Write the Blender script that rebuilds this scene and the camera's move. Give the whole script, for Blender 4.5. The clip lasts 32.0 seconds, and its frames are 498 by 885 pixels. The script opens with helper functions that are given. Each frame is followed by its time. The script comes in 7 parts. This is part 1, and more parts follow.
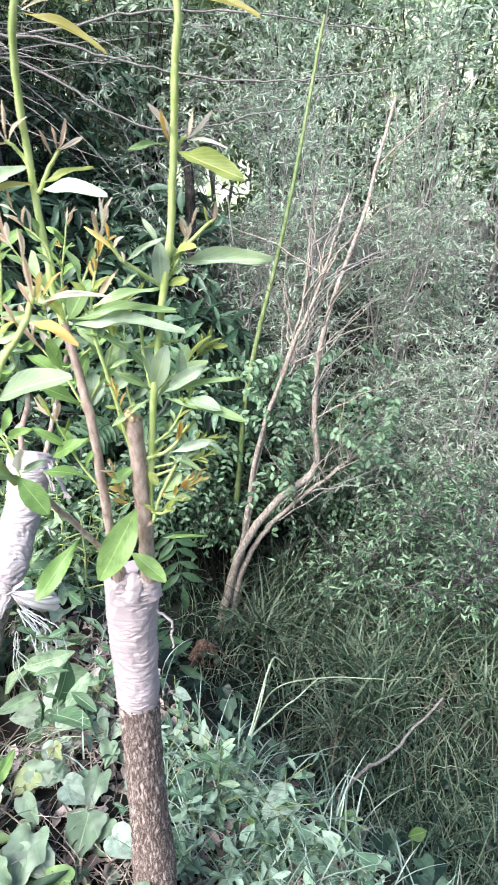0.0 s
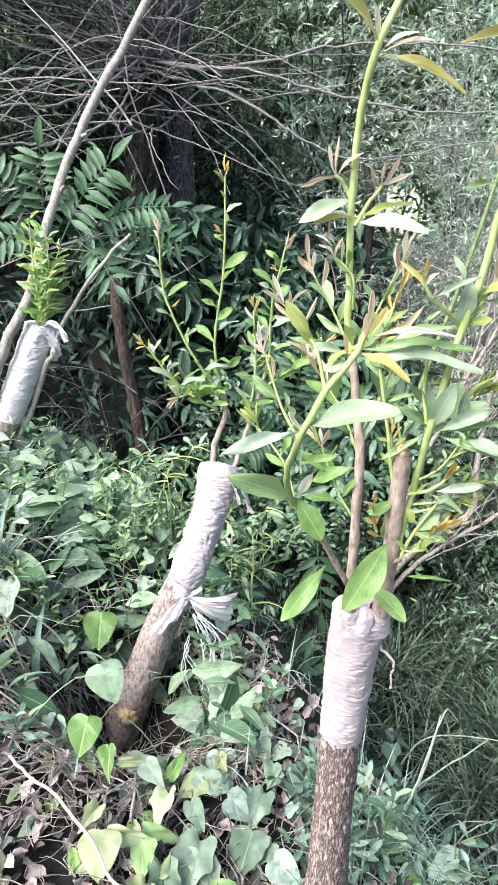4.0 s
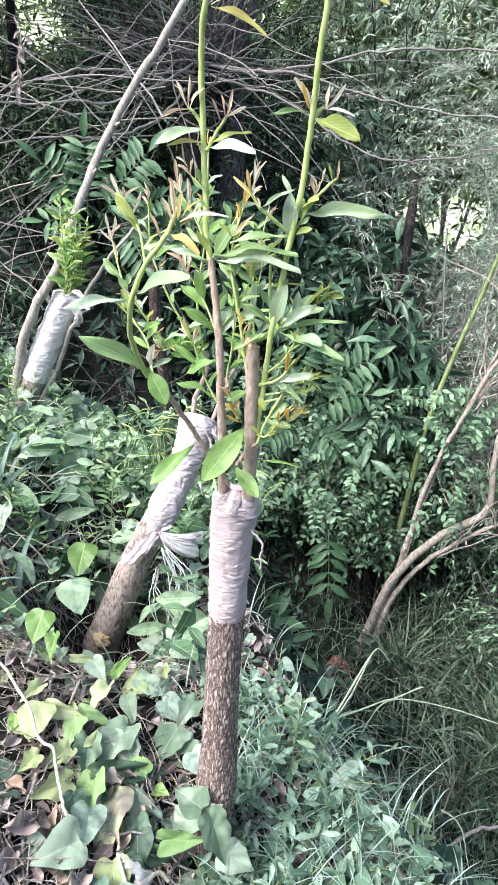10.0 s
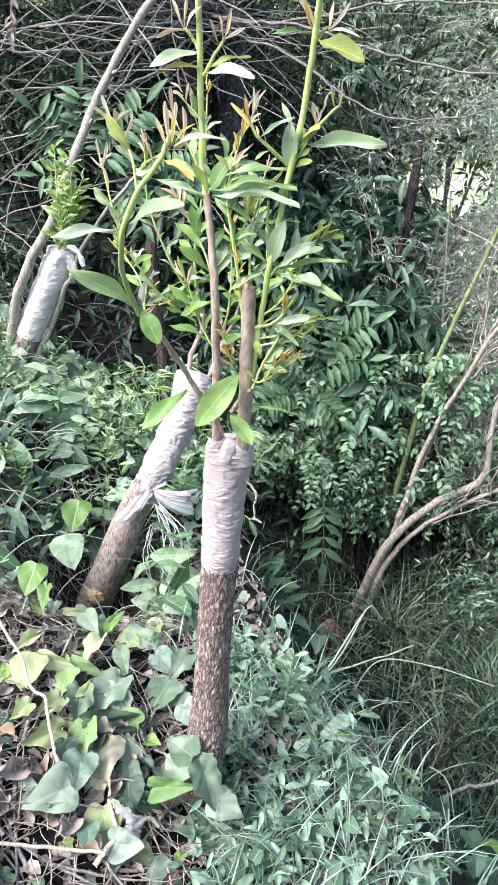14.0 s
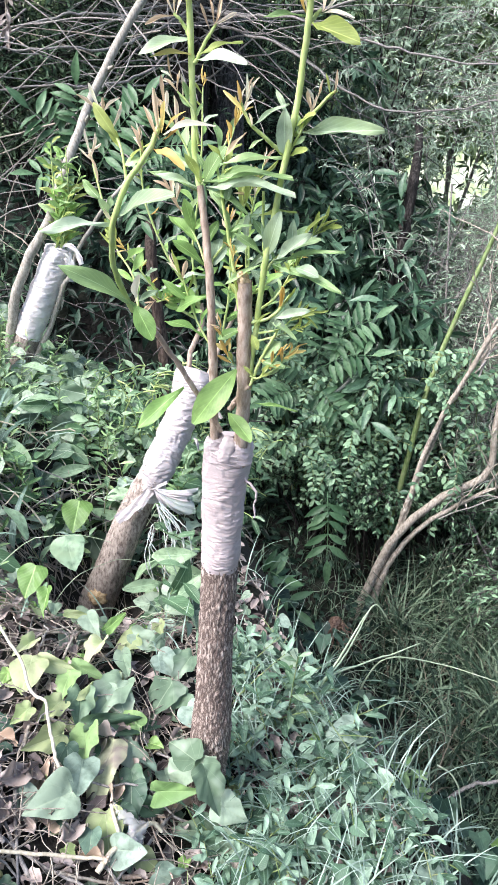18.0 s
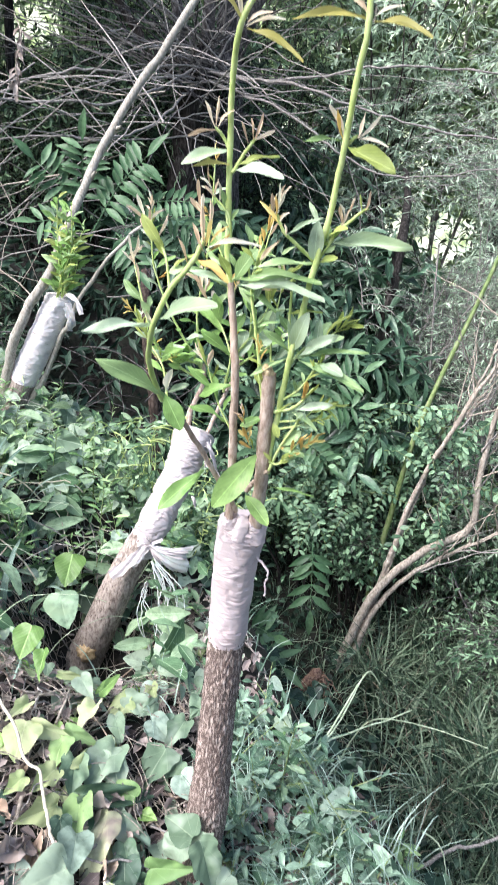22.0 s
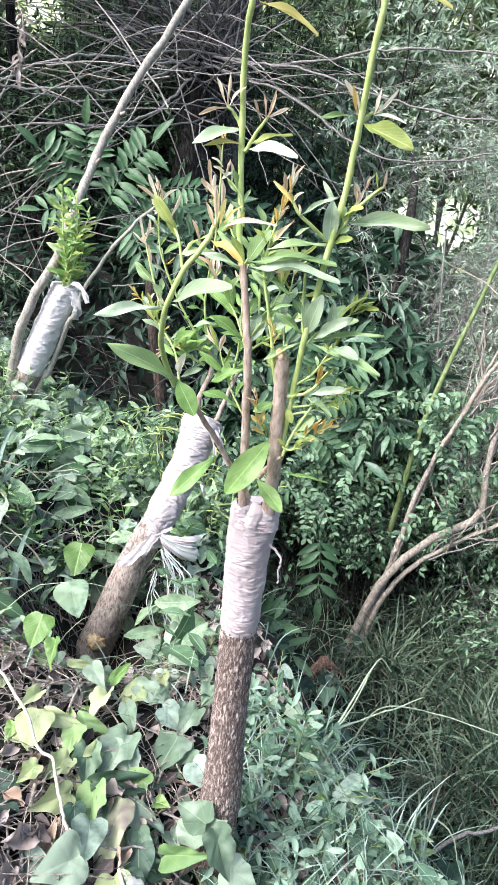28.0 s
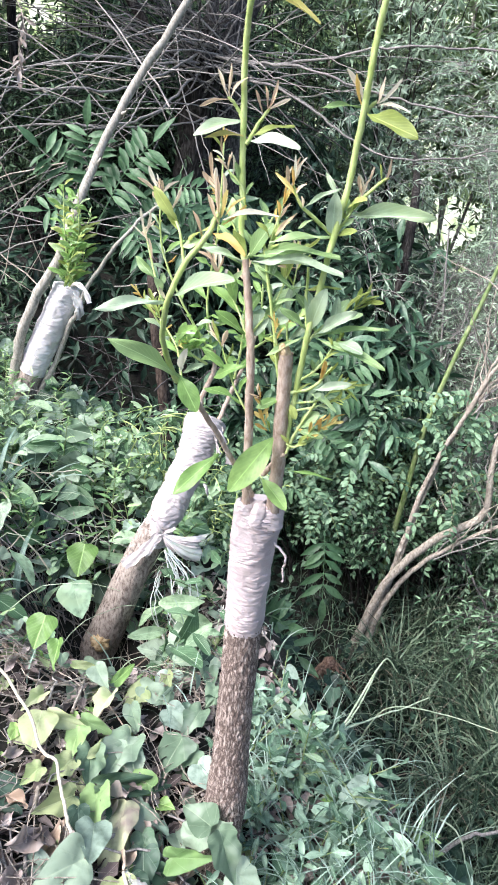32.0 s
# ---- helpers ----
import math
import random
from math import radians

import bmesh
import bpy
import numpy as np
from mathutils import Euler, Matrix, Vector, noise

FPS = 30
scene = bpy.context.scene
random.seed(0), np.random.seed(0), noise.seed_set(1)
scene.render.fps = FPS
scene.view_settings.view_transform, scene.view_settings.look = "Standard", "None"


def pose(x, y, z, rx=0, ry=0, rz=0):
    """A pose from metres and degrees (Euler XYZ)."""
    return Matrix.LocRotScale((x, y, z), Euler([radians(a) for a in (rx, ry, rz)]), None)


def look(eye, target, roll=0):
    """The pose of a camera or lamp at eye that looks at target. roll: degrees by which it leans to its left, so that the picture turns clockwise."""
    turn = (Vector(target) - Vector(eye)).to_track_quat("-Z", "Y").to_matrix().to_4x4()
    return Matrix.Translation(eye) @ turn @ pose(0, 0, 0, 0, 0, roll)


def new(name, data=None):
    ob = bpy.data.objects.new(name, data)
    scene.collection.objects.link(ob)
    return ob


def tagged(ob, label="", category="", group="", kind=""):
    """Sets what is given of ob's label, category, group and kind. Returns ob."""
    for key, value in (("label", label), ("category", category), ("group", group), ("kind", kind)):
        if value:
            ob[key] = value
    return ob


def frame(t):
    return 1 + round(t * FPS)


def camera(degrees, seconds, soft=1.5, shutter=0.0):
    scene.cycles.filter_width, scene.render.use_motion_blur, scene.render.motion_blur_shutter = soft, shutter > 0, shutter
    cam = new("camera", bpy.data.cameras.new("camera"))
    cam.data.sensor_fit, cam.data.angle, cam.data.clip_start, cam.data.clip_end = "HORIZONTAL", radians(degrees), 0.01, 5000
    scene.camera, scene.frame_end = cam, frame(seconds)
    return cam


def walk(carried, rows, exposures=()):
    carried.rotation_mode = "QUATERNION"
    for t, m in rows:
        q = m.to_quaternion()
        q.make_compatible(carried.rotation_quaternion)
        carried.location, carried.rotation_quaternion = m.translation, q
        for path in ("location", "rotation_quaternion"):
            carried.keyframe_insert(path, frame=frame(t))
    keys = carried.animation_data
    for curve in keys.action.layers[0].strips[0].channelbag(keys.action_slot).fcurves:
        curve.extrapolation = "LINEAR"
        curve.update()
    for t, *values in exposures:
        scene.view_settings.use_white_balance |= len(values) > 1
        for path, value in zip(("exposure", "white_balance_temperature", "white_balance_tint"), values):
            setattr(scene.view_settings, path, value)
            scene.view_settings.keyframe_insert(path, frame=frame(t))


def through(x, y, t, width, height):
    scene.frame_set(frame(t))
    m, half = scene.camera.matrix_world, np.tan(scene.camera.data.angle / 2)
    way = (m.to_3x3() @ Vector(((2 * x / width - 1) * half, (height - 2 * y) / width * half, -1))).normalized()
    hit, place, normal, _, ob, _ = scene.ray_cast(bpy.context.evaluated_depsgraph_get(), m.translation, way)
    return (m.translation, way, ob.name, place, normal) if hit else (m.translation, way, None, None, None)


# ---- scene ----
cam = camera(41.8, 32.0, soft=1.4, shutter=0.5)
PATH = [
    (0, (-0.0343, -0.7792, 1.1971), (0.4350, 1.0125, 0.4424), -1.11),
    (0.5, (-0.0615, -0.7703, 1.2076), (0.3644, 1.0366, 0.4637), -0.56),
    (1, (-0.1145, -0.7657, 1.2346), (0.2125, 1.0806, 0.5387), 0.57),
    (1.5, (-0.1916, -0.7734, 1.2900), (-0.0172, 1.1173, 0.6617), -0.05),
    (2, (-0.1830, -0.7292, 1.2370), (0.0924, 1.1336, 0.5629), 0.71),
    (2.5, (-0.1927, -0.7325, 1.2106), (-0.0290, 1.1434, 0.5366), 1.10),
    (3, (-0.1939, -0.7336, 1.2092), (-0.0614, 1.1367, 0.5131), 0.79),
    (3.5, (-0.2065, -0.7405, 1.2019), (-0.0733, 1.1278, 0.5006), 1.25),
    (5.5, (-0.0397, -0.8324, 1.2288), (-0.2092, 1.0550, 0.5893), 1.60),
    (5.9, (0.0106, -0.8975, 1.1598), (-0.1357, 0.9833, 0.4959), 4.42),
    (6, (0.0232, -0.9138, 1.1425), (-0.1173, 0.9654, 0.4725), 5.13),
    (6.1, (0.0295, -0.9219, 1.1339), (-0.1081, 0.9564, 0.4608), 5.48),
    (6.5, (0.0708, -0.9199, 1.1323), (-0.0631, 0.9643, 0.4752), 1.97),
    (7, (0.0867, -0.9213, 1.1290), (-0.0073, 0.9632, 0.4658), 2.57),
    (7.5, (0.1015, -0.9262, 1.1344), (0.0762, 0.9720, 0.5048), 2.03),
    (8, (0.0779, -0.9280, 1.1227), (0.0117, 0.9696, 0.4944), 3.12),
    (8.5, (0.0750, -0.9196, 1.1188), (-0.0080, 0.9632, 0.4493), 3.02),
    (9, (0.0788, -0.9295, 1.1163), (-0.0100, 0.9615, 0.4711), 3.10),
    (9.5, (0.0746, -0.9431, 1.1175), (-0.0259, 0.9475, 0.4729), 3.14),
    (10, (0.0728, -0.9446, 1.1139), (-0.0406, 0.9385, 0.4498), 3.17),
    (10.5, (0.0745, -0.9479, 1.1064), (-0.0330, 0.9303, 0.4277), 3.59),
    (11, (0.0767, -0.9540, 1.0994), (-0.0312, 0.9235, 0.4187), 3.79),
    (11.5, (0.0753, -0.9541, 1.0969), (-0.0256, 0.9213, 0.4092), 3.92),
    (12, (0.0703, -0.9573, 1.0937), (-0.0252, 0.9186, 0.4067), 4.25),
    (12.5, (0.0698, -0.9545, 1.0854), (-0.0388, 0.9102, 0.3704), 4.27),
    (13, (0.0759, -0.9477, 1.0799), (-0.0270, 0.9085, 0.3426), 4.29),
    (13.5, (0.0777, -0.9418, 1.0775), (-0.0223, 0.9096, 0.3278), 4.20),
    (15.5, (0.0815, -0.9296, 1.0674), (-0.0100, 0.9224, 0.3181), 4.04),
    (16, (0.0764, -0.9283, 1.0661), (-0.0147, 0.9242, 0.3179), 4.14),
    (16.5, (0.0733, -0.9252, 1.0631), (-0.0236, 0.9264, 0.3131), 3.91),
    (17, (0.0733, -0.9252, 1.0631), (-0.0286, 0.9263, 0.3135), 3.79),
    (17.5, (0.0744, -0.9172, 1.0630), (-0.0227, 0.9297, 0.3018), 3.80),
    (18, (0.0845, -0.9154, 1.0674), (-0.0239, 0.9324, 0.3097), 3.25),
    (18.5, (0.0873, -0.9149, 1.0672), (-0.0275, 0.9283, 0.2995), 3.01),
    (19, (0.0690, -0.9172, 1.0619), (-0.0566, 0.9195, 0.2804), 4.04),
    (19.5, (0.0349, -0.9352, 1.0575), (-0.1084, 0.8946, 0.2628), 5.74),
    (20, (0.0139, -0.9462, 1.0525), (-0.1113, 0.8913, 0.2729), 6.95),
    (20.5, (-0.0181, -0.9174, 1.1034), (-0.1396, 0.9255, 0.3359), 6.57),
    (21, (-0.0080, -0.9200, 1.1733), (-0.0925, 0.9750, 0.5394), 5.83),
    (21.5, (0.0101, -0.9097, 1.1693), (-0.0493, 0.9933, 0.5569), 5.26),
    (22, (0.0223, -0.9185, 1.1345), (-0.0289, 0.9728, 0.4862), 5.79),
    (22.5, (0.0297, -0.9167, 1.1114), (0.0021, 0.9532, 0.4025), 6.39),
    (23, (0.0413, -0.9188, 1.0967), (0.0401, 0.9416, 0.3626), 6.32),
    (23.5, (0.0294, -0.9132, 1.0924), (-0.0096, 0.9353, 0.3300), 5.31),
    (24, (0.0211, -0.9004, 1.0959), (-0.0229, 0.9570, 0.3554), 5.29),
    (24.5, (0.0169, -0.8962, 1.0967), (-0.0372, 0.9581, 0.3493), 4.94),
    (25, (0.0180, -0.8882, 1.1046), (-0.0381, 0.9675, 0.3608), 5.13),
    (25.5, (0.0208, -0.8879, 1.1110), (-0.0256, 0.9747, 0.3840), 5.39),
    (27.5, (0.0123, -0.9068, 1.1291), (-0.0297, 0.9735, 0.4487), 6.13),
    (28, (0.0113, -0.9101, 1.1244), (-0.0516, 0.9700, 0.4452), 5.32),
    (28.5, (0.0084, -0.9063, 1.1253), (-0.0444, 0.9738, 0.4453), 5.47),
    (29, (0.0037, -0.9040, 1.1225), (-0.0557, 0.9715, 0.4305), 5.63),
    (29.5, (0.0060, -0.9098, 1.1247), (-0.0419, 0.9721, 0.4493), 5.60),
    (30, (0.0070, -0.9066, 1.1214), (-0.0586, 0.9724, 0.4393), 5.20),
    (30.5, (0.0127, -0.8921, 1.1121), (-0.0320, 0.9793, 0.4079), 5.70),
    (31, (0.0335, -0.9088, 1.1085), (-0.0228, 0.9661, 0.4145), 5.05),
    (31.5, (0.0298, -0.9074, 1.1098), (-0.0237, 0.9696, 0.4214), 4.96),
    (32, (0.0114, -0.9008, 1.1150), (-0.0621, 0.9797, 0.4380), 4.87),
]
walk(cam, [(t, look(eye, target, roll)) for t, eye, target, roll in PATH], [(0.0, 1.26, 6250, 13), (1.5, 1.2, 6250, 13), (3.0, 1.22, 6250, 13), (6.0, 1.35, 6250, 13), (9.0, 1.32, 6250, 13), (16.0, 1.28, 6250, 13), (32.0, 1.3, 6250, 13)])

# ---- light ----
world = bpy.data.worlds.new("sky")
scene.world = world
world.use_nodes = True
wn = world.node_tree
sky = wn.nodes.new("ShaderNodeTexSky")
sky.sky_type = "NISHITA"
sky.sun_disc = False
sky.sun_elevation, sky.sun_rotation = radians(46), radians(233)
sky.air_density, sky.dust_density = 1.0, 2.5
wn.links.new(sky.outputs[0], wn.nodes["Background"].inputs[0])
wn.nodes["Background"].inputs[1].default_value = 0.12
sun_lamp = bpy.data.lights.new("sun", "SUN")
sun_lamp.energy, sun_lamp.angle, sun_lamp.color = 3.3, radians(42), (1.0, 0.975, 0.94)
sun = new("sun", sun_lamp)
sun.matrix_world = look((-3.3, -2.5, 4.3), (0, 0, 0))

# ---- mesh tools ----
rng = np.random.default_rng(7)


def unit(a):
    return a / np.maximum(np.linalg.norm(a, axis=-1, keepdims=True), 1e-9)


def raw_mesh(name, verts, faces, uvs=None, smooth=True):
    """A mesh from arrays: verts (n, 3), faces (m, k) with one k, uvs one per vertex."""
    me = bpy.data.meshes.new(name)
    verts, faces = np.asarray(verts, np.float32), np.asarray(faces, np.int32)
    me.vertices.add(len(verts))
    me.vertices.foreach_set("co", verts.ravel())
    me.loops.add(faces.size)
    me.loops.foreach_set("vertex_index", faces.ravel())
    me.polygons.add(len(faces))
    me.polygons.foreach_set("loop_start", np.arange(0, faces.size, faces.shape[1], dtype=np.int32))
    me.polygons.foreach_set("use_smooth", np.full(len(faces), smooth))
    if uvs is not None:
        layer = me.uv_layers.new(name="uv")
        layer.data.foreach_set("uv", np.asarray(uvs, np.float32)[faces.ravel()].ravel())
    me.update(calc_edges=True)
    me.validate()
    return me


def put(name, me, material, parent=None, label="", category="", kind="", group=""):
    ob = new(name, me)
    if me is not None and material is not None and not me.materials:
        me.materials.append(material)
    ob.parent = parent
    return tagged(ob, label, category, group, kind)


def thing(name, at, label, category, group=""):
    ob = new(name)
    ob.location = at
    ob.empty_display_size = 0.05
    return tagged(ob, label, category, group)


def local(ob, parent):
    """Keeps world coordinates of a part under a thing that stands elsewhere."""
    ob.parent = parent
    ob.matrix_parent_inverse = Matrix.Translation(parent.location).inverted()
    return ob


def tube_arrays(paths, sides=6):
    """Verts, quads and uvs of round tubes along paths: [(points (m, 3), radii (m,))]."""
    vs, fs, us, off = [], [], [], 0
    ang = np.linspace(0, 2 * math.pi, sides, endpoint=False)
    for pts, rad in paths:
        pts = np.asarray(pts, float)
        rad = np.broadcast_to(np.asarray(rad, float), (len(pts),))
        tan = unit(np.gradient(pts, axis=0))
        ref = np.array([0.31, 0.9, 0.2]) if abs(tan[0][2]) > 0.6 else np.array([0.1, 0.15, 1.0])
        a = unit(np.cross(tan, ref))
        b = np.cross(tan, a)
        ring = pts[:, None] + rad[:, None, None] * (a[:, None] * np.cos(ang)[None, :, None] + b[:, None] * np.sin(ang)[None, :, None])
        vs.append(ring.reshape(-1, 3))
        m = len(pts)
        i, k = np.meshgrid(np.arange(m - 1), np.arange(sides), indexing="ij")
        k2 = (k + 1) % sides
        fs.append((np.stack([i * sides + k, i * sides + k2, (i + 1) * sides + k2, (i + 1) * sides + k], -1) + off).reshape(-1, 4))
        us.append(np.stack(np.broadcast_arrays(np.linspace(0, 1, sides)[None], np.linspace(0, 1, m)[:, None]), -1).reshape(-1, 2))
        off += m * sides
    return np.concatenate(vs), np.concatenate(fs), np.concatenate(us)


def tubes(name, paths, material, parent=None, sides=6, **tags):
    ob = put(name, raw_mesh(name, *tube_arrays(paths, sides)), material, None, **tags)
    return local(ob, parent) if parent else ob


def smooth_path(points, n=24):
    """Catmull-Rom through a few points."""
    p = np.asarray(points, float)
    p = np.vstack([2 * p[0] - p[1], p, 2 * p[-1] - p[-2]])
    out, segs = [], len(p) - 3
    for t in np.linspace(0, segs, n):
        i = min(int(t), segs - 1)
        u = t - i
        a, b, c, d = p[i:i + 4]
        out.append(0.5 * (2 * b + (c - a) * u + (2 * a - 5 * b + 4 * c - d) * u * u + (3 * b - a - 3 * c + d) * u ** 3))
    return np.array(out)


def wobble(path, amount, seed=0):
    """Small uneven bends along a path."""
    r = np.random.default_rng(seed)
    k = np.cumsum(r.normal(0, amount, path.shape), axis=0)
    k -= np.linspace(0, 1, len(path))[:, None] * k[-1]
    return path + k


# ---- leaf shapes: along +y, one long, uv across and along ----
def blade_shape(profile, curve=0.1, fold=0.12, cols=2, wave=0.0, twist=0.0, bend=0.0):
    """A leaf as a strip: half-widths along it, drooping by curve, folded up along the midrib."""
    n = len(profile)
    vs, us = [], []
    for i, w in enumerate(profile):
        v = i / (n - 1)
        for c in range(-cols, cols + 1):
            u = c / cols
            a = twist * v
            h = abs(u) * fold * w * 2 + wave * math.sin(9 * v + 2.4 * u) * abs(u)
            vs.append((u * w * math.cos(a) - h * math.sin(a) + bend * v * v, v, -curve * v * v + u * w * math.sin(a) + h * math.cos(a)))
            us.append((0.5 + u / 2, v))
    m = 2 * cols + 1
    fs = [(i * m + k, i * m + k + 1, (i + 1) * m + k + 1, (i + 1) * m + k) for i in range(n - 1) for k in range(m - 1)]
    return np.array(vs), np.array(fs), np.array(us)


def outline_shape(points, cup=0.1, fold=0.1, wave=0.0, rings=(0.0, 0.4, 0.75, 1.0), soften=True):
    """A lobed leaf: rings of its outline shrunk to the stalk's end, cupped and folded."""
    pts = np.array(points, float)
    mid = (pts[:-1] + pts[1:]) / 2
    soft = pts if not soften else np.vstack([pts[:1]] + [np.vstack([m * 0.5 + a * 0.5, m * 0.5 + b * 0.5]) for a, m, b in zip(pts[:-1], mid, pts[1:])] + [pts[-1:]])
    pts = np.vstack([soft, (soft * (-0.94, 1.03))[::-1][1:-1]])
    n = len(pts)
    vs, us, fs = [], [], []
    centre = np.array([0.0, 0.22])
    lo, hi = pts.min(0), pts.max(0)
    for r in rings:
        for q in centre + (pts - centre) * r:
            vs.append((q[0], q[1], abs(q[0]) * fold - cup * ((q - centre) ** 2).sum() + 0.05 * r * math.sin(8 * q[1] + 11 * q[0] + wave) + 0.022 * r * math.sin(21 * q[1] - 17 * q[0] + wave)))
            us.append((0.5 + q[0] / (hi[0] - lo[0]), (q[1] - lo[1]) / (hi[1] - lo[1])))
    for a in range(len(rings) - 1):
        for k in range(n):
            k2 = (k + 1) % n
            fs.append((a * n + k, a * n + k2, (a + 1) * n + k2, (a + 1) * n + k))
    return np.array(vs), np.array(fs), np.array(us)


BLUNT = [0.012, 0.028, 0.05, 0.076, 0.10, 0.121, 0.136, 0.144, 0.147, 0.143, 0.131, 0.106, 0.064, 0.014]
LANCE = blade_shape(BLUNT, 0.16, 0.16, 2, 0.035)
LANCES = (LANCE, blade_shape(BLUNT, 0.26, 0.2, 2, 0.045, 0.4, 0.05), blade_shape(BLUNT, 0.02, 0.28, 2, 0.04, -0.5, -0.06), blade_shape(BLUNT, 0.32, 0.1, 2, 0.05, 0.2, -0.03))
LEAFLET = blade_shape([0.012, 0.06, 0.105, 0.128, 0.13, 0.115, 0.085, 0.045, 0.003], 0.2, 0.16, 2, 0.015)
BROAD = blade_shape([0.015, 0.07, 0.125, 0.165, 0.19, 0.2, 0.192, 0.165, 0.115, 0.03], 0.2, 0.18, 2, 0.025)
DROOP = blade_shape([0.01, 0.10, 0.155, 0.15, 0.095, 0.004], 0.3, 0.25, 1)
YOUNG = blade_shape([0.02, 0.045, 0.065, 0.085, 0.095, 0.08, 0.03], -0.22, 0.6, 2)
YOUNGS = (YOUNG, blade_shape([0.02, 0.045, 0.065, 0.085, 0.095, 0.08, 0.03], 0.35, 0.5, 2, 0.02, 0.9, 0.1), blade_shape([0.02, 0.04, 0.06, 0.075, 0.085, 0.07, 0.02], -0.45, 0.7, 2, 0.02, -0.7, -0.12))
NARROW = blade_shape([0.012, 0.09, 0.004], 0.18, 0.2, 1)
SLIM = blade_shape([0.012, 0.14, 0.004], 0.15, 0.2, 1)
FAR = (np.array([(0, 0, 0), (0.14, 0.42, 0.03), (0, 1, -0.12), (-0.14, 0.42, 0.03)], float), np.array([(0, 1, 2, 3)]), np.array([(0.5, 0), (1, 0.42), (0.5, 1), (0, 0.42)], float))
OVAL = blade_shape([0.01, 0.19, 0.26, 0.19, 0.01], 0.08, 0.12, 1)
SIMPLE = blade_shape([0.01, 0.15, 0.12, 0.004], 0.15, 0.2, 1)
GRASS = blade_shape([0.008, 0.010, 0.0095, 0.008, 0.006, 0.0035, 0.0005], 0.0, 0.3, 1)
IVY = outline_shape([(0, 0.0), (0.14, -0.10), (0.33, -0.07), (0.44, 0.06), (0.39, 0.2), (0.46, 0.34), (0.47, 0.43), (0.35, 0.51), (0.23, 0.62), (0.12, 0.83), (0, 1.0)], 0.2, 0.34)
IVIES = (IVY, outline_shape([(0, 0.0), (0.12, -0.12), (0.34, -0.10), (0.50, 0.05), (0.44, 0.2), (0.42, 0.34), (0.44, 0.45), (0.33, 0.55), (0.2, 0.70), (0.1, 0.86), (0, 1.0)], 0.32, 0.2, 2.0), outline_shape([(0, 0.02), (0.16, -0.06), (0.30, -0.05), (0.38, 0.08), (0.36, 0.2), (0.46, 0.31), (0.42, 0.42), (0.30, 0.47), (0.22, 0.64), (0.13, 0.82), (0, 1.0)], -0.05, 0.45, 4.0))
IVY_LOW = outline_shape([(0, 0.0), (0.33, -0.08), (0.42, 0.12), (0.46, 0.36), (0.3, 0.54), (0.12, 0.83), (0, 1.0)], 0.2, 0.34, 0.0, (0.0, 1.0), False)
HEART_LOW = outline_shape([(0, 0.0), (0.3, -0.07), (0.45, 0.2), (0.32, 0.58), (0, 1.0)], 0.18, 0.26, 0.0, (0.0, 1.0), False)
IVY_OLD = outline_shape([(0, 0.0), (0.12, -0.08), (0.3, -0.07), (0.43, 0.08), (0.45, 0.25), (0.40, 0.42), (0.30, 0.6), (0.16, 0.82), (0, 1.0)], 0.18, 0.26)
HEARTS = (IVY_OLD, outline_shape([(0, 0.02), (0.12, -0.05), (0.27, -0.02), (0.36, 0.12), (0.37, 0.3), (0.33, 0.48), (0.25, 0.66), (0.13, 0.86), (0, 1.0)], 0.35, 0.15, 1.0), outline_shape([(0, 0.0), (0.13, -0.10), (0.34, -0.06), (0.47, 0.1), (0.43, 0.26), (0.36, 0.44), (0.25, 0.6), (0.12, 0.82), (0, 1.0)], 0.0, 0.4, 3.0))


def orient(d, up=(0, 0, 1), jitter=0.5):
    """Frames (n, 3, 3) whose second column is d and whose third leans to up."""
    d = unit(np.asarray(d, float))
    hint = unit(np.asarray(up, float) + rng.normal(0, jitter, d.shape))
    x = unit(np.cross(d, hint))
    return np.stack([x, d, np.cross(x, d)], -1)


def scatter(name, shape, places, frames, sizes, material, parent=None, **tags):
    """Many leaves of one shape in one mesh."""
    v, f, u = shape
    sizes = np.asarray(sizes, float)
    sizes = sizes[:, None, None] if sizes.ndim == 1 else sizes[:, None, :]
    vs = places[:, None] + np.einsum("nij,nkj->nki", frames, v[None] * sizes)
    n, k = len(places), len(v)
    fs = (f[None] + (np.arange(n) * k)[:, None, None]).reshape(-1, f.shape[1])
    ob = put(name, raw_mesh(name, vs.reshape(-1, 3), fs, np.tile(u, (n, 1))), material, None, kind="stuff", **tags)
    return local(ob, parent) if parent else ob


# ---- materials ----
def node_material(name):
    m = bpy.data.materials.new(name)
    m.use_nodes = True
    nt = m.node_tree
    return m, nt, nt.nodes["Principled BSDF"]


def noise_node(nt, scale, detail=4, coord=None, rough=0.55):
    n = nt.nodes.new("ShaderNodeTexNoise")
    n.inputs["Scale"].default_value, n.inputs["Detail"].default_value, n.inputs["Roughness"].default_value = scale, detail, rough
    if coord is not None:
        nt.links.new(coord, n.inputs["Vector"])
    return n


def ramp_node(nt, fac, stops):
    r = nt.nodes.new("ShaderNodeValToRGB")
    while len(r.color_ramp.elements) < len(stops):
        r.color_ramp.elements.new(0.5)
    for e, (p, c) in zip(r.color_ramp.elements, stops):
        e.position, e.color = p, (*c, 1)
    nt.links.new(fac, r.inputs["Fac"])
    return r


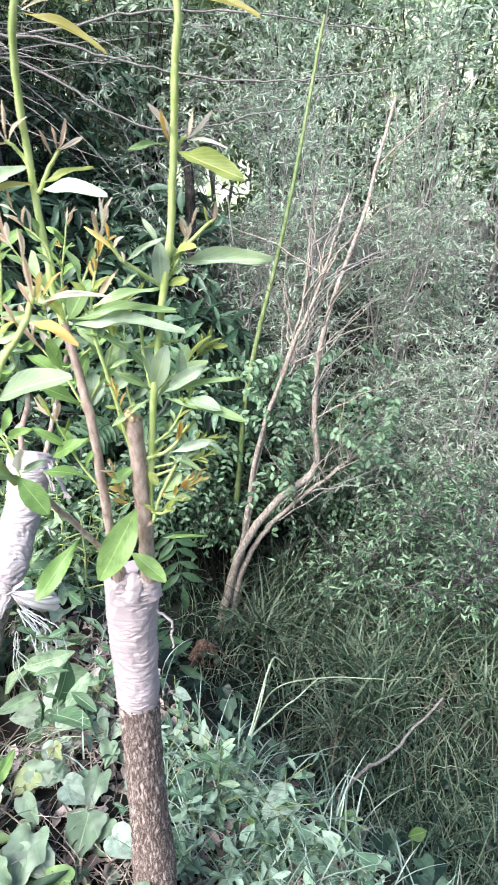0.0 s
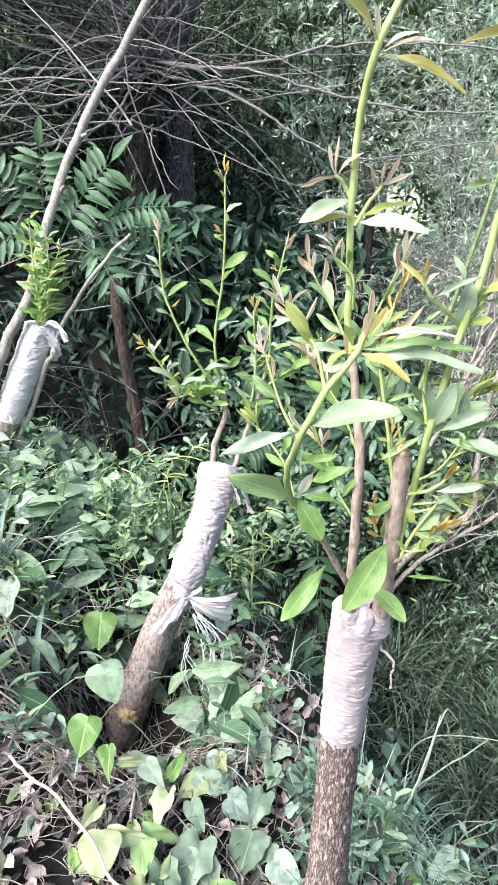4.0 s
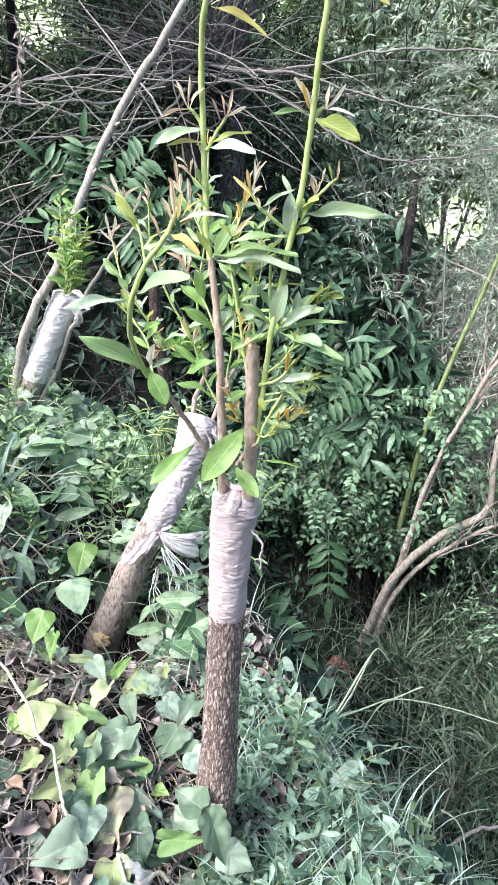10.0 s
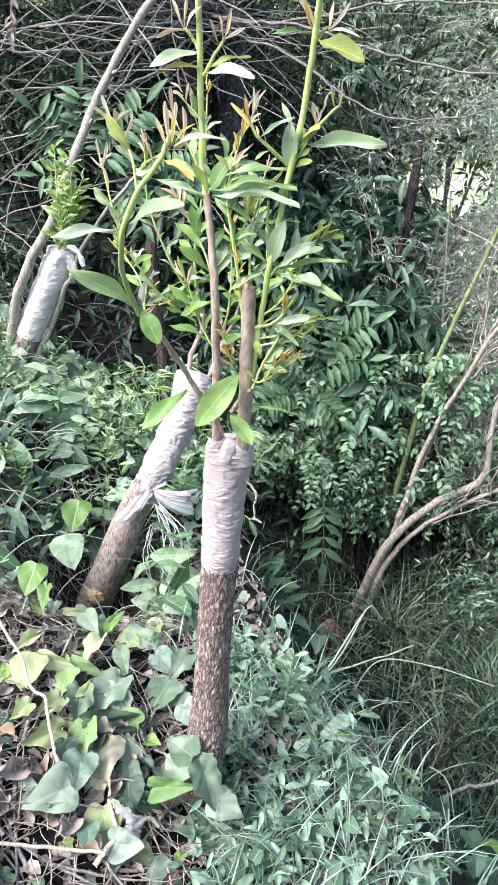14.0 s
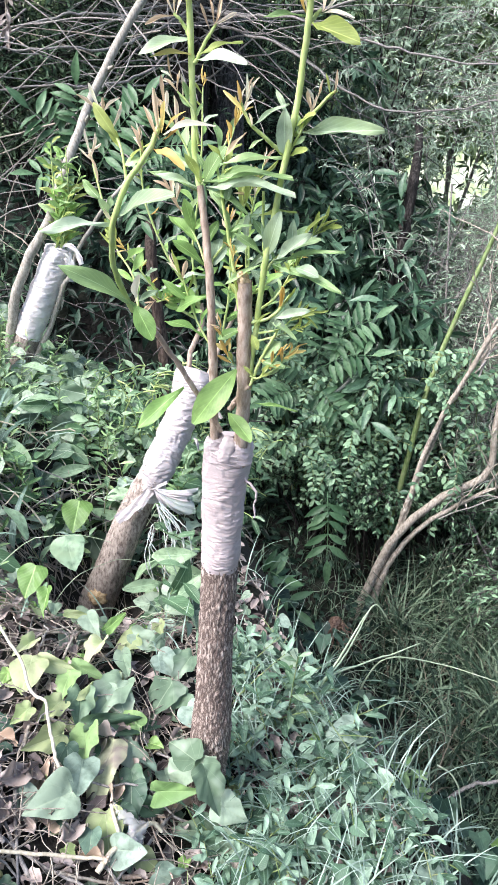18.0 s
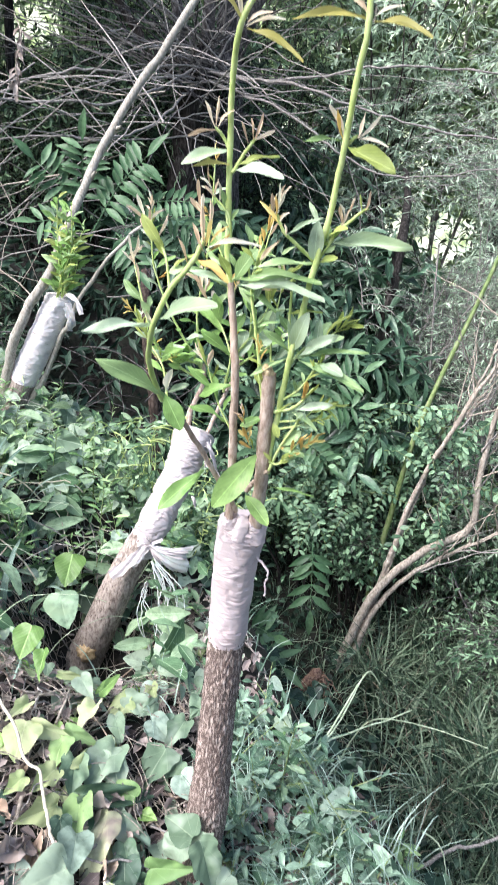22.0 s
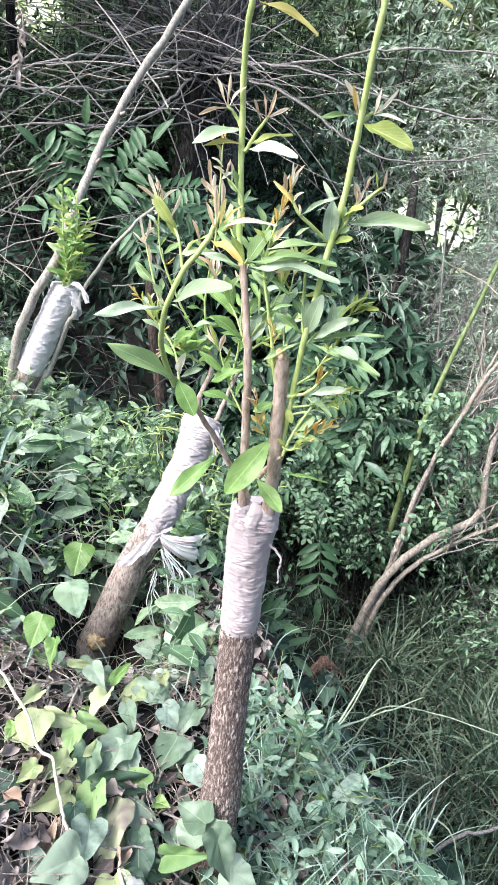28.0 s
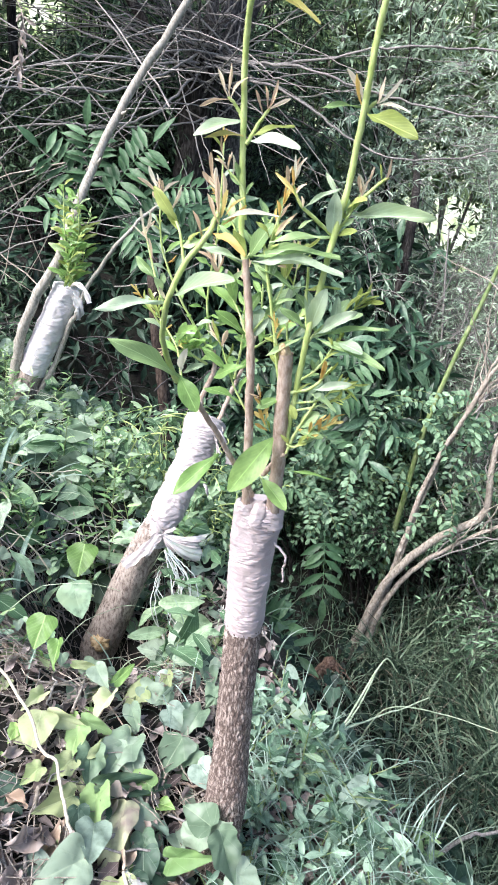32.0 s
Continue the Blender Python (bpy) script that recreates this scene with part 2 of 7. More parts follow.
def mix_node(nt, a, b, fac, mode="MIX"):
    m = nt.nodes.new("ShaderNodeMix")
    m.data_type, m.blend_type = "RGBA", mode
    for sock, value in ((m.inputs[6], a), (m.inputs[7], b)):
        if isinstance(value, tuple):
            sock.default_value = (*value, 1)
        else:
            nt.links.new(value, sock)
    if isinstance(fac, float):
        m.inputs[0].default_value = fac
    else:
        nt.links.new(fac, m.inputs[0])
    return m.outputs[2]


def bump(nt, bsdf, height, strength, distance=0.002):
    b = nt.nodes.new("ShaderNodeBump")
    b.inputs["Strength"].default_value, b.inputs["Distance"].default_value = strength, distance
    nt.links.new(height, b.inputs["Height"])
    nt.links.new(b.outputs[0], bsdf.inputs["Normal"])


def greyed(c, k=0.1, blue=0.22):
    """A leaf colour drawn towards grey, as dusty summer leaves are."""
    g = 0.3 * c[0] + 0.6 * c[1] + 0.1 * c[2]
    return (c[0] + (g - c[0]) * k, c[1] + (g - c[1]) * k, c[2] + (g - c[2]) * (k + blue))


def leaf_material(name, dark, light, rib=None, rough=0.42, glow=0.3, single=False, blotch=None, gloss=0.32, palmate=False, mottle=0.7):
    """Leaf: from dark to light by the leaf, mottled, with a paler midrib and side veins, letting light through."""
    m, nt, bsdf = node_material(name)
    dark, light = greyed(dark, 0.1, 0.1 if single else 0.22), greyed(light, 0.1, 0.1 if single else 0.22)
    if single:
        rnd = nt.nodes.new("ShaderNodeObjectInfo").outputs["Random"]
    else:
        rnd = nt.nodes.new("ShaderNodeNewGeometry").outputs["Random Per Island"]
    pos = nt.nodes.new("ShaderNodeNewGeometry").outputs["Position"]
    low, high = (0.75, 1.25) if single else (0.35, 1.4)
    base = ramp_node(nt, rnd, [(0.0, tuple(c * low for c in dark)), (0.35, tuple(0.8 * a + 0.2 * b for a, b in zip(dark, light)) if single else dark), (0.72, light), (1.0, tuple(min(1, c * high) for c in light))]).outputs[0]
    mott = noise_node(nt, 55.0, 3, pos)
    base = mix_node(nt, base, tuple(c * 0.55 for c in dark), ramp_node(nt, mott.outputs[0], [(0.45, (0, 0, 0)), (0.75, (mottle, mottle, mottle))]).outputs[0])
    if blotch:
        big = noise_node(nt, 14.0, 2, pos)
        base = mix_node(nt, base, blotch, ramp_node(nt, big.outputs[0], [(0.52, (0, 0, 0)), (0.68, (0.85, 0.85, 0.85))]).outputs[0])
    uv = nt.nodes.new("ShaderNodeUVMap")
    sep = nt.nodes.new("ShaderNodeSeparateXYZ")
    nt.links.new(uv.outputs[0], sep.inputs[0])
    d = nt.nodes.new("ShaderNodeMath")
    d.operation = "SUBTRACT"
    nt.links.new(sep.outputs[0], d.inputs[0])
    d.inputs[1].default_value = 0.5
    a = nt.nodes.new("ShaderNodeMath")
    a.operation = "ABSOLUTE"
    nt.links.new(d.outputs[0], a.inputs[0])
    vein = nt.nodes.new("ShaderNodeMath")
    vein.operation = "MULTIPLY_ADD"
    nt.links.new(a.outputs[0], vein.inputs[0])
    vein.inputs[1].default_value = -0.9
    nt.links.new(sep.outputs[1], vein.inputs[2])
    if palmate:
        low = nt.nodes.new("ShaderNodeMath")
        low.operation = "SUBTRACT"
        nt.links.new(sep.outputs[1], low.inputs[0])
        low.inputs[1].default_value = 0.08
        vein = nt.nodes.new("ShaderNodeMath")
        vein.operation = "ARCTAN2"
        nt.links.new(a.outputs[0], vein.inputs[0])
        nt.links.new(low.outputs[0], vein.inputs[1])
    wave = nt.nodes.new("ShaderNodeMath")
    wave.operation = "PINGPONG"
    nt.links.new(vein.outputs[0], wave.inputs[0])
    wave.inputs[1].default_value = 0.36 if palmate else 0.06
    side = ramp_node(nt, wave.outputs[0], [(0.0, (0.22, 0.22, 0.22) if palmate else (0.1, 0.1, 0.1)), (0.035 if palmate else 0.02, (0, 0, 0))])
    mid = ramp_node(nt, a.outputs[0], [(0.0, (0.4, 0.4, 0.4) if palmate else (0.6, 0.6, 0.6)), (0.022 if palmate else 0.03, (0, 0, 0))])
    rib = rib or tuple(min(1, c * 1.7 + 0.03) for c in light)
    base = mix_node(nt, base, rib, side.outputs[0])
    base = mix_node(nt, base, rib, mid.outputs[0])
    nt.links.new(base, bsdf.inputs["Base Color"])
    bsdf.inputs["Roughness"].default_value = rough
    bsdf.inputs["Specular IOR Level"].default_value = gloss
    bump(nt, bsdf, wave.outputs[0], 0.12, 0.01)
    tr = nt.nodes.new("ShaderNodeBsdfTranslucent")
    nt.links.new(base, tr.inputs[0])
    ms = nt.nodes.new("ShaderNodeMixShader")
    ms.inputs[0].default_value = glow
    nt.links.new(bsdf.outputs[0], ms.inputs[1])
    nt.links.new(tr.outputs[0], ms.inputs[2])
    nt.links.new(ms.outputs[0], nt.nodes["Material Output"].inputs[0])
    return m


def bark_material(name, dark, mid, pale, stretch=0.25, scale=60.0, depth=0.6, rough=0.85, cracks=False):
    m, nt, bsdf = node_material(name)
    pos = nt.nodes.new("ShaderNodeNewGeometry").outputs["Position"]
    mp = nt.nodes.new("ShaderNodeMapping")
    mp.inputs["Scale"].default_value = (1, 1, stretch)
    nt.links.new(pos, mp.inputs[0])
    fine = noise_node(nt, scale * 2.2, 6, mp.outputs[0], 0.65)
    broad = noise_node(nt, scale * 0.2, 3, pos)
    stops = [(0.33, pale), (0.42, mid), (0.475, dark), (0.525, dark), (0.58, mid), (0.68, pale)] if cracks else [(0.36, dark), (0.49, mid), (0.62, pale)]
    col = ramp_node(nt, fine.outputs[0], stops).outputs[0]
    col = mix_node(nt, col, dark, ramp_node(nt, broad.outputs[0], [(0.5, (0, 0, 0)), (0.75, (0.6, 0.6, 0.6))]).outputs[0])
    nt.links.new(col, bsdf.inputs["Base Color"])
    bsdf.inputs["Roughness"].default_value = rough
    bsdf.inputs["Specular IOR Level"].default_value = 0.25
    bump(nt, bsdf, fine.outputs[0], depth, 0.003)
    return m


m_leaf = leaf_material("shoot_leaf", (0.24, 0.40, 0.11), (0.42, 0.57, 0.24), single=True, rough=0.4, mottle=0.4)
m_leaf_bright = leaf_material("bright_leaf", (0.22, 0.42, 0.07), (0.34, 0.55, 0.11), single=True, rough=0.36, glow=0.4)
m_leaf_pale = leaf_material("pale_leaf", (0.31, 0.44, 0.245), (0.45, 0.565, 0.38), single=True, rough=0.42, blotch=(0.39, 0.51, 0.28))
m_leaf_young = leaf_material("young_leaf", (0.84, 0.60, 0.36), (0.93, 0.80, 0.62), (0.88, 0.76, 0.45), single=True, glow=0.6, mottle=0.1)
m_leaf_orange = leaf_material("orange_leaf", (0.80, 0.50, 0.07), (0.86, 0.68, 0.18), (0.8, 0.66, 0.2), single=True, glow=0.45, mottle=0.2)
m_leaf_ochre = leaf_material("ochre_leaf", (0.50, 0.46, 0.07), (0.62, 0.54, 0.13), (0.62, 0.62, 0.22), single=True, glow=0.55, mottle=0.25)
m_leaf_yellow = leaf_material("yellow_leaf", (0.38, 0.48, 0.06), (0.48, 0.56, 0.10), single=True, glow=0.45)
m_ivy = leaf_material("ivy_leaf", (0.17, 0.27, 0.155), (0.34, 0.445, 0.315), (0.40, 0.49, 0.34), single=True, rough=0.55, glow=0.25, gloss=0.18, blotch=(0.37, 0.45, 0.35), palmate=True, mottle=0.4)
m_ivy_yellow = leaf_material("yellow_ivy_leaf", (0.36, 0.43, 0.17), (0.50, 0.55, 0.28), (0.55, 0.6, 0.38), single=True, rough=0.5, glow=0.25, gloss=0.25, blotch=(0.30, 0.41, 0.16), palmate=True, mottle=0.3)
m_ivy_fresh = leaf_material("fresh_ivy_leaf", (0.20, 0.36, 0.10), (0.33, 0.50, 0.17), (0.40, 0.54, 0.26), single=True, rough=0.5, glow=0.3, gloss=0.25, blotch=(0.26, 0.40, 0.15), palmate=True, mottle=0.4)
m_ivy_deep = leaf_material("deep_ivy_leaf", (0.08, 0.16, 0.09), (0.19, 0.29, 0.17), (0.28, 0.37, 0.24), single=True, rough=0.45, glow=0.2, gloss=0.3, blotch=(0.24, 0.33, 0.20), palmate=True)
m_ivy_brown = leaf_material("half_dead_ivy_leaf", (0.33, 0.38, 0.18), (0.42, 0.44, 0.24), (0.46, 0.42, 0.28), single=True, rough=0.6, glow=0.2, gloss=0.2, blotch=(0.25, 0.20, 0.195), palmate=True)
m_ivy_many = leaf_material("ivy_carpet", (0.10, 0.19, 0.12), (0.31, 0.41, 0.31), (0.38, 0.47, 0.34), rough=0.5, glow=0.2, palmate=True)
m_herb = leaf_material("herb_leaf", (0.10, 0.22, 0.08), (0.35, 0.50, 0.25), rough=0.45, glow=0.3)
m_bank_leaf = leaf_material("bank_leaf", (0.18, 0.29, 0.16), (0.37, 0.47, 0.32), rough=0.5, glow=0.25, palmate=True)
# creeper: shade of the ditch and hollow put into the leaf colour
m_creeper_shaded = leaf_material("shaded_creeper_leaf", (0.012, 0.038, 0.022), (0.055, 0.11, 0.062), rough=0.4, glow=0.2, palmate=True)
m_herb_pale = leaf_material("pale_herb_leaf", (0.08, 0.175, 0.09), (0.25, 0.38, 0.25), rough=0.45, glow=0.25)
m_grass_pale = leaf_material("pale_grass", (0.15, 0.26, 0.18), (0.34, 0.45, 0.37), rough=0.42, glow=0.25)
m_herb_light = leaf_material("light_herb_leaf", (0.18, 0.36, 0.07), (0.38, 0.55, 0.17), rough=0.42, glow=0.35)
m_seed = leaf_material("dry_bract", (0.55, 0.53, 0.46), (0.74, 0.72, 0.66), rough=0.6, glow=0.3, single=True)
m_dead_one = leaf_material("curled_dead_leaf", (0.25, 0.20, 0.178), (0.45, 0.38, 0.335), (0.5, 0.43, 0.37), rough=0.7, glow=0.15, single=True, blotch=(0.24, 0.185, 0.16), mottle=0.4)
# willow lightened for sun and haze, thicket darkened for shade, in base colour
m_willow = leaf_material("willow_leaf", (0.30, 0.43, 0.27), (0.56, 0.71, 0.50), rough=0.55, glow=0.45, gloss=0.2, mottle=0.4)
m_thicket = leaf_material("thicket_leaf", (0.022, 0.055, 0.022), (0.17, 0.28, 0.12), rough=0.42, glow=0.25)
m_dark_leaf = leaf_material("dark_leaf", (0.026, 0.078, 0.036), (0.14, 0.26, 0.135), rough=0.33, glow=0.25, gloss=0.45)
# ditch grasses: base colours lowered to carry the ditch's shade
m_grass_dark = leaf_material("shade_grass", (0.03, 0.08, 0.035), (0.20, 0.29, 0.17), rough=0.42, glow=0.2)
m_grass_mid = leaf_material("ditch_grass_blade", (0.03, 0.075, 0.035), (0.20, 0.28, 0.155), rough=0.42, glow=0.2)
m_rose = leaf_material("shrub_leaf", (0.05, 0.13, 0.055), (0.25, 0.41, 0.20), rough=0.42, glow=0.3)
m_frond = leaf_material("frond_leaf", (0.07, 0.18, 0.06), (0.15, 0.29, 0.12), rough=0.42, glow=0.3)
m_frond_one = leaf_material("frond_leaflet", (0.06, 0.155, 0.06), (0.13, 0.25, 0.11), (0.17, 0.30, 0.14), rough=0.42, glow=0.3, single=True)
m_far_leaf = leaf_material("far_leaf", (0.12, 0.22, 0.06), (0.30, 0.42, 0.14), rough=0.5, glow=0.35)
m_straw = leaf_material("dry_grass", (0.15, 0.13, 0.07), (0.31, 0.275, 0.18), rough=0.6, glow=0.15)
m_dead = leaf_material("dead_leaf", (0.12, 0.09, 0.08), (0.48, 0.395, 0.35), (0.52, 0.44, 0.38), rough=0.7, glow=0.15)
m_dead_tan = leaf_material("tan_dead_leaf", (0.34, 0.24, 0.16), (0.52, 0.40, 0.29), (0.58, 0.48, 0.36), rough=0.7, glow=0.15, single=True, blotch=(0.36, 0.26, 0.19))
m_bark = bark_material("fissured_bark", (0.11, 0.08, 0.07), (0.34, 0.272, 0.24), (0.52, 0.45, 0.41), 0.2, 90, depth=0.9, cracks=True)
m_bark_smooth = bark_material("smooth_bark", (0.12, 0.093, 0.080), (0.30, 0.25, 0.218), (0.42, 0.365, 0.325), 0.45, 60, 0.8)
m_bark_grey = bark_material("grey_bark", (0.21, 0.195, 0.165), (0.35, 0.325, 0.28), (0.47, 0.44, 0.39), 0.4, 60, 0.3)
# near black: shade under the trees is put into the bark colour
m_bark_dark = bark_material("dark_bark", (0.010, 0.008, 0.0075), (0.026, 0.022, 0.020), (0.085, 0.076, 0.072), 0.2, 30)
m_twig = bark_material("bare_twig", (0.135, 0.124, 0.118), (0.275, 0.255, 0.24), (0.41, 0.385, 0.365), 1.0, 60, 0.3)
m_tan = bark_material("tan_stem", (0.18, 0.152, 0.125), (0.34, 0.298, 0.25), (0.48, 0.43, 0.37), 0.5, 40, 0.4)
m_stem_brown = bark_material("brown_stem", (0.27, 0.195, 0.15), (0.42, 0.325, 0.265), (0.55, 0.455, 0.385), 0.3, 80, 0.3)
m_stem_green = bark_material("green_stem", (0.33, 0.43, 0.13), (0.43, 0.53, 0.20), (0.50, 0.59, 0.28), 0.3, 50, 0.1, 0.45)
m_cane = bark_material("green_cane", (0.10, 0.16, 0.05), (0.19, 0.26, 0.10), (0.28, 0.31, 0.17), 0.3, 30, 0.1, 0.5)
m_straw_stem = bark_material("grass_stalk", (0.24, 0.32, 0.20), (0.37, 0.45, 0.31), (0.48, 0.54, 0.42), 0.3, 40, 0.1, 0.5)
m_vine = bark_material("pale_vine", (0.42, 0.37, 0.27), (0.56, 0.51, 0.40), (0.66, 0.61, 0.50), 0.4, 60, 0.2)
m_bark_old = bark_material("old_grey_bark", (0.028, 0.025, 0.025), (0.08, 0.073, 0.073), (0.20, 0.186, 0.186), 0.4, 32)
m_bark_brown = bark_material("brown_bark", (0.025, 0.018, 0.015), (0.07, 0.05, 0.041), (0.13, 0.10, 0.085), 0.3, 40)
m_root = bark_material("red_root", (0.09, 0.052, 0.040), (0.20, 0.125, 0.095), (0.33, 0.23, 0.17), 1.0, 40, 0.4)
m_wood = bark_material("cut_wood", (0.30, 0.20, 0.10), (0.52, 0.38, 0.22), (0.66, 0.52, 0.34), 1.0, 60, 0.4)


def soil_material():
    m, nt, bsdf = node_material("litter_soil")
    pos = nt.nodes.new("ShaderNodeNewGeometry").outputs["Position"]
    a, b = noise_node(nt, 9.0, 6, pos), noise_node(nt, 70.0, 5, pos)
    # near-black ramp: shade of the ditch and hollow is in the soil colour
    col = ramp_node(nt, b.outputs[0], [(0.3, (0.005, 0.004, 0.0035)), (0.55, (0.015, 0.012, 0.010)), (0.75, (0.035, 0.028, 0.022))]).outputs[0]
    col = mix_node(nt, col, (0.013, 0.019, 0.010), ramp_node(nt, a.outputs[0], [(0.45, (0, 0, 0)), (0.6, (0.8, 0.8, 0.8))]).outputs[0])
    nt.links.new(col, bsdf.inputs["Base Color"])
    bsdf.inputs["Roughness"].default_value = 0.9
    bump(nt, bsdf, b.outputs[0], 0.8, 0.01)
    return m


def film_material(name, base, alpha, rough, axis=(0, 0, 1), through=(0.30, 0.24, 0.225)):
    """Thin film wound round an axis: fine wrinkles along the windings, and crease shade painted as dull bands."""
    m, nt, bsdf = node_material(name)
    pos = nt.nodes.new("ShaderNodeNewGeometry").outputs["Position"]
    dot = nt.nodes.new("ShaderNodeVectorMath")
    dot.operation = "DOT_PRODUCT"
    nt.links.new(pos, dot.inputs[0])
    dot.inputs[1].default_value = Vector(axis).normalized() * 9.0
    sep, comb = nt.nodes.new("ShaderNodeSeparateXYZ"), nt.nodes.new("ShaderNodeCombineXYZ")
    nt.links.new(pos, sep.inputs[0])
    nt.links.new(sep.outputs[0], comb.inputs[0])
    nt.links.new(sep.outputs[1], comb.inputs[1])
    nt.links.new(dot.outputs["Value"], comb.inputs[2])
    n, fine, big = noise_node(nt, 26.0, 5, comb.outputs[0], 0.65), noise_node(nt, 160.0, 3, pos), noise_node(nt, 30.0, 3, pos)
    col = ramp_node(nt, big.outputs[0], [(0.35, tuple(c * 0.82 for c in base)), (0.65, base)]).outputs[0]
    # through is the darker crease tone: shade painted into the film's colour
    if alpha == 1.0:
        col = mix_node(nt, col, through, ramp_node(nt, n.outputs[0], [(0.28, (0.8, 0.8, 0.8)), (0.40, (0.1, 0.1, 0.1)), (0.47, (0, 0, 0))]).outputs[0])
    nt.links.new(col, bsdf.inputs["Base Color"])
    bsdf.inputs["Roughness"].default_value = rough
    bsdf.inputs["Alpha"].default_value = alpha
    bsdf.inputs["Subsurface Weight"].default_value = 0.1
    bsdf.inputs["Subsurface Radius"].default_value = (0.006, 0.004, 0.003)
    bump(nt, bsdf, n.outputs[0] if alpha == 1.0 else fine.outputs[0], 0.55 if alpha == 1.0 else 0.35, 0.003 if alpha == 1.0 else 0.002)
    return m


m_soil = soil_material()
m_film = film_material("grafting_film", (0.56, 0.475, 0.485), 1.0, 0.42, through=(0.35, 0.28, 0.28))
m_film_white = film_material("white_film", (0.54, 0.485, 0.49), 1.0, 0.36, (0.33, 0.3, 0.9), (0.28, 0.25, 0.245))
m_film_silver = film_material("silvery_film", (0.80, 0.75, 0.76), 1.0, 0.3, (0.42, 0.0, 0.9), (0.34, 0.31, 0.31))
m_film_clear = film_material("clear_film", (0.80, 0.80, 0.81), 0.38, 0.1)
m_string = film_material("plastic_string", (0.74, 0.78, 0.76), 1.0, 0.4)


# ---- ground: an ivy bank whose edge falls into a ditch, and the far side ----
EDGE = np.array([(0.75, -3.0), (0.46, -0.6), (0.37, 0.0), (0.29, 0.17), (0.19, 0.29), (0.08, 0.45), (-0.04, 0.80), (-0.26, 1.3), (-0.54, 1.6), (-0.9, 1.86), (-1.4, 2.05), (-2.4, 2.4), (-5.0, 3.6), (-40, 20)])


def beyond(x, y):
    """Distance past the bank's edge, positive over the ditch."""
    p = np.stack([x, y], -1)
    best, sign = np.full(x.shape, 1e9), np.zeros(x.shape)
    for a, b in zip(EDGE[:-1], EDGE[1:]):
        ab = b - a
        t = np.clip(((p - a) @ ab) / (ab @ ab), 0, 1)
        d = p - (a + t[..., None] * ab)
        dist = np.linalg.norm(d, axis=-1)
        s = np.sign(ab[0] * (p[..., 1] - a[1]) - ab[1] * (p[..., 0] - a[0]))
        near = dist < best
        best, sign = np.where(near, dist, best), np.where(near, s, sign)
    return -best * sign


def ease(t):
    t = np.clip(t, 0, 1)
    return t * t * (3 - 2 * t)


def lumps(x, y, seed=0.0):
    return (np.sin(3.1 * x + 1.7 * y + seed) + np.sin(5.3 * y - 2.2 * x + 2 * seed) + 0.6 * np.sin(11 * x + 7 * y + seed)) / 2.6


def ground_z(x, y):
    x, y = np.asarray(x, float), np.asarray(y, float)
    bank = np.clip(-0.32 * (x + 0.12), -0.05, 0.9) + np.clip(0.05 * (y - 1.0), -0.15, 0.3) + 0.015 * lumps(3 * x, 3 * y)
    bank = bank - 0.40 * np.exp(-((x + 0.43) ** 2 + (y - 0.66) ** 2) / 0.045) - 0.3 * ease((-y - 0.7) / 0.8) * ease((x + 0.8) / 0.6)
    bank = bank - 0.10 * ease((y - 1.05) / 0.6) * ease((x + 1.7) / 0.5)
    bank = bank - 0.03 * np.exp(-(x ** 2 + y ** 2) / 0.03)
    far = -1.62 + 0.42 * np.clip(y - 2.7 - 0.25 * np.clip(x - 1, 0, 3), 0, 3.2) + 0.06 * lumps(x, y, 1.0)
    far = np.where(y > 6, np.minimum(far, -0.25 - 0.05 * (y - 6)), far)
    far = np.maximum(far, -3.0)
    # added rise of near-black soil that stands in for the hollow's shade
    far = far + 1.75 * ease((y - 2.95) / 0.8) * ease((-0.3 - x) / 0.4) * (1 - ease((-x - 2.6) / 0.8)) * (1 - ease((y - 5.0) / 1.0))
    return bank + (far - bank) * ease(beyond(x, y) / 0.85)


def ground_mesh():
    def axis(lo, a, b, hi, fine, n):
        return np.concatenate([lo + (a - lo) * (1 - np.linspace(1, 0, n, endpoint=False) ** 3), np.arange(a, b, fine), b + (hi - b) * np.linspace(0, 1, n) ** 3])
    xs, ys = axis(-400, -2.6, 3.2, 400, 0.045, 22), axis(-300, -1.6, 5.5, 900, 0.045, 22)
    gx, gy = np.meshgrid(xs, ys, indexing="ij")
    gz = ground_z(gx, gy)
    gz = gz + 0.008 * lumps(23 * gx, 19 * gy, 3.0)
    n, m = gx.shape
    i, k = np.meshgrid(np.arange(n - 1), np.arange(m - 1), indexing="ij")
    a = i * m + k
    return raw_mesh("ground", np.stack([gx, gy, gz], -1).reshape(-1, 3), np.stack([a, a + m, a + m + 1, a + 1], -1).reshape(-1, 4))


ground = put("ground", ground_mesh(), m_soil, label="soil bank with leaf litter falling into a ditch, shade in its colour", category="ground", kind="structure")


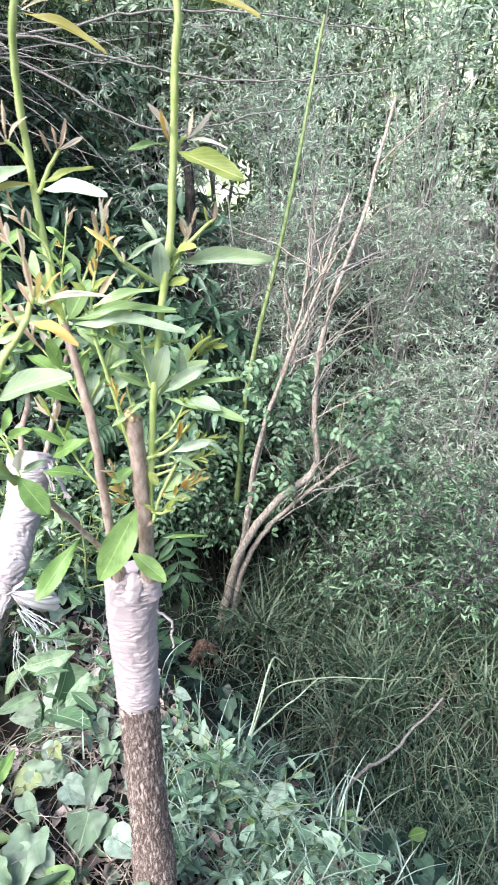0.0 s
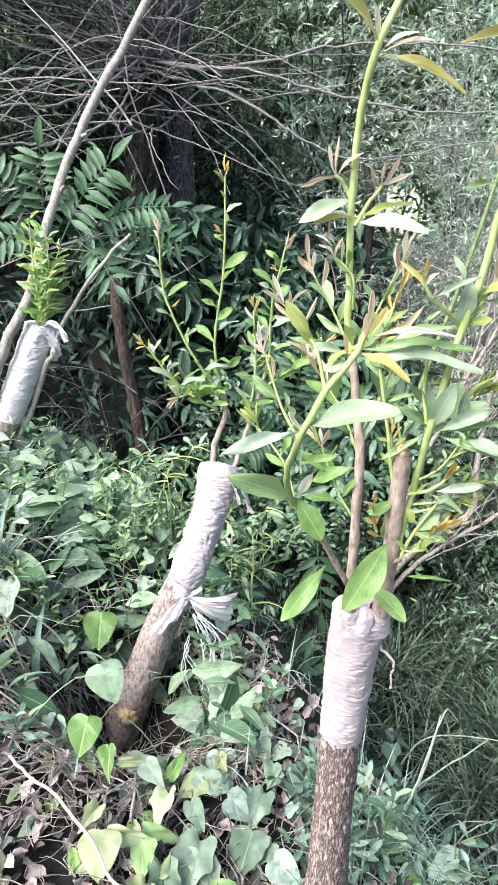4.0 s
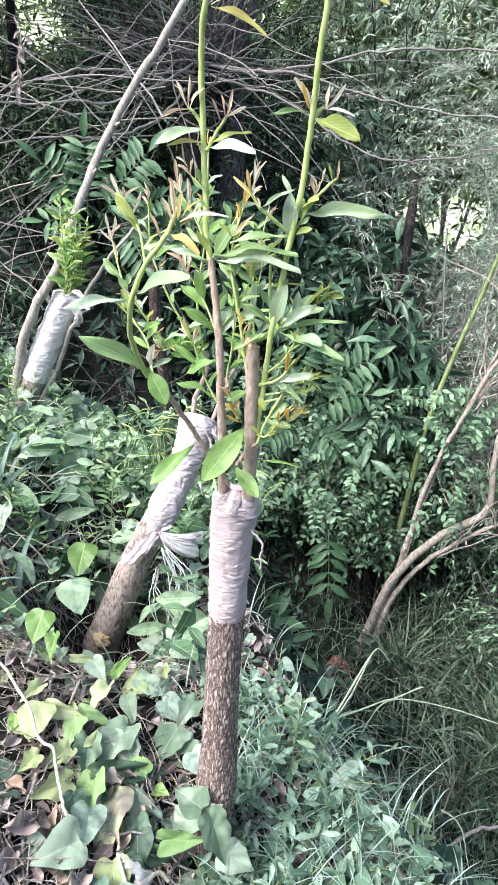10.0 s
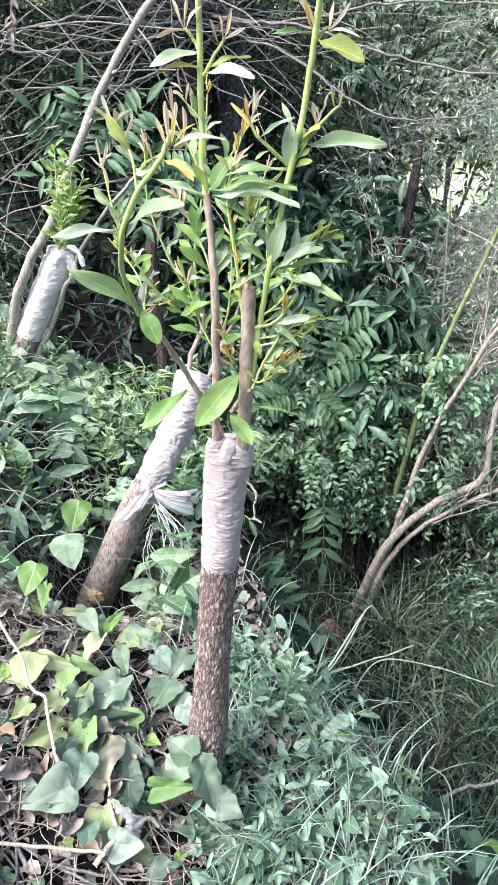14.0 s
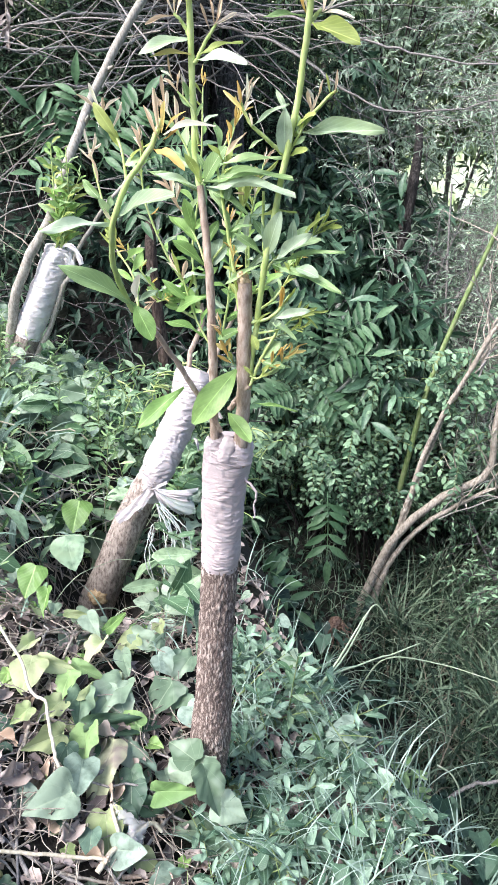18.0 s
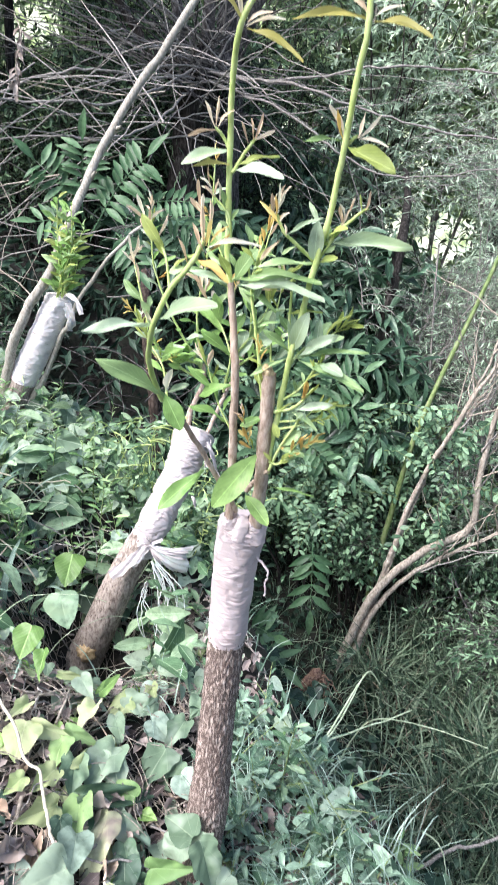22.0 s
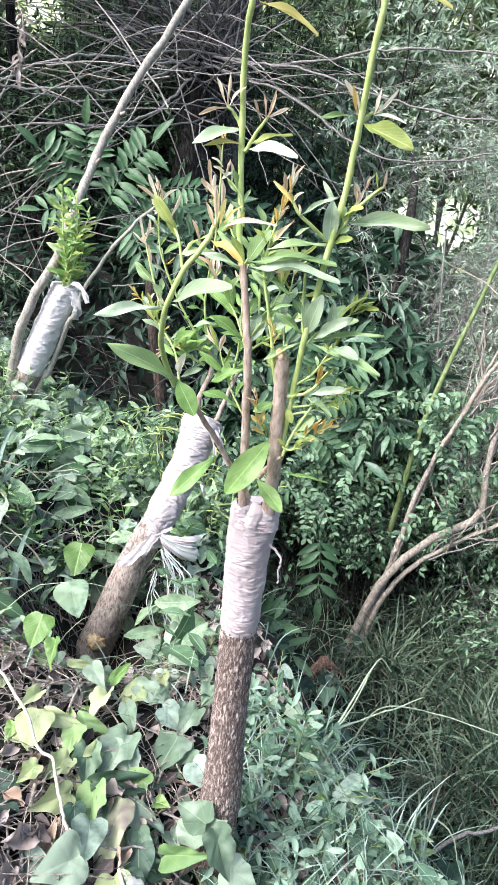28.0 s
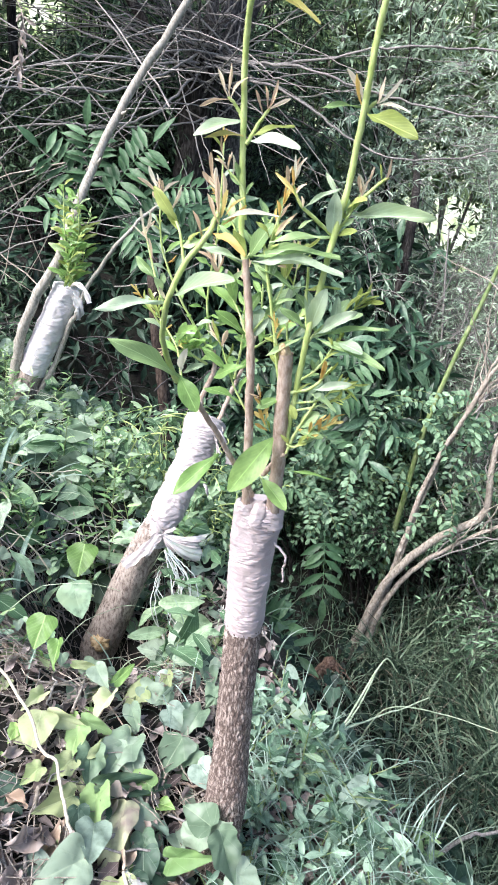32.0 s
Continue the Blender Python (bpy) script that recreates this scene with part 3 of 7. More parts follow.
def distance():
    m, nt, bsdf = node_material("glowing_distance")
    # the ring glows by itself to stand in for a bright distance
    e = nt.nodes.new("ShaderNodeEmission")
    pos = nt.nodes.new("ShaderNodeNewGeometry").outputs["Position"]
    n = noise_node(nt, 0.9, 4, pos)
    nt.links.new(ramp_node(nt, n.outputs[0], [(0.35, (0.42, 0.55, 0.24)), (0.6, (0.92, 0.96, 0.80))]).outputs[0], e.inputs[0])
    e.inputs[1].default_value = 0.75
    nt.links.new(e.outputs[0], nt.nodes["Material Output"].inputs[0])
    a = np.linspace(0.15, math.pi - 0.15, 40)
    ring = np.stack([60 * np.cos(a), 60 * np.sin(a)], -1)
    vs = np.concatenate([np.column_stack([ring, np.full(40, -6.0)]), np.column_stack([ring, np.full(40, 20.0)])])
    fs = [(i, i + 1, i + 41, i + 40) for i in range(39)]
    return put("backdrop", raw_mesh("backdrop", vs, fs), m, label="glowing backdrop standing in for the bright far distance", category="backdrop", kind="structure")


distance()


# ---- grafted trees ----
def round_skin(axis, radius, n=160, sides=56, relief=None):
    """A swept skin along axis points with a radius and relief by (turn, height along 0..1, metres along)."""
    p = smooth_path(axis, n)
    tan = unit(np.gradient(p, axis=0))
    ref = np.array([0.0, -1.0, 0.05])
    b = unit(ref - (tan @ ref)[:, None] * tan)
    a = np.cross(b, tan)
    along = np.concatenate([[0], np.cumsum(np.linalg.norm(np.diff(p, axis=0), axis=1))])
    vs, us = [], []
    for i in range(n):
        v = i / (n - 1)
        for k in range(sides):
            th = 2 * math.pi * k / sides
            r = radius(v) + (relief(th, v, along[i]) if relief else 0.0)
            vs.append(p[i] + r * (a[i] * math.cos(th) + b[i] * math.sin(th)))
            us.append((k / sides, v))
    fs = [(i * sides + k, i * sides + (k + 1) % sides, (i + 1) * sides + (k + 1) % sides, (i + 1) * sides + k) for i in range(n - 1) for k in range(sides)]
    return np.array(vs), np.array(fs), np.array(us)


def table(*stops):
    """A radius that runs smoothly through (place, value) stops."""
    xs, ys = [s[0] for s in stops], [s[1] for s in stops]
    return lambda v: float(np.interp(v, xs, ys))


def fissures(amount, turns, long, seed):
    """Bark relief: long plates split by cracks."""
    def relief(th, v, s):
        q = Vector((math.cos(th) * turns, math.sin(th) * turns, s * long + seed))
        r = 1 - abs(noise.noise(q)) * 2.6
        f = noise.noise(q * 3.1)
        return amount * (-max(0.0, r) ** 2 + 0.45 * f + 0.25 * noise.noise(q * 8.0))
    return relief


def windings(pitch, amount, seed):
    """Film wound round and round: narrow overlapping bands that wander and slant, pinched creases and a few broad laps."""
    def relief(th, v, s):
        c, d = math.cos(th), math.sin(th)
        wander = 2.6 * noise.noise(Vector((c * 0.9, d * 0.9, s * 14 + seed))) + 0.8 * noise.noise(Vector((c * 2.0, d * 2.0, s * 50 + seed)))
        slant = 0.9 * math.sin(th + seed + 9 * noise.noise(Vector((seed, 0.0, s * 9))))
        t = (s / pitch + th / (2 * math.pi) + wander + slant) % 1.0
        lap = (s / (pitch * 4.1) + th / (2 * math.pi) * 0.5 + 0.6 * wander + slant * 0.5) % 1.0
        fine = noise.noise(Vector((c * 3.0, d * 3.0, s * 230 + 3 * slant + seed)))
        crease = max(0.0, 1 - 5 * abs(noise.noise(Vector((c * 1.6, d * 1.6, s * 60 + 2 * slant + seed)))))
        big = noise.noise(Vector((c * 1.2, d * 1.2, s * 22 + seed)))
        soft = 0.35 + 1.3 * abs(noise.noise(Vector((c * 1.1 + 7, d * 1.1, s * 16 + seed))))
        return amount * (0.6 * t * soft + 1.2 * lap + 0.8 * fine - 1.7 * crease * soft + 1.8 * big)
    return relief


def skin_part(name, material, parent, axis, radius, n, sides, relief, label=""):
    return local(put(name, raw_mesh(name, *round_skin(axis, radius, n, sides, relief)), material, label=label), parent)


SHAPES = {}


def leaf(parent, base, tip, width, shape, material, name="leaf", roll=0.0, up=(0.0, -0.75, 0.65)):
    """One leaf as a part, from its base to its tip; its face turned to up, rolled by degrees."""
    for family in (LANCES, YOUNGS, IVIES, HEARTS):
        if shape is family[0]:
            shape = family[int(rng.integers(len(family)))]
    if any(shape is y for y in YOUNGS):
        width *= 0.8
    key = (id(shape), material.name)
    if key not in SHAPES:
        SHAPES[key] = raw_mesh(name, *shape)
        SHAPES[key].materials.append(material)
    b, t = Vector(base), Vector(tip)
    d = (t - b)
    length = d.length
    d.normalize()
    x = d.cross(Vector(up)).normalized()
    m = Matrix((x, d, x.cross(d))).transposed().to_4x4() @ Matrix.Rotation(radians(roll), 4, "Y")
    ob = new(name, SHAPES[key])
    half = max(abs(shape[0][:, 0]))
    ob.matrix_world = Matrix.Translation(b) @ m @ Matrix.Diagonal((width / (2 * half), length, length, 1))
    ob.parent = parent
    ob.matrix_parent_inverse = Matrix.Translation(parent.location).inverted()
    return ob


def stem(parent, points, r0, r1, material, n=28, sides=10, name="stem", label="", wob=0.0006, seed=1):
    p = wobble(smooth_path(points, n), wob, seed)
    rad = np.linspace(r0, r1, n) * (1 + 0.06 * np.sin(np.arange(n) * 2.1))
    return tubes(name, [(p, rad)], material, parent, sides, label=label)


def young_tuft(parent, at, to, n, size, material, seed, spread=0.7):
    """A few narrow new leaves fanning out from a bud."""
    r = np.random.default_rng(seed)
    at, d = np.array(at), np.array(to, float) - np.array(at)
    d = d / np.linalg.norm(d)
    for k in range(n):
        way = unit(d + r.normal(0, spread * 0.55, 3) * (1, 0.7, 1))
        leaf(parent, at + d * 0.004 * k, at + d * 0.004 * k + way * size * r.uniform(0.65, 1.15), size * r.uniform(0.2, 0.3), YOUNG, material, "young_leaf", r.uniform(-60, 60))


def graft_one():
    t = thing("grafted_tree", (0, 0, 0), "cut young tree wound with pinkish grafting film, sprouting leafy shoots", "tree", "grafted trees")
    skin_part("trunk", m_bark, t, [(-0.015, 0.0, -0.17), (-0.013, 0.012, 0.02), (-0.010, 0.018, 0.15), (-0.010, 0.02, 0.31), (-0.007, 0.02, 0.48)],
              table((0, 0.034), (0.2, 0.0345), (0.32, 0.038), (0.42, 0.0385), (0.55, 0.0335), (0.75, 0.031), (1, 0.0315)), 260, 88, fissures(0.003, 8.0, 42, 3.0), "brown fissured bark")
    skin_part("grafting_film", m_film, t, [(-0.008, 0.02, 0.458), (-0.007, 0.016, 0.53), (-0.005, 0.010, 0.61), (0.0, 0.004, 0.675), (0.001, 0.002, 0.694)],
              table((0, 0.0305), (0.06, 0.032), (0.25, 0.0325), (0.5, 0.0345), (0.72, 0.0375), (0.84, 0.0385), (0.92, 0.034), (0.97, 0.024), (1, 0.003)), 330, 84, windings(0.0085, 0.0010, 5.0), "pinkish-white plastic film wound in bands")
    # film gathered round the foot of the stems
    for k, (x, y, w) in enumerate(((-0.018, -0.012, 0.013), (0.019, -0.012, 0.014))):
        skin_part("film_collar", m_film, t, [(x, y, 0.668), (x, y - 0.004, 0.697), (x - 0.001, y - 0.006, 0.706)], table((0, w + 0.004), (0.6, w), (1, w - 0.003)), 40, 36, windings(0.006, 0.0012, 9.0 + k))
    skin_part("film_fold", m_film, t, [(-0.004, -0.026, 0.672), (0.0, -0.024, 0.688), (0.001, -0.018, 0.696), (0.002, -0.012, 0.698)], table((0, 0.012), (0.5, 0.0125), (0.85, 0.010), (1, 0.0005)), 40, 30, windings(0.007, 0.0013, 4.0))
    stem(t, [(-0.018, -0.014, 0.66), (-0.024, -0.03, 0.82), (-0.03, -0.045, 0.93), (-0.038, -0.04, 0.99), (-0.047, -0.039, 1.052)], 0.0068, 0.0046, m_stem_brown, label="brown woody scion", seed=2)
    stem(t, [(-0.043, -0.0395, 1.025), (-0.047, -0.039, 1.05), (-0.055, -0.04, 1.13), (-0.059, -0.045, 1.203), (-0.06, -0.066, 1.28), (-0.053, -0.088, 1.338), (-0.03, -0.08, 1.385), (-0.008, -0.074, 1.425), (0.02, -0.07, 1.50)],
         0.0042, 0.0032, m_stem_green, 48, name="shoot", label="green upright shoot")
    stem(t, [(0.019, -0.014, 0.66), (0.021, -0.04, 0.82), (0.017, -0.058, 0.940)], 0.0106, 0.0098, m_stem_brown, label="brown cut stub", seed=5)
    skin_part("cut_face", m_wood, t, [(0.017, -0.058, 0.936), (0.013, -0.061, 0.946), (0.009, -0.063, 0.954)], table((0, 0.0088), (0.5, 0.0075), (0.9, 0.004), (1, 0.001)), 30, 20, fissures(0.003, 2.0, 60, 8.0), "pale splintered cut end")
    stem(t, [(0.028, -0.036, 0.79), (0.034, -0.046, 0.88), (0.042, -0.058, 0.972), (0.058, -0.07, 1.085), (0.067, -0.083, 1.156), (0.074, -0.095, 1.219), (0.079, -0.108, 1.285), (0.083, -0.118, 1.343), (0.078, -0.122, 1.40), (0.08, -0.125, 1.48)],
         0.0043, 0.0034, m_stem_green, 48, name="shoot", label="green upright shoot", seed=4)
    stem(t, [(-0.012, -0.018, 0.715), (-0.035, -0.045, 0.765), (-0.075, -0.08, 0.84), (-0.115, -0.12, 0.911)], 0.0038, 0.0036, m_stem_brown, label="thin brown side stem", seed=6)
    stem(t, [(-0.115, -0.12, 0.905), (-0.127, -0.155, 0.958), (-0.118, -0.187, 1.012), (-0.1, -0.196, 1.05), (-0.076, -0.197, 1.085), (-0.065, -0.192, 1.115)], 0.0036, 0.0028, m_stem_green, name="shoot", label="yellow-green curved shoot", seed=7)
    # thin side shoots
    for k, pts in enumerate((
            [(-0.06, -0.045, 1.211), (-0.069, -0.047, 1.223), (-0.08, -0.05, 1.234)], [(-0.056, -0.045, 1.186), (-0.044, -0.047, 1.207), (-0.031, -0.05, 1.226)],
            [(0.069, -0.075, 1.113), (0.09, -0.09, 1.138), (0.111, -0.105, 1.158)], [(0.059, -0.07, 1.09), (0.034, -0.085, 1.108), (0.016, -0.09, 1.124), (0.005, -0.095, 1.143)],
            [(0.077, -0.095, 1.223), (0.088, -0.096, 1.234)], [(0.028, -0.05, 0.885), (0.056, -0.063, 0.899), (0.078, -0.072, 0.93)],
            [(0.03, -0.045, 0.792), (0.042, -0.05, 0.829), (0.063, -0.06, 0.879)], [(0.012, -0.05, 0.899), (0.0, -0.05, 0.959), (-0.015, -0.05, 1.031), (-0.025, -0.05, 1.079)],
            [(0.041, -0.06, 0.965), (0.037, -0.05, 1.007), (0.034, -0.05, 1.05)])):
        stem(t, pts, 0.0026, 0.0018, m_stem_green, 16, 7, "side_shoot", seed=8 + k, wob=0.0004)
    stem(t, [(0.0, -0.02, 0.75), (0.012, -0.035, 0.775), (0.03, -0.05, 0.80)], 0.004, 0.003, m_stem_brown, name="side_shoot", seed=13)
    # loose end of film hanging from the winding
    stem(t, [(0.026, -0.004, 0.635), (0.040, -0.014, 0.625), (0.042, -0.018, 0.60), (0.046, -0.02, 0.575)], 0.0022, 0.0016, m_film, 20, 6, "film_tail", "loose strip of film", 0.001, 3)
    return t


tree_one = graft_one()
# leaves, shoot by shoot
leaf(tree_one, (-0.064, -0.045, 1.210), (-0.113, -0.080, 1.197), 0.018, BROAD, m_leaf_pale)
leaf(tree_one, (-0.053, -0.045, 1.189), (0.003, -0.090, 1.193), 0.019, BROAD, m_leaf_pale)
leaf(tree_one, (-0.052, -0.045, 1.194), (-0.008, -0.060, 1.217), 0.010, LANCE, m_leaf_yellow)
leaf(tree_one, (-0.080, -0.050, 1.231), (-0.111, -0.060, 1.228), 0.006, YOUNG, m_leaf_young)
leaf(tree_one, (-0.081, -0.050, 1.234), (-0.099, -0.060, 1.259), 0.008, YOUNG, m_leaf_young)
leaf(tree_one, (-0.080, -0.050, 1.235), (-0.086, -0.040, 1.263), 0.008, YOUNG, m_leaf_young, roll=40)
leaf(tree_one, (-0.077, -0.050, 1.233), (-0.068, -0.070, 1.256), 0.009, YOUNG, m_leaf_young, roll=-20)
leaf(tree_one, (-0.033, -0.050, 1.224), (-0.010, -0.070, 1.241), 0.011, YOUNG, m_leaf_young)
leaf(tree_one, (-0.033, -0.050, 1.224), (-0.039, -0.060, 1.249), 0.006, YOUNG, m_leaf_young)
leaf(tree_one, (-0.033, -0.050, 1.224), (-0.007, -0.050, 1.235), 0.006, YOUNG, m_leaf_young, roll=30)
leaf(tree_one, (-0.039, -0.050, 1.220), (-0.052, -0.060, 1.241), 0.005, YOUNG, m_leaf_young)
leaf(tree_one, (-0.057, -0.045, 1.194), (-0.100, -0.075, 1.194), 0.007, BROAD, m_leaf_ochre)
leaf(tree_one, (-0.042, -0.040, 1.055), (0.053, -0.100, 1.088), 0.019, LANCE, m_leaf)
leaf(tree_one, (-0.037, -0.040, 1.049), (0.057, -0.120, 1.074), 0.022, LANCE, m_leaf_pale)
leaf(tree_one, (-0.042, -0.040, 1.055), (-0.021, -0.060, 1.098), 0.022, BROAD, m_leaf)
leaf(tree_one, (-0.047, -0.040, 1.055), (-0.051, -0.070, 1.084), 0.012, LANCE, m_leaf_yellow)
leaf(tree_one, (-0.048, -0.040, 1.048), (-0.092, -0.060, 1.072), 0.010, LANCE, m_leaf_pale)
leaf(tree_one, (-0.047, -0.040, 1.045), (-0.117, -0.030, 1.073), 0.009, LANCE, m_leaf)
leaf(tree_one, (-0.039, -0.040, 1.048), (0.015, -0.070, 1.036), 0.013, LANCE, m_leaf)
leaf(tree_one, (-0.036, -0.040, 1.051), (0.000, -0.020, 1.069), 0.010, LANCE, m_leaf_pale)
leaf(tree_one, (-0.043, -0.040, 1.045), (-0.073, -0.020, 1.008), 0.012, LANCE, m_leaf)
leaf(tree_one, (-0.067, -0.195, 1.096), (-0.086, -0.210, 1.125), 0.008, YOUNG, m_leaf_young)
leaf(tree_one, (-0.064, -0.195, 1.102), (-0.052, -0.210, 1.130), 0.008, YOUNG, m_leaf_orange)
leaf(tree_one, (-0.061, -0.195, 1.100), (-0.020, -0.240, 1.124), 0.010, YOUNG, m_leaf_young)
leaf(tree_one, (-0.062, -0.195, 1.096), (-0.033, -0.200, 1.107), 0.005, YOUNG, m_leaf_orange)
leaf(tree_one, (-0.067, -0.195, 1.102), (-0.070, -0.200, 1.142), 0.007, YOUNG, m_leaf_young)
leaf(tree_one, (-0.060, -0.195, 1.105), (-0.046, -0.190, 1.128), 0.006, YOUNG, m_leaf_orange)
leaf(tree_one, (-0.073, -0.195, 1.087), (-0.038, -0.230, 1.081), 0.012, LANCE, m_leaf_orange)
leaf(tree_one, (-0.082, -0.195, 1.080), (-0.095, -0.200, 1.108), 0.007, YOUNG, m_leaf_young)
leaf(tree_one, (-0.082, -0.195, 1.078), (-0.102, -0.200, 1.073), 0.010, LANCE, m_leaf)
leaf(tree_one, (-0.112, -0.190, 1.018), (-0.055, -0.240, 1.056), 0.026, BROAD, m_leaf_pale, roll=-10)
leaf(tree_one, (-0.122, -0.187, 1.010), (-0.180, -0.230, 1.018), 0.014, LANCE, m_leaf_pale)
leaf(tree_one, (-0.119, -0.187, 1.012), (-0.129, -0.190, 1.028), 0.007, YOUNG, m_leaf_young)
leaf(tree_one, (-0.111, -0.125, 0.912), (-0.164, -0.190, 0.968), 0.021, LANCE, m_leaf)
leaf(tree_one, (-0.111, -0.125, 0.913), (-0.085, -0.150, 0.881), 0.025, BROAD, m_leaf_bright)
leaf(tree_one, (-0.111, -0.125, 0.917), (-0.100, -0.150, 0.952), 0.010, LANCE, m_leaf_young)
leaf(tree_one, (-0.109, -0.125, 0.917), (-0.080, -0.140, 0.934), 0.008, LANCE, m_leaf_pale)
leaf(tree_one, (-0.114, -0.160, 0.969), (-0.086, -0.190, 0.987), 0.008, LANCE, m_leaf_bright)
leaf(tree_one, (0.069, -0.075, 1.116), (0.164, -0.130, 1.119), 0.016, LANCE, m_leaf_pale)
leaf(tree_one, (0.057, -0.070, 1.087), (0.056, -0.100, 1.133), 0.019, BROAD, m_leaf_pale)
leaf(tree_one, (0.071, -0.075, 1.121), (0.084, -0.110, 1.139), 0.015, BROAD, m_leaf_yellow)
leaf(tree_one, (0.108, -0.105, 1.155), (0.120, -0.120, 1.171), 0.010, YOUNG, m_leaf_young)
leaf(tree_one, (0.105, -0.105, 1.153), (0.094, -0.110, 1.172), 0.005, YOUNG, m_leaf_yellow)
leaf(tree_one, (0.059, -0.075, 1.128), (0.047, -0.080, 1.161), 0.007, LANCE, m_leaf_pale)
leaf(tree_one, (0.062, -0.070, 1.091), (0.084, -0.090, 1.098), 0.011, LANCE, m_leaf_yellow)
leaf(tree_one, (0.059, -0.070, 1.089), (-0.017, -0.090, 1.080), 0.014, LANCE, m_leaf)
leaf(tree_one, (0.016, -0.090, 1.123), (-0.009, -0.100, 1.156), 0.006, YOUNG, m_leaf_orange)
leaf(tree_one, (0.005, -0.095, 1.140), (0.014, -0.110, 1.161), 0.009, YOUNG, m_leaf_orange)
leaf(tree_one, (0.010, -0.095, 1.134), (0.016, -0.100, 1.146), 0.008, YOUNG, m_leaf_young)
leaf(tree_one, (0.019, -0.090, 1.119), (0.055, -0.110, 1.146), 0.007, LANCE, m_leaf_pale)
leaf(tree_one, (0.019, -0.090, 1.119), (0.021, -0.100, 1.135), 0.006, YOUNG, m_leaf_young)
leaf(tree_one, (0.013, -0.090, 1.113), (-0.011, -0.100, 1.089), 0.006, LANCE, m_leaf_young)
leaf(tree_one, (0.034, -0.085, 1.108), (0.015, -0.090, 1.100), 0.005, LANCE, m_leaf)
leaf(tree_one, (0.044, -0.060, 0.973), (0.053, -0.090, 1.024), 0.022, BROAD, m_leaf_pale)
leaf(tree_one, (0.043, -0.060, 0.971), (0.042, -0.050, 1.022), 0.019, BROAD, m_leaf_pale, roll=30)
leaf(tree_one, (0.052, -0.060, 0.968), (0.096, -0.100, 1.005), 0.016, LANCE, m_leaf_pale)
leaf(tree_one, (0.074, -0.060, 0.976), (0.074, -0.080, 1.016), 0.013, BROAD, m_leaf_pale)
leaf(tree_one, (0.056, -0.060, 0.968), (0.132, -0.100, 0.996), 0.008, LANCE, m_leaf)
leaf(tree_one, (0.053, -0.060, 0.963), (0.133, -0.120, 0.954), 0.015, LANCE, m_leaf)
leaf(tree_one, (0.081, -0.080, 0.964), (0.106, -0.110, 0.964), 0.017, BROAD, m_leaf_pale)
leaf(tree_one, (0.040, -0.060, 0.973), (0.010, -0.080, 1.002), 0.010, LANCE, m_leaf)
leaf(tree_one, (0.041, -0.060, 0.965), (-0.011, -0.070, 0.940), 0.008, LANCE, m_leaf)
leaf(tree_one, (0.072, -0.095, 1.228), (0.030, -0.120, 1.227), 0.007, LANCE, m_leaf)
leaf(tree_one, (0.076, -0.095, 1.223), (0.125, -0.160, 1.195), 0.021, LANCE, m_leaf_yellow)
leaf(tree_one, (0.072, -0.095, 1.229), (0.050, -0.110, 1.254), 0.010, YOUNG, m_leaf_orange)
leaf(tree_one, (0.073, -0.095, 1.231), (0.062, -0.120, 1.258), 0.009, YOUNG, m_leaf_young)
leaf(tree_one, (0.075, -0.095, 1.229), (0.083, -0.090, 1.258), 0.007, YOUNG, m_leaf_young)
leaf(tree_one, (0.089, -0.095, 1.232), (0.098, -0.120, 1.243), 0.010, YOUNG, m_leaf_young)
leaf(tree_one, (0.089, -0.095, 1.232), (0.118, -0.110, 1.243), 0.009, YOUNG, m_leaf_young)
leaf(tree_one, (0.090, -0.095, 1.231), (0.112, -0.130, 1.231), 0.007, YOUNG, m_leaf_young, roll=30)
leaf(tree_one, (-0.049, -0.088, 1.332), (0.015, -0.130, 1.310), 0.009, BROAD, m_leaf_ochre)
leaf(tree_one, (-0.054, -0.088, 1.340), (-0.094, -0.120, 1.380), 0.012, BROAD, m_leaf_ochre)
leaf(tree_one, (-0.049, -0.088, 1.337), (-0.029, -0.100, 1.354), 0.010, YOUNG, m_leaf_young)
leaf(tree_one, (-0.049, -0.088, 1.334), (-0.014, -0.100, 1.352), 0.006, YOUNG, m_leaf_young)
leaf(tree_one, (-0.054, -0.088, 1.339), (-0.063, -0.090, 1.365), 0.007, YOUNG, m_leaf_young)
leaf(tree_one, (0.082, -0.118, 1.344), (0.006, -0.150, 1.343), 0.009, BROAD, m_leaf_ochre)
leaf(tree_one, (0.088, -0.118, 1.342), (0.139, -0.170, 1.333), 0.011, BROAD, m_leaf_ochre)
leaf(tree_one, (0.082, -0.118, 1.346), (0.062, -0.120, 1.369), 0.009, YOUNG, m_leaf_young)
leaf(tree_one, (0.087, -0.118, 1.346), (0.109, -0.130, 1.363), 0.008, YOUNG, m_leaf_young)
leaf(tree_one, (0.011, -0.050, 0.819), (-0.040, -0.100, 0.758), 0.038, BROAD, m_leaf_bright, roll=-10)
leaf(tree_one, (0.001, -0.040, 0.752), (0.036, -0.080, 0.732), 0.023, BROAD, m_leaf_bright)
leaf(tree_one, (-0.062, -0.050, 0.788), (-0.117, -0.100, 0.747), 0.024, LANCE, m_leaf_bright)
leaf(tree_one, (-0.033, -0.040, 0.915), (-0.086, -0.030, 0.900), 0.018, LANCE, m_leaf_bright)
leaf(tree_one, (0.017, -0.050, 0.877), (-0.016, -0.060, 0.865), 0.014, LANCE, m_leaf_bright)
leaf(tree_one, (-0.025, -0.040, 0.955), (-0.022, -0.020, 0.991), 0.026, BROAD, m_leaf_pale)
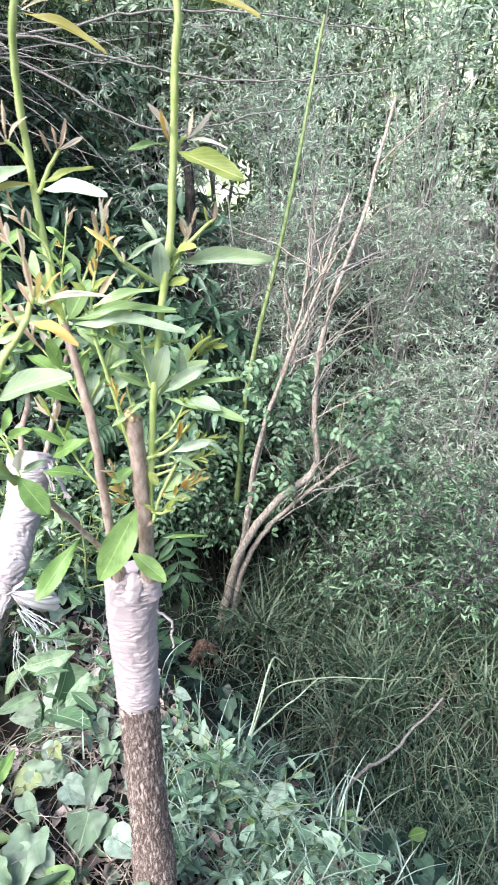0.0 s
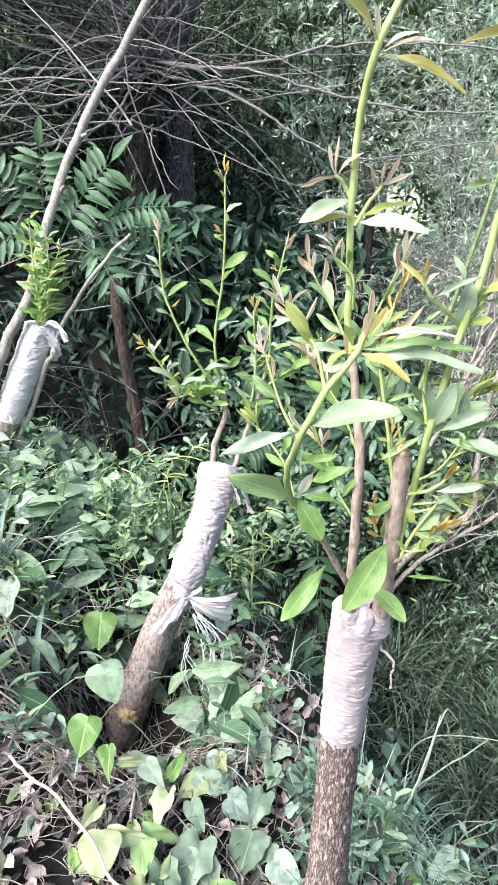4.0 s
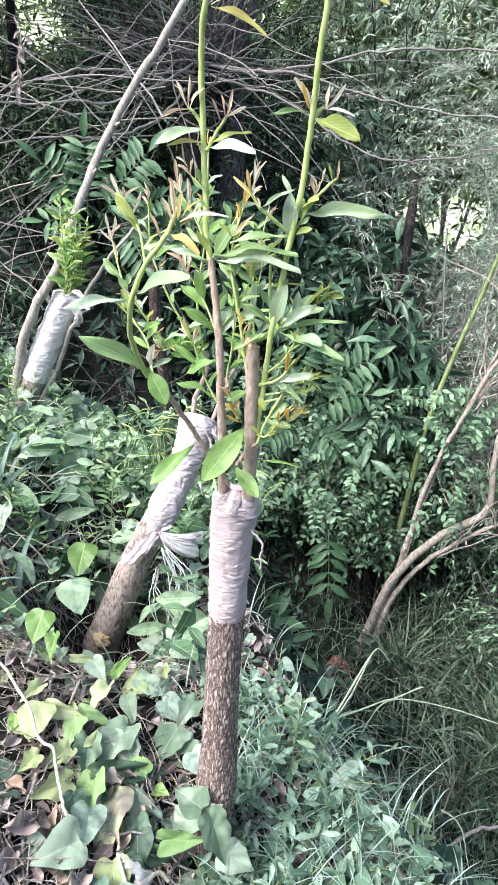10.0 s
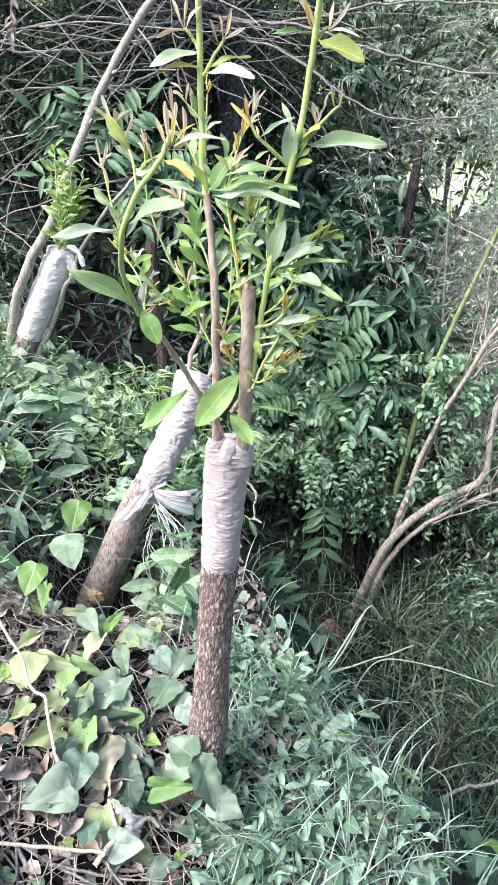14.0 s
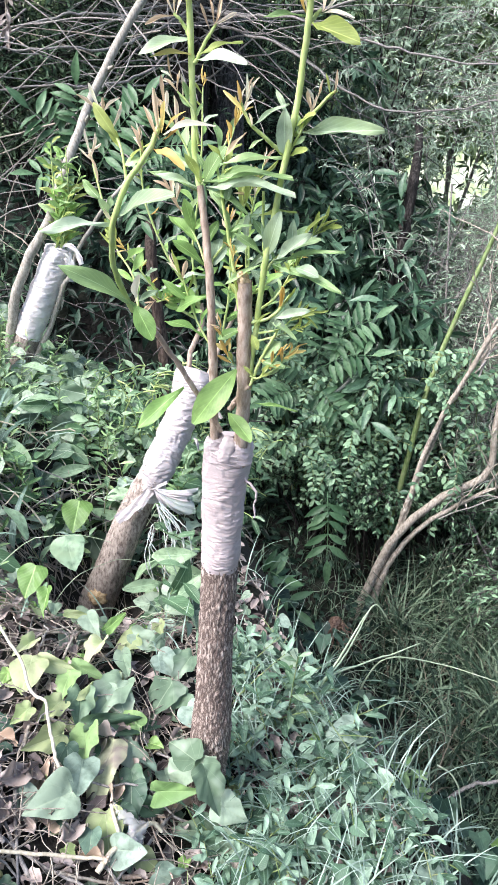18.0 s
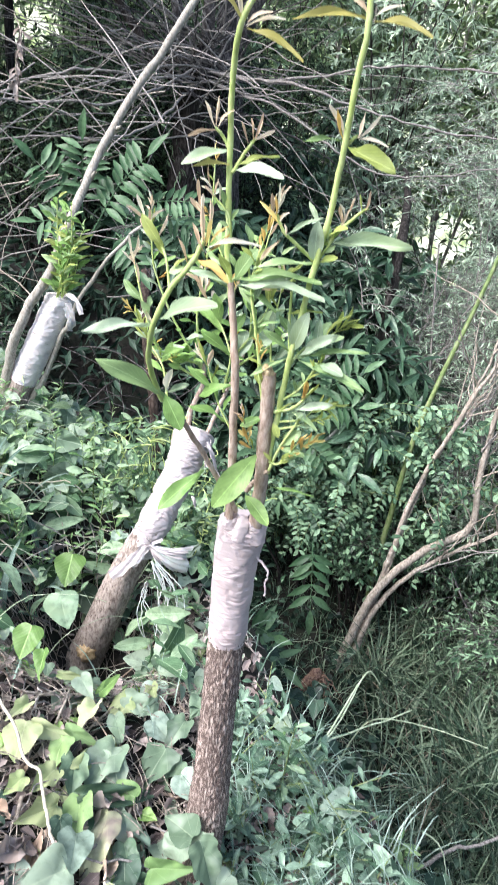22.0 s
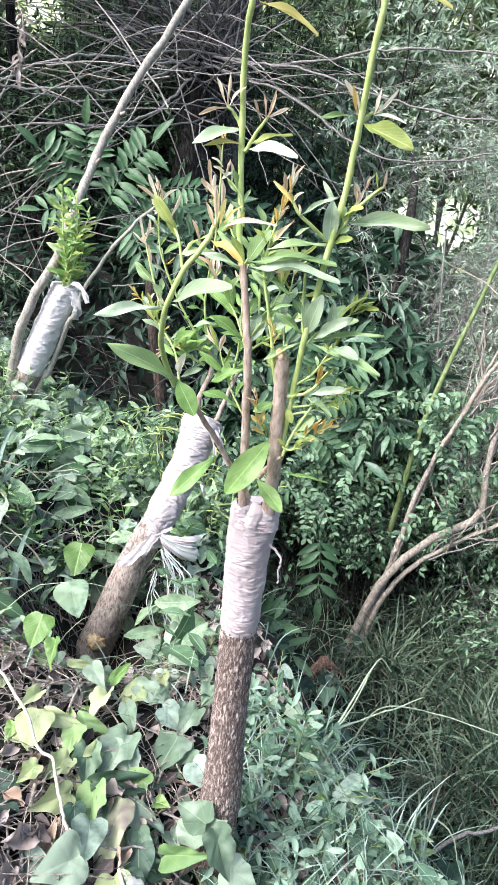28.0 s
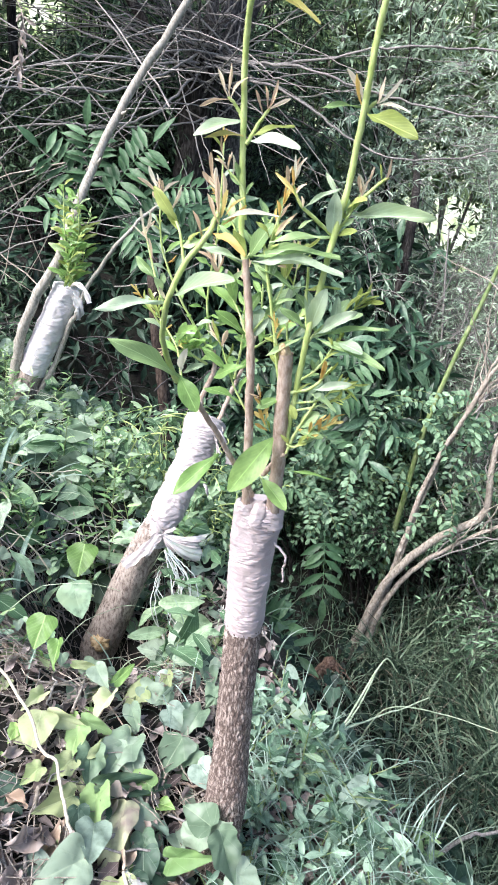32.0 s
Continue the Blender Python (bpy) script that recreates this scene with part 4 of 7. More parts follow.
leaf(tree_one, (-0.000, -0.050, 0.974), (0.013, -0.040, 0.989), 0.018, BROAD, m_leaf_pale)
leaf(tree_one, (-0.002, -0.045, 0.835), (-0.016, -0.050, 0.860), 0.007, YOUNG, m_leaf_orange)
leaf(tree_one, (0.002, -0.045, 0.827), (-0.018, -0.050, 0.835), 0.007, YOUNG, m_leaf_orange)
leaf(tree_one, (0.006, -0.045, 0.825), (-0.004, -0.050, 0.849), 0.007, YOUNG, m_leaf_yellow)
leaf(tree_one, (0.063, -0.065, 0.908), (0.076, -0.075, 0.942), 0.009, YOUNG, m_leaf_orange)
leaf(tree_one, (0.069, -0.070, 0.918), (0.092, -0.080, 0.934), 0.006, YOUNG, m_leaf_yellow)
leaf(tree_one, (0.066, -0.070, 0.914), (0.069, -0.080, 0.943), 0.009, YOUNG, m_leaf_orange)
leaf(tree_one, (0.057, -0.065, 0.896), (0.103, -0.090, 0.913), 0.012, LANCE, m_leaf_pale)
leaf(tree_one, (0.053, -0.065, 0.892), (0.090, -0.080, 0.880), 0.010, LANCE, m_leaf)
leaf(tree_one, (0.032, -0.055, 0.883), (0.048, -0.060, 0.905), 0.007, YOUNG, m_leaf_yellow)
leaf(tree_one, (0.045, -0.050, 0.838), (0.065, -0.060, 0.864), 0.019, BROAD, m_leaf)
leaf(tree_one, (0.041, -0.050, 0.833), (0.075, -0.070, 0.836), 0.012, LANCE, m_leaf)
leaf(tree_one, (0.041, -0.050, 0.837), (0.059, -0.060, 0.830), 0.009, YOUNG, m_leaf_orange)
leaf(tree_one, (0.029, -0.050, 0.869), (0.039, -0.060, 0.853), 0.011, BROAD, m_leaf_yellow)
leaf(tree_one, (0.036, -0.045, 0.771), (0.095, -0.060, 0.776), 0.006, LANCE, m_leaf_bright)
leaf(tree_one, (0.008, -0.050, 0.968), (-0.009, -0.050, 0.988), 0.009, LANCE, m_leaf)
leaf(tree_one, (-0.014, -0.050, 1.024), (-0.033, -0.050, 1.050), 0.009, LANCE, m_leaf)
leaf(tree_one, (-0.013, -0.050, 1.031), (-0.005, -0.060, 1.057), 0.009, LANCE, m_leaf_pale)
leaf(tree_one, (-0.006, -0.050, 0.999), (0.018, -0.060, 1.014), 0.007, LANCE, m_leaf)
leaf(tree_one, (0.031, -0.060, 1.022), (0.072, -0.070, 1.036), 0.007, LANCE, m_leaf_yellow)


def sprig(parent, base, tip, n, size, seed, mats):
    """A thin side shoot with small leaves in turn."""
    r = np.random.default_rng(seed)
    b, e = np.array(base), np.array(tip)
    p = smooth_path([b, (b + e) / 2 + r.normal(0, 0.006, 3), e], 20)
    tubes("side_shoot", [(p, np.linspace(0.0019, 0.001, 20))], m_stem_green, parent, 6)
    for j in range(n):
        v = 0.25 + 0.75 * j / (n - 1)
        i = int(v * 19)
        az = j * 2.4 + seed
        way = unit(unit(e - b) * (0.5 + 0.8 * v) + np.array((math.cos(az), 0.7 * math.sin(az) - 0.2, 0.25)) * 0.9)
        s = size * r.uniform(0.6, 1.2) * (1.1 - 0.35 * v)
        mat = mats[0] if v < 0.75 else mats[1]
        leaf(parent, p[i], p[i] + way * s, s * r.uniform(0.24, 0.34), LANCE if v < 0.75 else YOUNG, mat, "leaf", r.uniform(-45, 45))
    young_tuft(parent, p[-1], p[-1] + unit(e - b), 5, size * 0.62, mats[1] if seed % 3 else m_leaf_young, seed + 50, 0.8)


for k, (b, e, n, size, mats) in enumerate((
        ((-0.026, -0.03, 0.84), (-0.07, -0.02, 0.93), 6, 0.05, (m_leaf_bright, m_leaf_yellow)), ((-0.03, -0.035, 0.93), (-0.085, 0.0, 1.03), 7, 0.05, (m_leaf_bright, m_leaf_young)),
        ((-0.03, -0.04, 0.96), (0.015, 0.0, 1.05), 7, 0.05, (m_leaf, m_leaf_yellow)), ((0.02, -0.05, 0.93), (0.02, 0.0, 1.04), 6, 0.045, (m_leaf_pale, m_leaf_yellow)),
        ((0.04, -0.055, 0.95), (0.10, -0.03, 1.0), 6, 0.05, (m_leaf, m_leaf_yellow)), ((0.034, -0.046, 0.87), (0.085, -0.06, 0.90), 6, 0.042, (m_leaf_pale, m_leaf_yellow)),
        ((-0.047, -0.039, 1.05), (-0.09, -0.02, 1.13), 6, 0.045, (m_leaf, m_leaf_young)), ((-0.047, -0.039, 1.05), (0.0, -0.02, 1.14), 6, 0.045, (m_leaf, m_leaf_young)),
        ((-0.118, -0.187, 1.0), (-0.15, -0.15, 1.07), 5, 0.04, (m_leaf, m_leaf_young)), ((-0.1, -0.196, 1.05), (-0.13, -0.17, 1.11), 5, 0.04, (m_leaf_yellow, m_leaf_young)),
        ((0.03, -0.04, 0.80), (0.075, -0.05, 0.84), 6, 0.04, (m_leaf, m_leaf_orange)), ((-0.11, -0.11, 0.90), (-0.15, -0.06, 0.97), 5, 0.045, (m_leaf_bright, m_leaf_yellow)))):
    sprig(tree_one, b, e, n, size, 600 + k, mats)
for k, (b, e, n, size, mats) in enumerate((
        ((0.034, -0.05, 0.90), (0.075, -0.07, 0.955), 8, 0.03, (m_leaf, m_leaf_yellow)), ((0.034, -0.05, 0.86), (0.085, -0.07, 0.885), 8, 0.028, (m_leaf_pale, m_leaf_yellow)),
        ((0.0, -0.04, 0.83), (-0.012, -0.06, 0.875), 6, 0.025, (m_leaf_orange, m_leaf_orange)), ((0.012, -0.05, 0.90), (0.0, -0.06, 0.965), 6, 0.025, (m_leaf_yellow, m_leaf_orange)),
        ((0.03, -0.045, 0.81), (0.065, -0.06, 0.845), 7, 0.028, (m_leaf_yellow, m_leaf_orange)), ((-0.05, -0.04, 1.10), (-0.075, -0.05, 1.155), 6, 0.03, (m_leaf, m_leaf_young)),
        ((-0.02, -0.045, 1.05), (-0.005, -0.05, 1.12), 7, 0.032, (m_leaf_yellow, m_leaf_orange)), ((0.06, -0.07, 1.09), (0.085, -0.08, 1.14), 5, 0.03, (m_leaf, m_leaf_young)))):
    sprig(tree_one, b, e, n, size, 640 + k, mats)


def knot_ribbon(parent, points, width, material, name, seed, turns=1.2, label="", n=44, crumple=0.12, flare=0.0, start=None):
    """A crumpled strip of film along a path, fanning out towards its end by flare."""
    p = smooth_path(points, n)
    r = np.random.default_rng(seed)
    tan = unit(np.gradient(p, axis=0))
    vs, us, m = [], [], 11
    for i in range(n):
        v = i / (n - 1)
        ang = turns * v * math.pi + (seed if start is None else start)
        side = unit(np.cross(tan[i], (math.cos(ang), math.sin(ang), 0.4)))
        nrm = np.cross(side, tan[i])
        w = width * ((1 - flare) + flare * (0.25 + 1.1 * v)) * (0.85 + 0.12 * math.sin(i * 0.5 + seed))
        for c in range(m):
            u = c / (m - 1) - 0.5
            vs.append(p[i] + side * u * w + nrm * w * crumple * (math.sin(u * 9 + i * 0.22) + 0.5 * math.sin(u * 25 - i * 0.6 + seed) + 0.15 * r.normal()))
            us.append((u, v))
    fs = [(i * m + k, i * m + k + 1, (i + 1) * m + k + 1, (i + 1) * m + k) for i in range(n - 1) for k in range(m - 1)]
    return local(put(name, raw_mesh(name, np.array(vs), np.array(fs), np.array(us)), material, label=label), parent)


def film_fan(parent, knot, a0, a1, length, material, name, seed, pleats=7, depth=0.05, label="", out=0.35):
    """A pleated fan of film that opens from a knot, between two angles in the plane that faces forward."""
    r = np.random.default_rng(seed)
    n, m = 16, 44
    vs, us = [], []
    edge = 1 + 0.10 * np.sin(np.linspace(0, 9, m) + seed) + r.normal(0, 0.03, m)
    for i in range(n):
        v = i / (n - 1)
        for k in range(m):
            u = k / (m - 1)
            a = radians(a0 + (a1 - a0) * u)
            rad = length * v * edge[k]
            ply = depth * length * v ** 0.8 * (math.sin(u * pleats * 2 * math.pi + 1.5 * v + seed) + 0.35 * math.sin(u * 31 + 9 * v))
            bulge = -out * length * math.sin(math.pi * min(1.0, v * 0.9)) * 0.5
            vs.append((knot[0] + rad * math.cos(a), knot[1] + ply + bulge, knot[2] + rad * math.sin(a) + 0.3 * ply))
            us.append((u, v))
    fs = [(i * m + k, i * m + k + 1, (i + 1) * m + k + 1, (i + 1) * m + k) for i in range(n - 1) for k in range(m - 1)]
    return local(put(name, raw_mesh(name, np.array(vs), np.array(fs), np.array(us)), material, label=label), parent)


def graft_two():
    t = thing("grafted_tree", (-0.47, 0.76, -0.25), "leaning cut tree wound with white film tied in a bow", "tree", "grafted trees")
    skin_part("trunk", m_bark_smooth, t, [(-0.56, 0.75, -0.42), (-0.49, 0.76, -0.26), (-0.43, 0.765, -0.11), (-0.352, 0.775, 0.108), (-0.28, 0.80, 0.26)],
              table((0, 0.066), (0.3, 0.060), (0.55, 0.051), (0.8, 0.045), (1, 0.040)), 180, 64, fissures(0.0022, 3.0, 14, 11.0), "grey-brown bark with a pale scar")
    skin_part("scar", m_wood, t, [(-0.446, 0.722, -0.150), (-0.442, 0.708, -0.143), (-0.440, 0.700, -0.139)], table((0, 0.034), (0.6, 0.026), (1, 0.006)), 20, 24, fissures(0.009, 2.0, 40, 2.0), "yellowish wood scar")
    skin_part("grafting_film", m_film_white, t, [(-0.318, 0.79, 0.175), (-0.282, 0.803, 0.250), (-0.250, 0.84, 0.33), (-0.218, 0.88, 0.42), (-0.195, 0.91, 0.50), (-0.188, 0.925, 0.528)],
              table((0, 0.046), (0.12, 0.042), (0.25, 0.047), (0.4, 0.045), (0.6, 0.047), (0.78, 0.058), (0.9, 0.057), (0.96, 0.043), (1, 0.004)), 260, 72, windings(0.014, 0.0027, 21.0), "whitish plastic film wound in bands")
    knot_ribbon(t, [(-0.272, 0.738, 0.238), (-0.298, 0.722, 0.208), (-0.335, 0.708, 0.168), (-0.376, 0.695, 0.135)], 0.034, m_film_white, "film_tail", 3, 0.0, "flat white film tail", crumple=0.06, flare=0.3, start=-1.57)
    knot_ribbon(t, [(-0.278, 0.735, 0.228), (-0.30, 0.715, 0.19), (-0.32, 0.708, 0.165)], 0.02, m_film_clear, "film_tail", 4, 0.0, crumple=0.08, flare=0.3, start=-1.4)
    film_fan(t, (-0.272, 0.725, 0.232), 8, -46, 0.118, m_film_clear, "bow", 2, 4, 0.04, "crumpled clear film bow")
    film_fan(t, (-0.272, 0.720, 0.232), 4, -14, 0.100, m_film_white, "bow", 5, 3, 0.05)
    film_fan(t, (-0.274, 0.722, 0.230), -34, -64, 0.062, m_film_white, "bow", 7, 3, 0.06)
    film_fan(t, (-0.268, 0.724, 0.236), 120, 175, 0.04, m_film_white, "bow", 9, 3, 0.06)
    knot_ribbon(t, [(-0.322, 0.76, 0.262), (-0.298, 0.735, 0.245), (-0.27, 0.728, 0.230), (-0.24, 0.742, 0.212)], 0.022, m_film_white, "film_band", 8, 0.5)
    knot_ribbon(t, [(-0.318, 0.762, 0.215), (-0.295, 0.735, 0.225), (-0.272, 0.726, 0.235), (-0.24, 0.742, 0.245)], 0.016, m_film_white, "film_band", 9, 0.4)
    q = np.random.default_rng(57)
    for k in range(9):
        a = np.array((-0.255, 0.705, 0.19)) + q.normal(0, 0.008, 3) * (1, 0.5, 1)
        drop, sway = q.uniform(0.16, 0.38), q.normal(0.01, 0.018)
        pts = [a, a + (sway + 0.03, -0.01, -drop * 0.25), a + (sway * 1.4 + 0.035, -0.006, -drop * 0.6), a + (sway * 0.8 + 0.03, 0.0, -drop)]
        if k % 2:
            pts += [a + (sway - 0.015, -0.004, -drop * 0.8), a + (-0.03, 0.0, -drop * 0.5), a + (-0.02, -0.004, -drop * 0.25)]
        stem(t, pts, 0.0019, 0.0014, m_string, 40, 5, "string", "", 0.0018, 40 + k)
    knot_ribbon(t, [(-0.155, 0.885, 0.515), (-0.138, 0.865, 0.49), (-0.12, 0.855, 0.45), (-0.108, 0.855, 0.41)], 0.026, m_film_white, "film_tail", 11, 0.8, crumple=0.16)
    knot_ribbon(t, [(-0.165, 0.862, 0.505), (-0.15, 0.85, 0.475), (-0.14, 0.845, 0.44)], 0.014, m_film_white, "film_tail", 12, 0.8, crumple=0.16)
    knot_ribbon(t, [(-0.175, 0.81, 0.36), (-0.165, 0.80, 0.35), (-0.16, 0.80, 0.325)], 0.012, m_film_white, "film_tail", 14, 0.6)
    stem(t, [(-0.215, 0.92, 0.49), (-0.207, 0.93, 0.58), (-0.18, 0.945, 0.66), (-0.185, 0.95, 0.72)], 0.0085, 0.0065, m_stem_brown, name="scion", label="brown woody scion")
    stem(t, [(-0.16, 0.92, 0.5), (-0.13, 0.95, 0.6), (-0.09, 1.0, 0.69), (-0.06, 1.02, 0.80)], 0.007, 0.005, m_stem_brown, name="scion", seed=3)
    shoots = [[(-0.185, 0.95, 0.70), (-0.21, 0.93, 0.85), (-0.19, 0.9, 1.05), (-0.186, 0.896, 1.263)],
              [(-0.185, 0.95, 0.70), (-0.26, 0.92, 0.82), (-0.33, 0.9, 0.98), (-0.345, 0.89, 1.13)],
              [(-0.2, 0.94, 0.68), (-0.3, 0.91, 0.75), (-0.38, 0.88, 0.86)],
              [(-0.06, 1.02, 0.79), (-0.06, 1.0, 0.95), (-0.03, 0.99, 1.1)],
              [(-0.12, 0.96, 0.64), (-0.1, 0.93, 0.78), (-0.11, 0.92, 0.95)],
              [(-0.19, 0.94, 0.72), (-0.25, 0.9, 0.74), (-0.3, 0.88, 0.73)],
              [(-0.08, 1.0, 0.72), (0.0, 0.97, 0.79), (0.08, 0.95, 0.86)]]
    r = np.random.default_rng(31)
    for k, pts in enumerate(shoots):
        stem(t, pts, 0.0042, 0.0022, m_stem_green, 24, 7, "shoot", seed=60 + k)
        p = smooth_path(pts, 40)
        for j in range(4, 40, 2):
            v = j / 39
            az = j * 2.4 + k
            way = unit(np.array((math.cos(az), 0.7 * math.sin(az) - 0.25, 0.35 + 0.6 * v)))
            size = (0.062 if v < 0.7 else 0.042) * r.uniform(0.7, 1.25)
            mat = (m_leaf_young if r.random() < 0.3 else m_leaf_yellow) if v > 0.9 else (m_leaf_bright if r.random() < 0.72 else m_leaf_pale)
            leaf(t, p[j], p[j] + way * size, size * r.uniform(0.26, 0.34), LANCE if v < 0.9 else YOUNG, mat, "leaf", r.uniform(-40, 40))
        young_tuft(t, p[-1], p[-1] + (p[-1] - p[-4]), 5, 0.032, m_leaf_young if k % 2 else m_leaf_orange, 90 + k, 0.8)
        for m in (0.62, 0.8):
            i = int(m * 39)
            side = np.array((r.normal(0, 1), -0.4, 0.9))
            young_tuft(t, p[i], p[i] + unit(side), 4, 0.024, m_leaf_orange if r.random() < 0.6 else m_leaf_yellow, 120 + 9 * k + i, 0.8)
    return t


def graft_three():
    t = thing("grafted_tree", (-1.05, 1.68, 0.26), "cut tree wound with silvery film beside a tall grey limb", "tree", "grafted trees")
    skin_part("trunk", m_bark_smooth, t, [(-1.15, 1.70, 0.05), (-1.09, 1.70, 0.218), (-1.045, 1.70, 0.33), (-0.97, 1.70, 0.52)], table((0, 0.066), (0.5, 0.056), (1, 0.049)), 110, 48, fissures(0.003, 2.4, 12, 4.0))
    skin_part("grafting_film", m_film_silver, t, [(-1.02, 1.70, 0.40), (-0.95, 1.70, 0.56), (-0.885, 1.71, 0.71), (-0.867, 1.715, 0.75), (-0.862, 1.716, 0.77)],
              table((0, 0.054), (0.2, 0.056), (0.6, 0.055), (0.88, 0.058), (0.95, 0.048), (1, 0.006)), 190, 60, windings(0.018, 0.0020, 31.0), "silvery white plastic film")
    stem(t, [(-1.11, 1.70, 0.25), (-1.065, 1.67, 0.47), (-1.03, 1.66, 0.60), (-0.97, 1.665, 0.737), (-0.905, 1.69, 0.87), (-0.861, 1.78, 1.046), (-0.806, 1.88, 1.22), (-0.735, 1.95, 1.41), (-0.612, 2.03, 1.655), (-0.511, 2.1, 1.85), (-0.38, 2.2, 2.12), (-0.25, 2.3, 2.4), (-0.15, 2.4, 2.8)],
         0.021, 0.0135, m_bark_grey, 60, 16, "limb", "long smooth grey limb", 0.003, 4)
    for k, (a, b) in enumerate((((-0.80, 1.88, 1.22), (-0.77, 1.85, 1.25)), ((-0.72, 1.95, 1.42), (-0.69, 1.92, 1.43)), ((-0.86, 1.82, 1.06), (-0.9, 1.8, 1.10)))):
        stem(t, [a, (np.array(a) + b) / 2, b], 0.01, 0.005, m_bark_grey, 8, 8, "twig_stub", seed=k)
    stem(t, [(-1.0, 1.70, 0.27), (-0.915, 1.70, 0.45), (-0.85, 1.70, 0.595), (-0.80, 1.70, 0.70), (-0.72, 1.70, 0.86), (-0.62, 1.70, 0.99), (-0.52, 1.72, 1.09)], 0.012, 0.006, m_bark_grey, 30, 9, "side_branch", "pale thin side branch", 0.003, 8)
    knot_ribbon(t, [(-0.84, 1.68, 0.76), (-0.815, 1.66, 0.72), (-0.80, 1.65, 0.68), (-0.805, 1.65, 0.64)], 0.04, m_film_clear, "film_tail", 4, 0.6)
    knot_ribbon(t, [(-0.86, 1.69, 0.75), (-0.82, 1.66, 0.78), (-0.78, 1.65, 0.76), (-0.76, 1.65, 0.71)], 0.025, m_film_silver, "film_tail", 9, 0.7)
    r = np.random.default_rng(77)
    for k in range(9):
        a = np.array((-0.865 + r.uniform(-0.02, 0.03), 1.69 + r.uniform(-0.02, 0.02), 0.74))
        top = a + (r.uniform(-0.035, 0.095), r.uniform(-0.06, 0.05), r.uniform(0.17, 0.40))
        pts = [a, (a + top) / 2 + r.normal(0, 0.012, 3), top]
        stem(t, pts, 0.0042, 0.002, m_stem_green, 16, 6, "shoot", seed=80 + k)
        p = smooth_path(pts, 20)
        for j in range(3, 20):
            az = j * 2.4 + k * 1.1
            way = unit(np.array((math.cos(az), 0.7 * math.sin(az) - 0.2, 0.6)))
            s = r.uniform(0.045, 0.08)
            leaf(t, p[j], p[j] + way * s, s * 0.27, LANCE, (m_leaf_yellow if r.random() < 0.3 else m_leaf_bright) if r.random() < 0.8 else m_leaf, "leaf", r.uniform(-40, 40))
    return t


tree_two = graft_two()
tree_three = graft_three()


# ---- shrubs, thicket and trees behind ----
def grow(base, n, height, spread, twigs, twig_len, per_twig, seed, droop=0.25, r0=0.012, lean=(0, 0), start=0.15):
    """Stems that arch out from a base, side twigs on them, and leaf places along the twigs."""
    r = np.random.default_rng(seed)
    base = np.array(base, float)
    paths, lp, ld = [], [], []
    for s in range(n):
        az, h = r.uniform(0, 2 * math.pi), height * r.uniform(0.65, 1.1)
        out = spread * r.uniform(0.25, 1.0)
        way = np.array((math.cos(az) * out + lean[0], math.sin(az) * out * 0.8 + lean[1], 0))
        v = np.linspace(0, 1, 14)[:, None]
        p = base + r.normal(0, 0.06, 3) * (1, 1, 0) + way * v ** 1.5 + np.array((0, 0, h)) * (v - droop * v ** 3)
        p = wobble(p, 0.012 * height / 2, seed * 31 + s)
        paths.append((p, np.linspace(r0 * r.uniform(0.6, 1.2), r0 * 0.2, 14)))
        for _ in range(twigs):
            v0 = r.uniform(start, 1.0)
            i = min(int(v0 * 13), 12)
            q = p[i] + (p[i + 1] - p[i]) * (v0 * 13 - i)
            az2 = r.uniform(0, 2 * math.pi)
            d = unit(np.array((math.cos(az2), math.sin(az2), r.uniform(-0.1, 0.9))))
            L = twig_len * r.uniform(0.5, 1.3) * (1.1 - 0.5 * v0)
            w = np.linspace(0, 1, 7)[:, None]
            tp = q + d * L * w + np.array((0, 0, -droop * L)) * w ** 2 * 1.6
            tp = wobble(tp, 0.01 * L, int(r.integers(1e9)))
            paths.append((tp, np.linspace(0.0032, 0.0012, 7)))
            k = max(2, int(per_twig * L / twig_len))
            ts = np.sort(r.uniform(0.1, 1.0, k))
            for j, tt in enumerate(ts):
                i2 = min(int(tt * 6), 5)
                pos = tp[i2] + (tp[i2 + 1] - tp[i2]) * (tt * 6 - i2)
                lp.append(pos)
                ld.append(unit(0.6 * unit(tp[i2 + 1] - tp[i2]) + r.normal(0, 0.55, 3) + (0, 0, -0.15)))
    return paths, np.array(lp), np.array(ld)


def shrub(name, label, base, n, height, spread, twigs, twig_len, per_twig, size, shape, mat, seed, category="shrub", group="", stem_mat=None, width=1.0, droop=0.25, sides=4, keep=None, **more):
    base = (base[0], base[1], float(ground_z(base[0], base[1])) - 0.03)
    t = thing(name, base, label, category, group)
    paths, lp, ld = grow(base, n, height, spread, twigs, twig_len, per_twig, seed, droop, **more)
    if keep is not None:
        ok = keep(lp)
        lp, ld = lp[ok], ld[ok]
        trimmed = []
        for pts, rad in paths:
            clear = keep(np.asarray(pts))
            stop = len(pts) if clear.all() else int(np.argmin(clear))
            if stop > 3 and (stop == len(pts) or len(pts) > 10):
                trimmed.append((pts[:stop], np.asarray(rad)[:stop]))
        paths = trimmed
    tubes("branch", paths, stem_mat or m_twig, t, 3 if base[1] > 6 or base[1] < 0 else sides, kind="stuff")
    sz = size * rng.uniform(0.6, 1.25, len(lp))
    scatter("foliage", shape, lp, orient(ld, (0, -0.25, 0.9), 0.55), np.stack([sz * width, sz, sz], -1), mat, t)
    return t


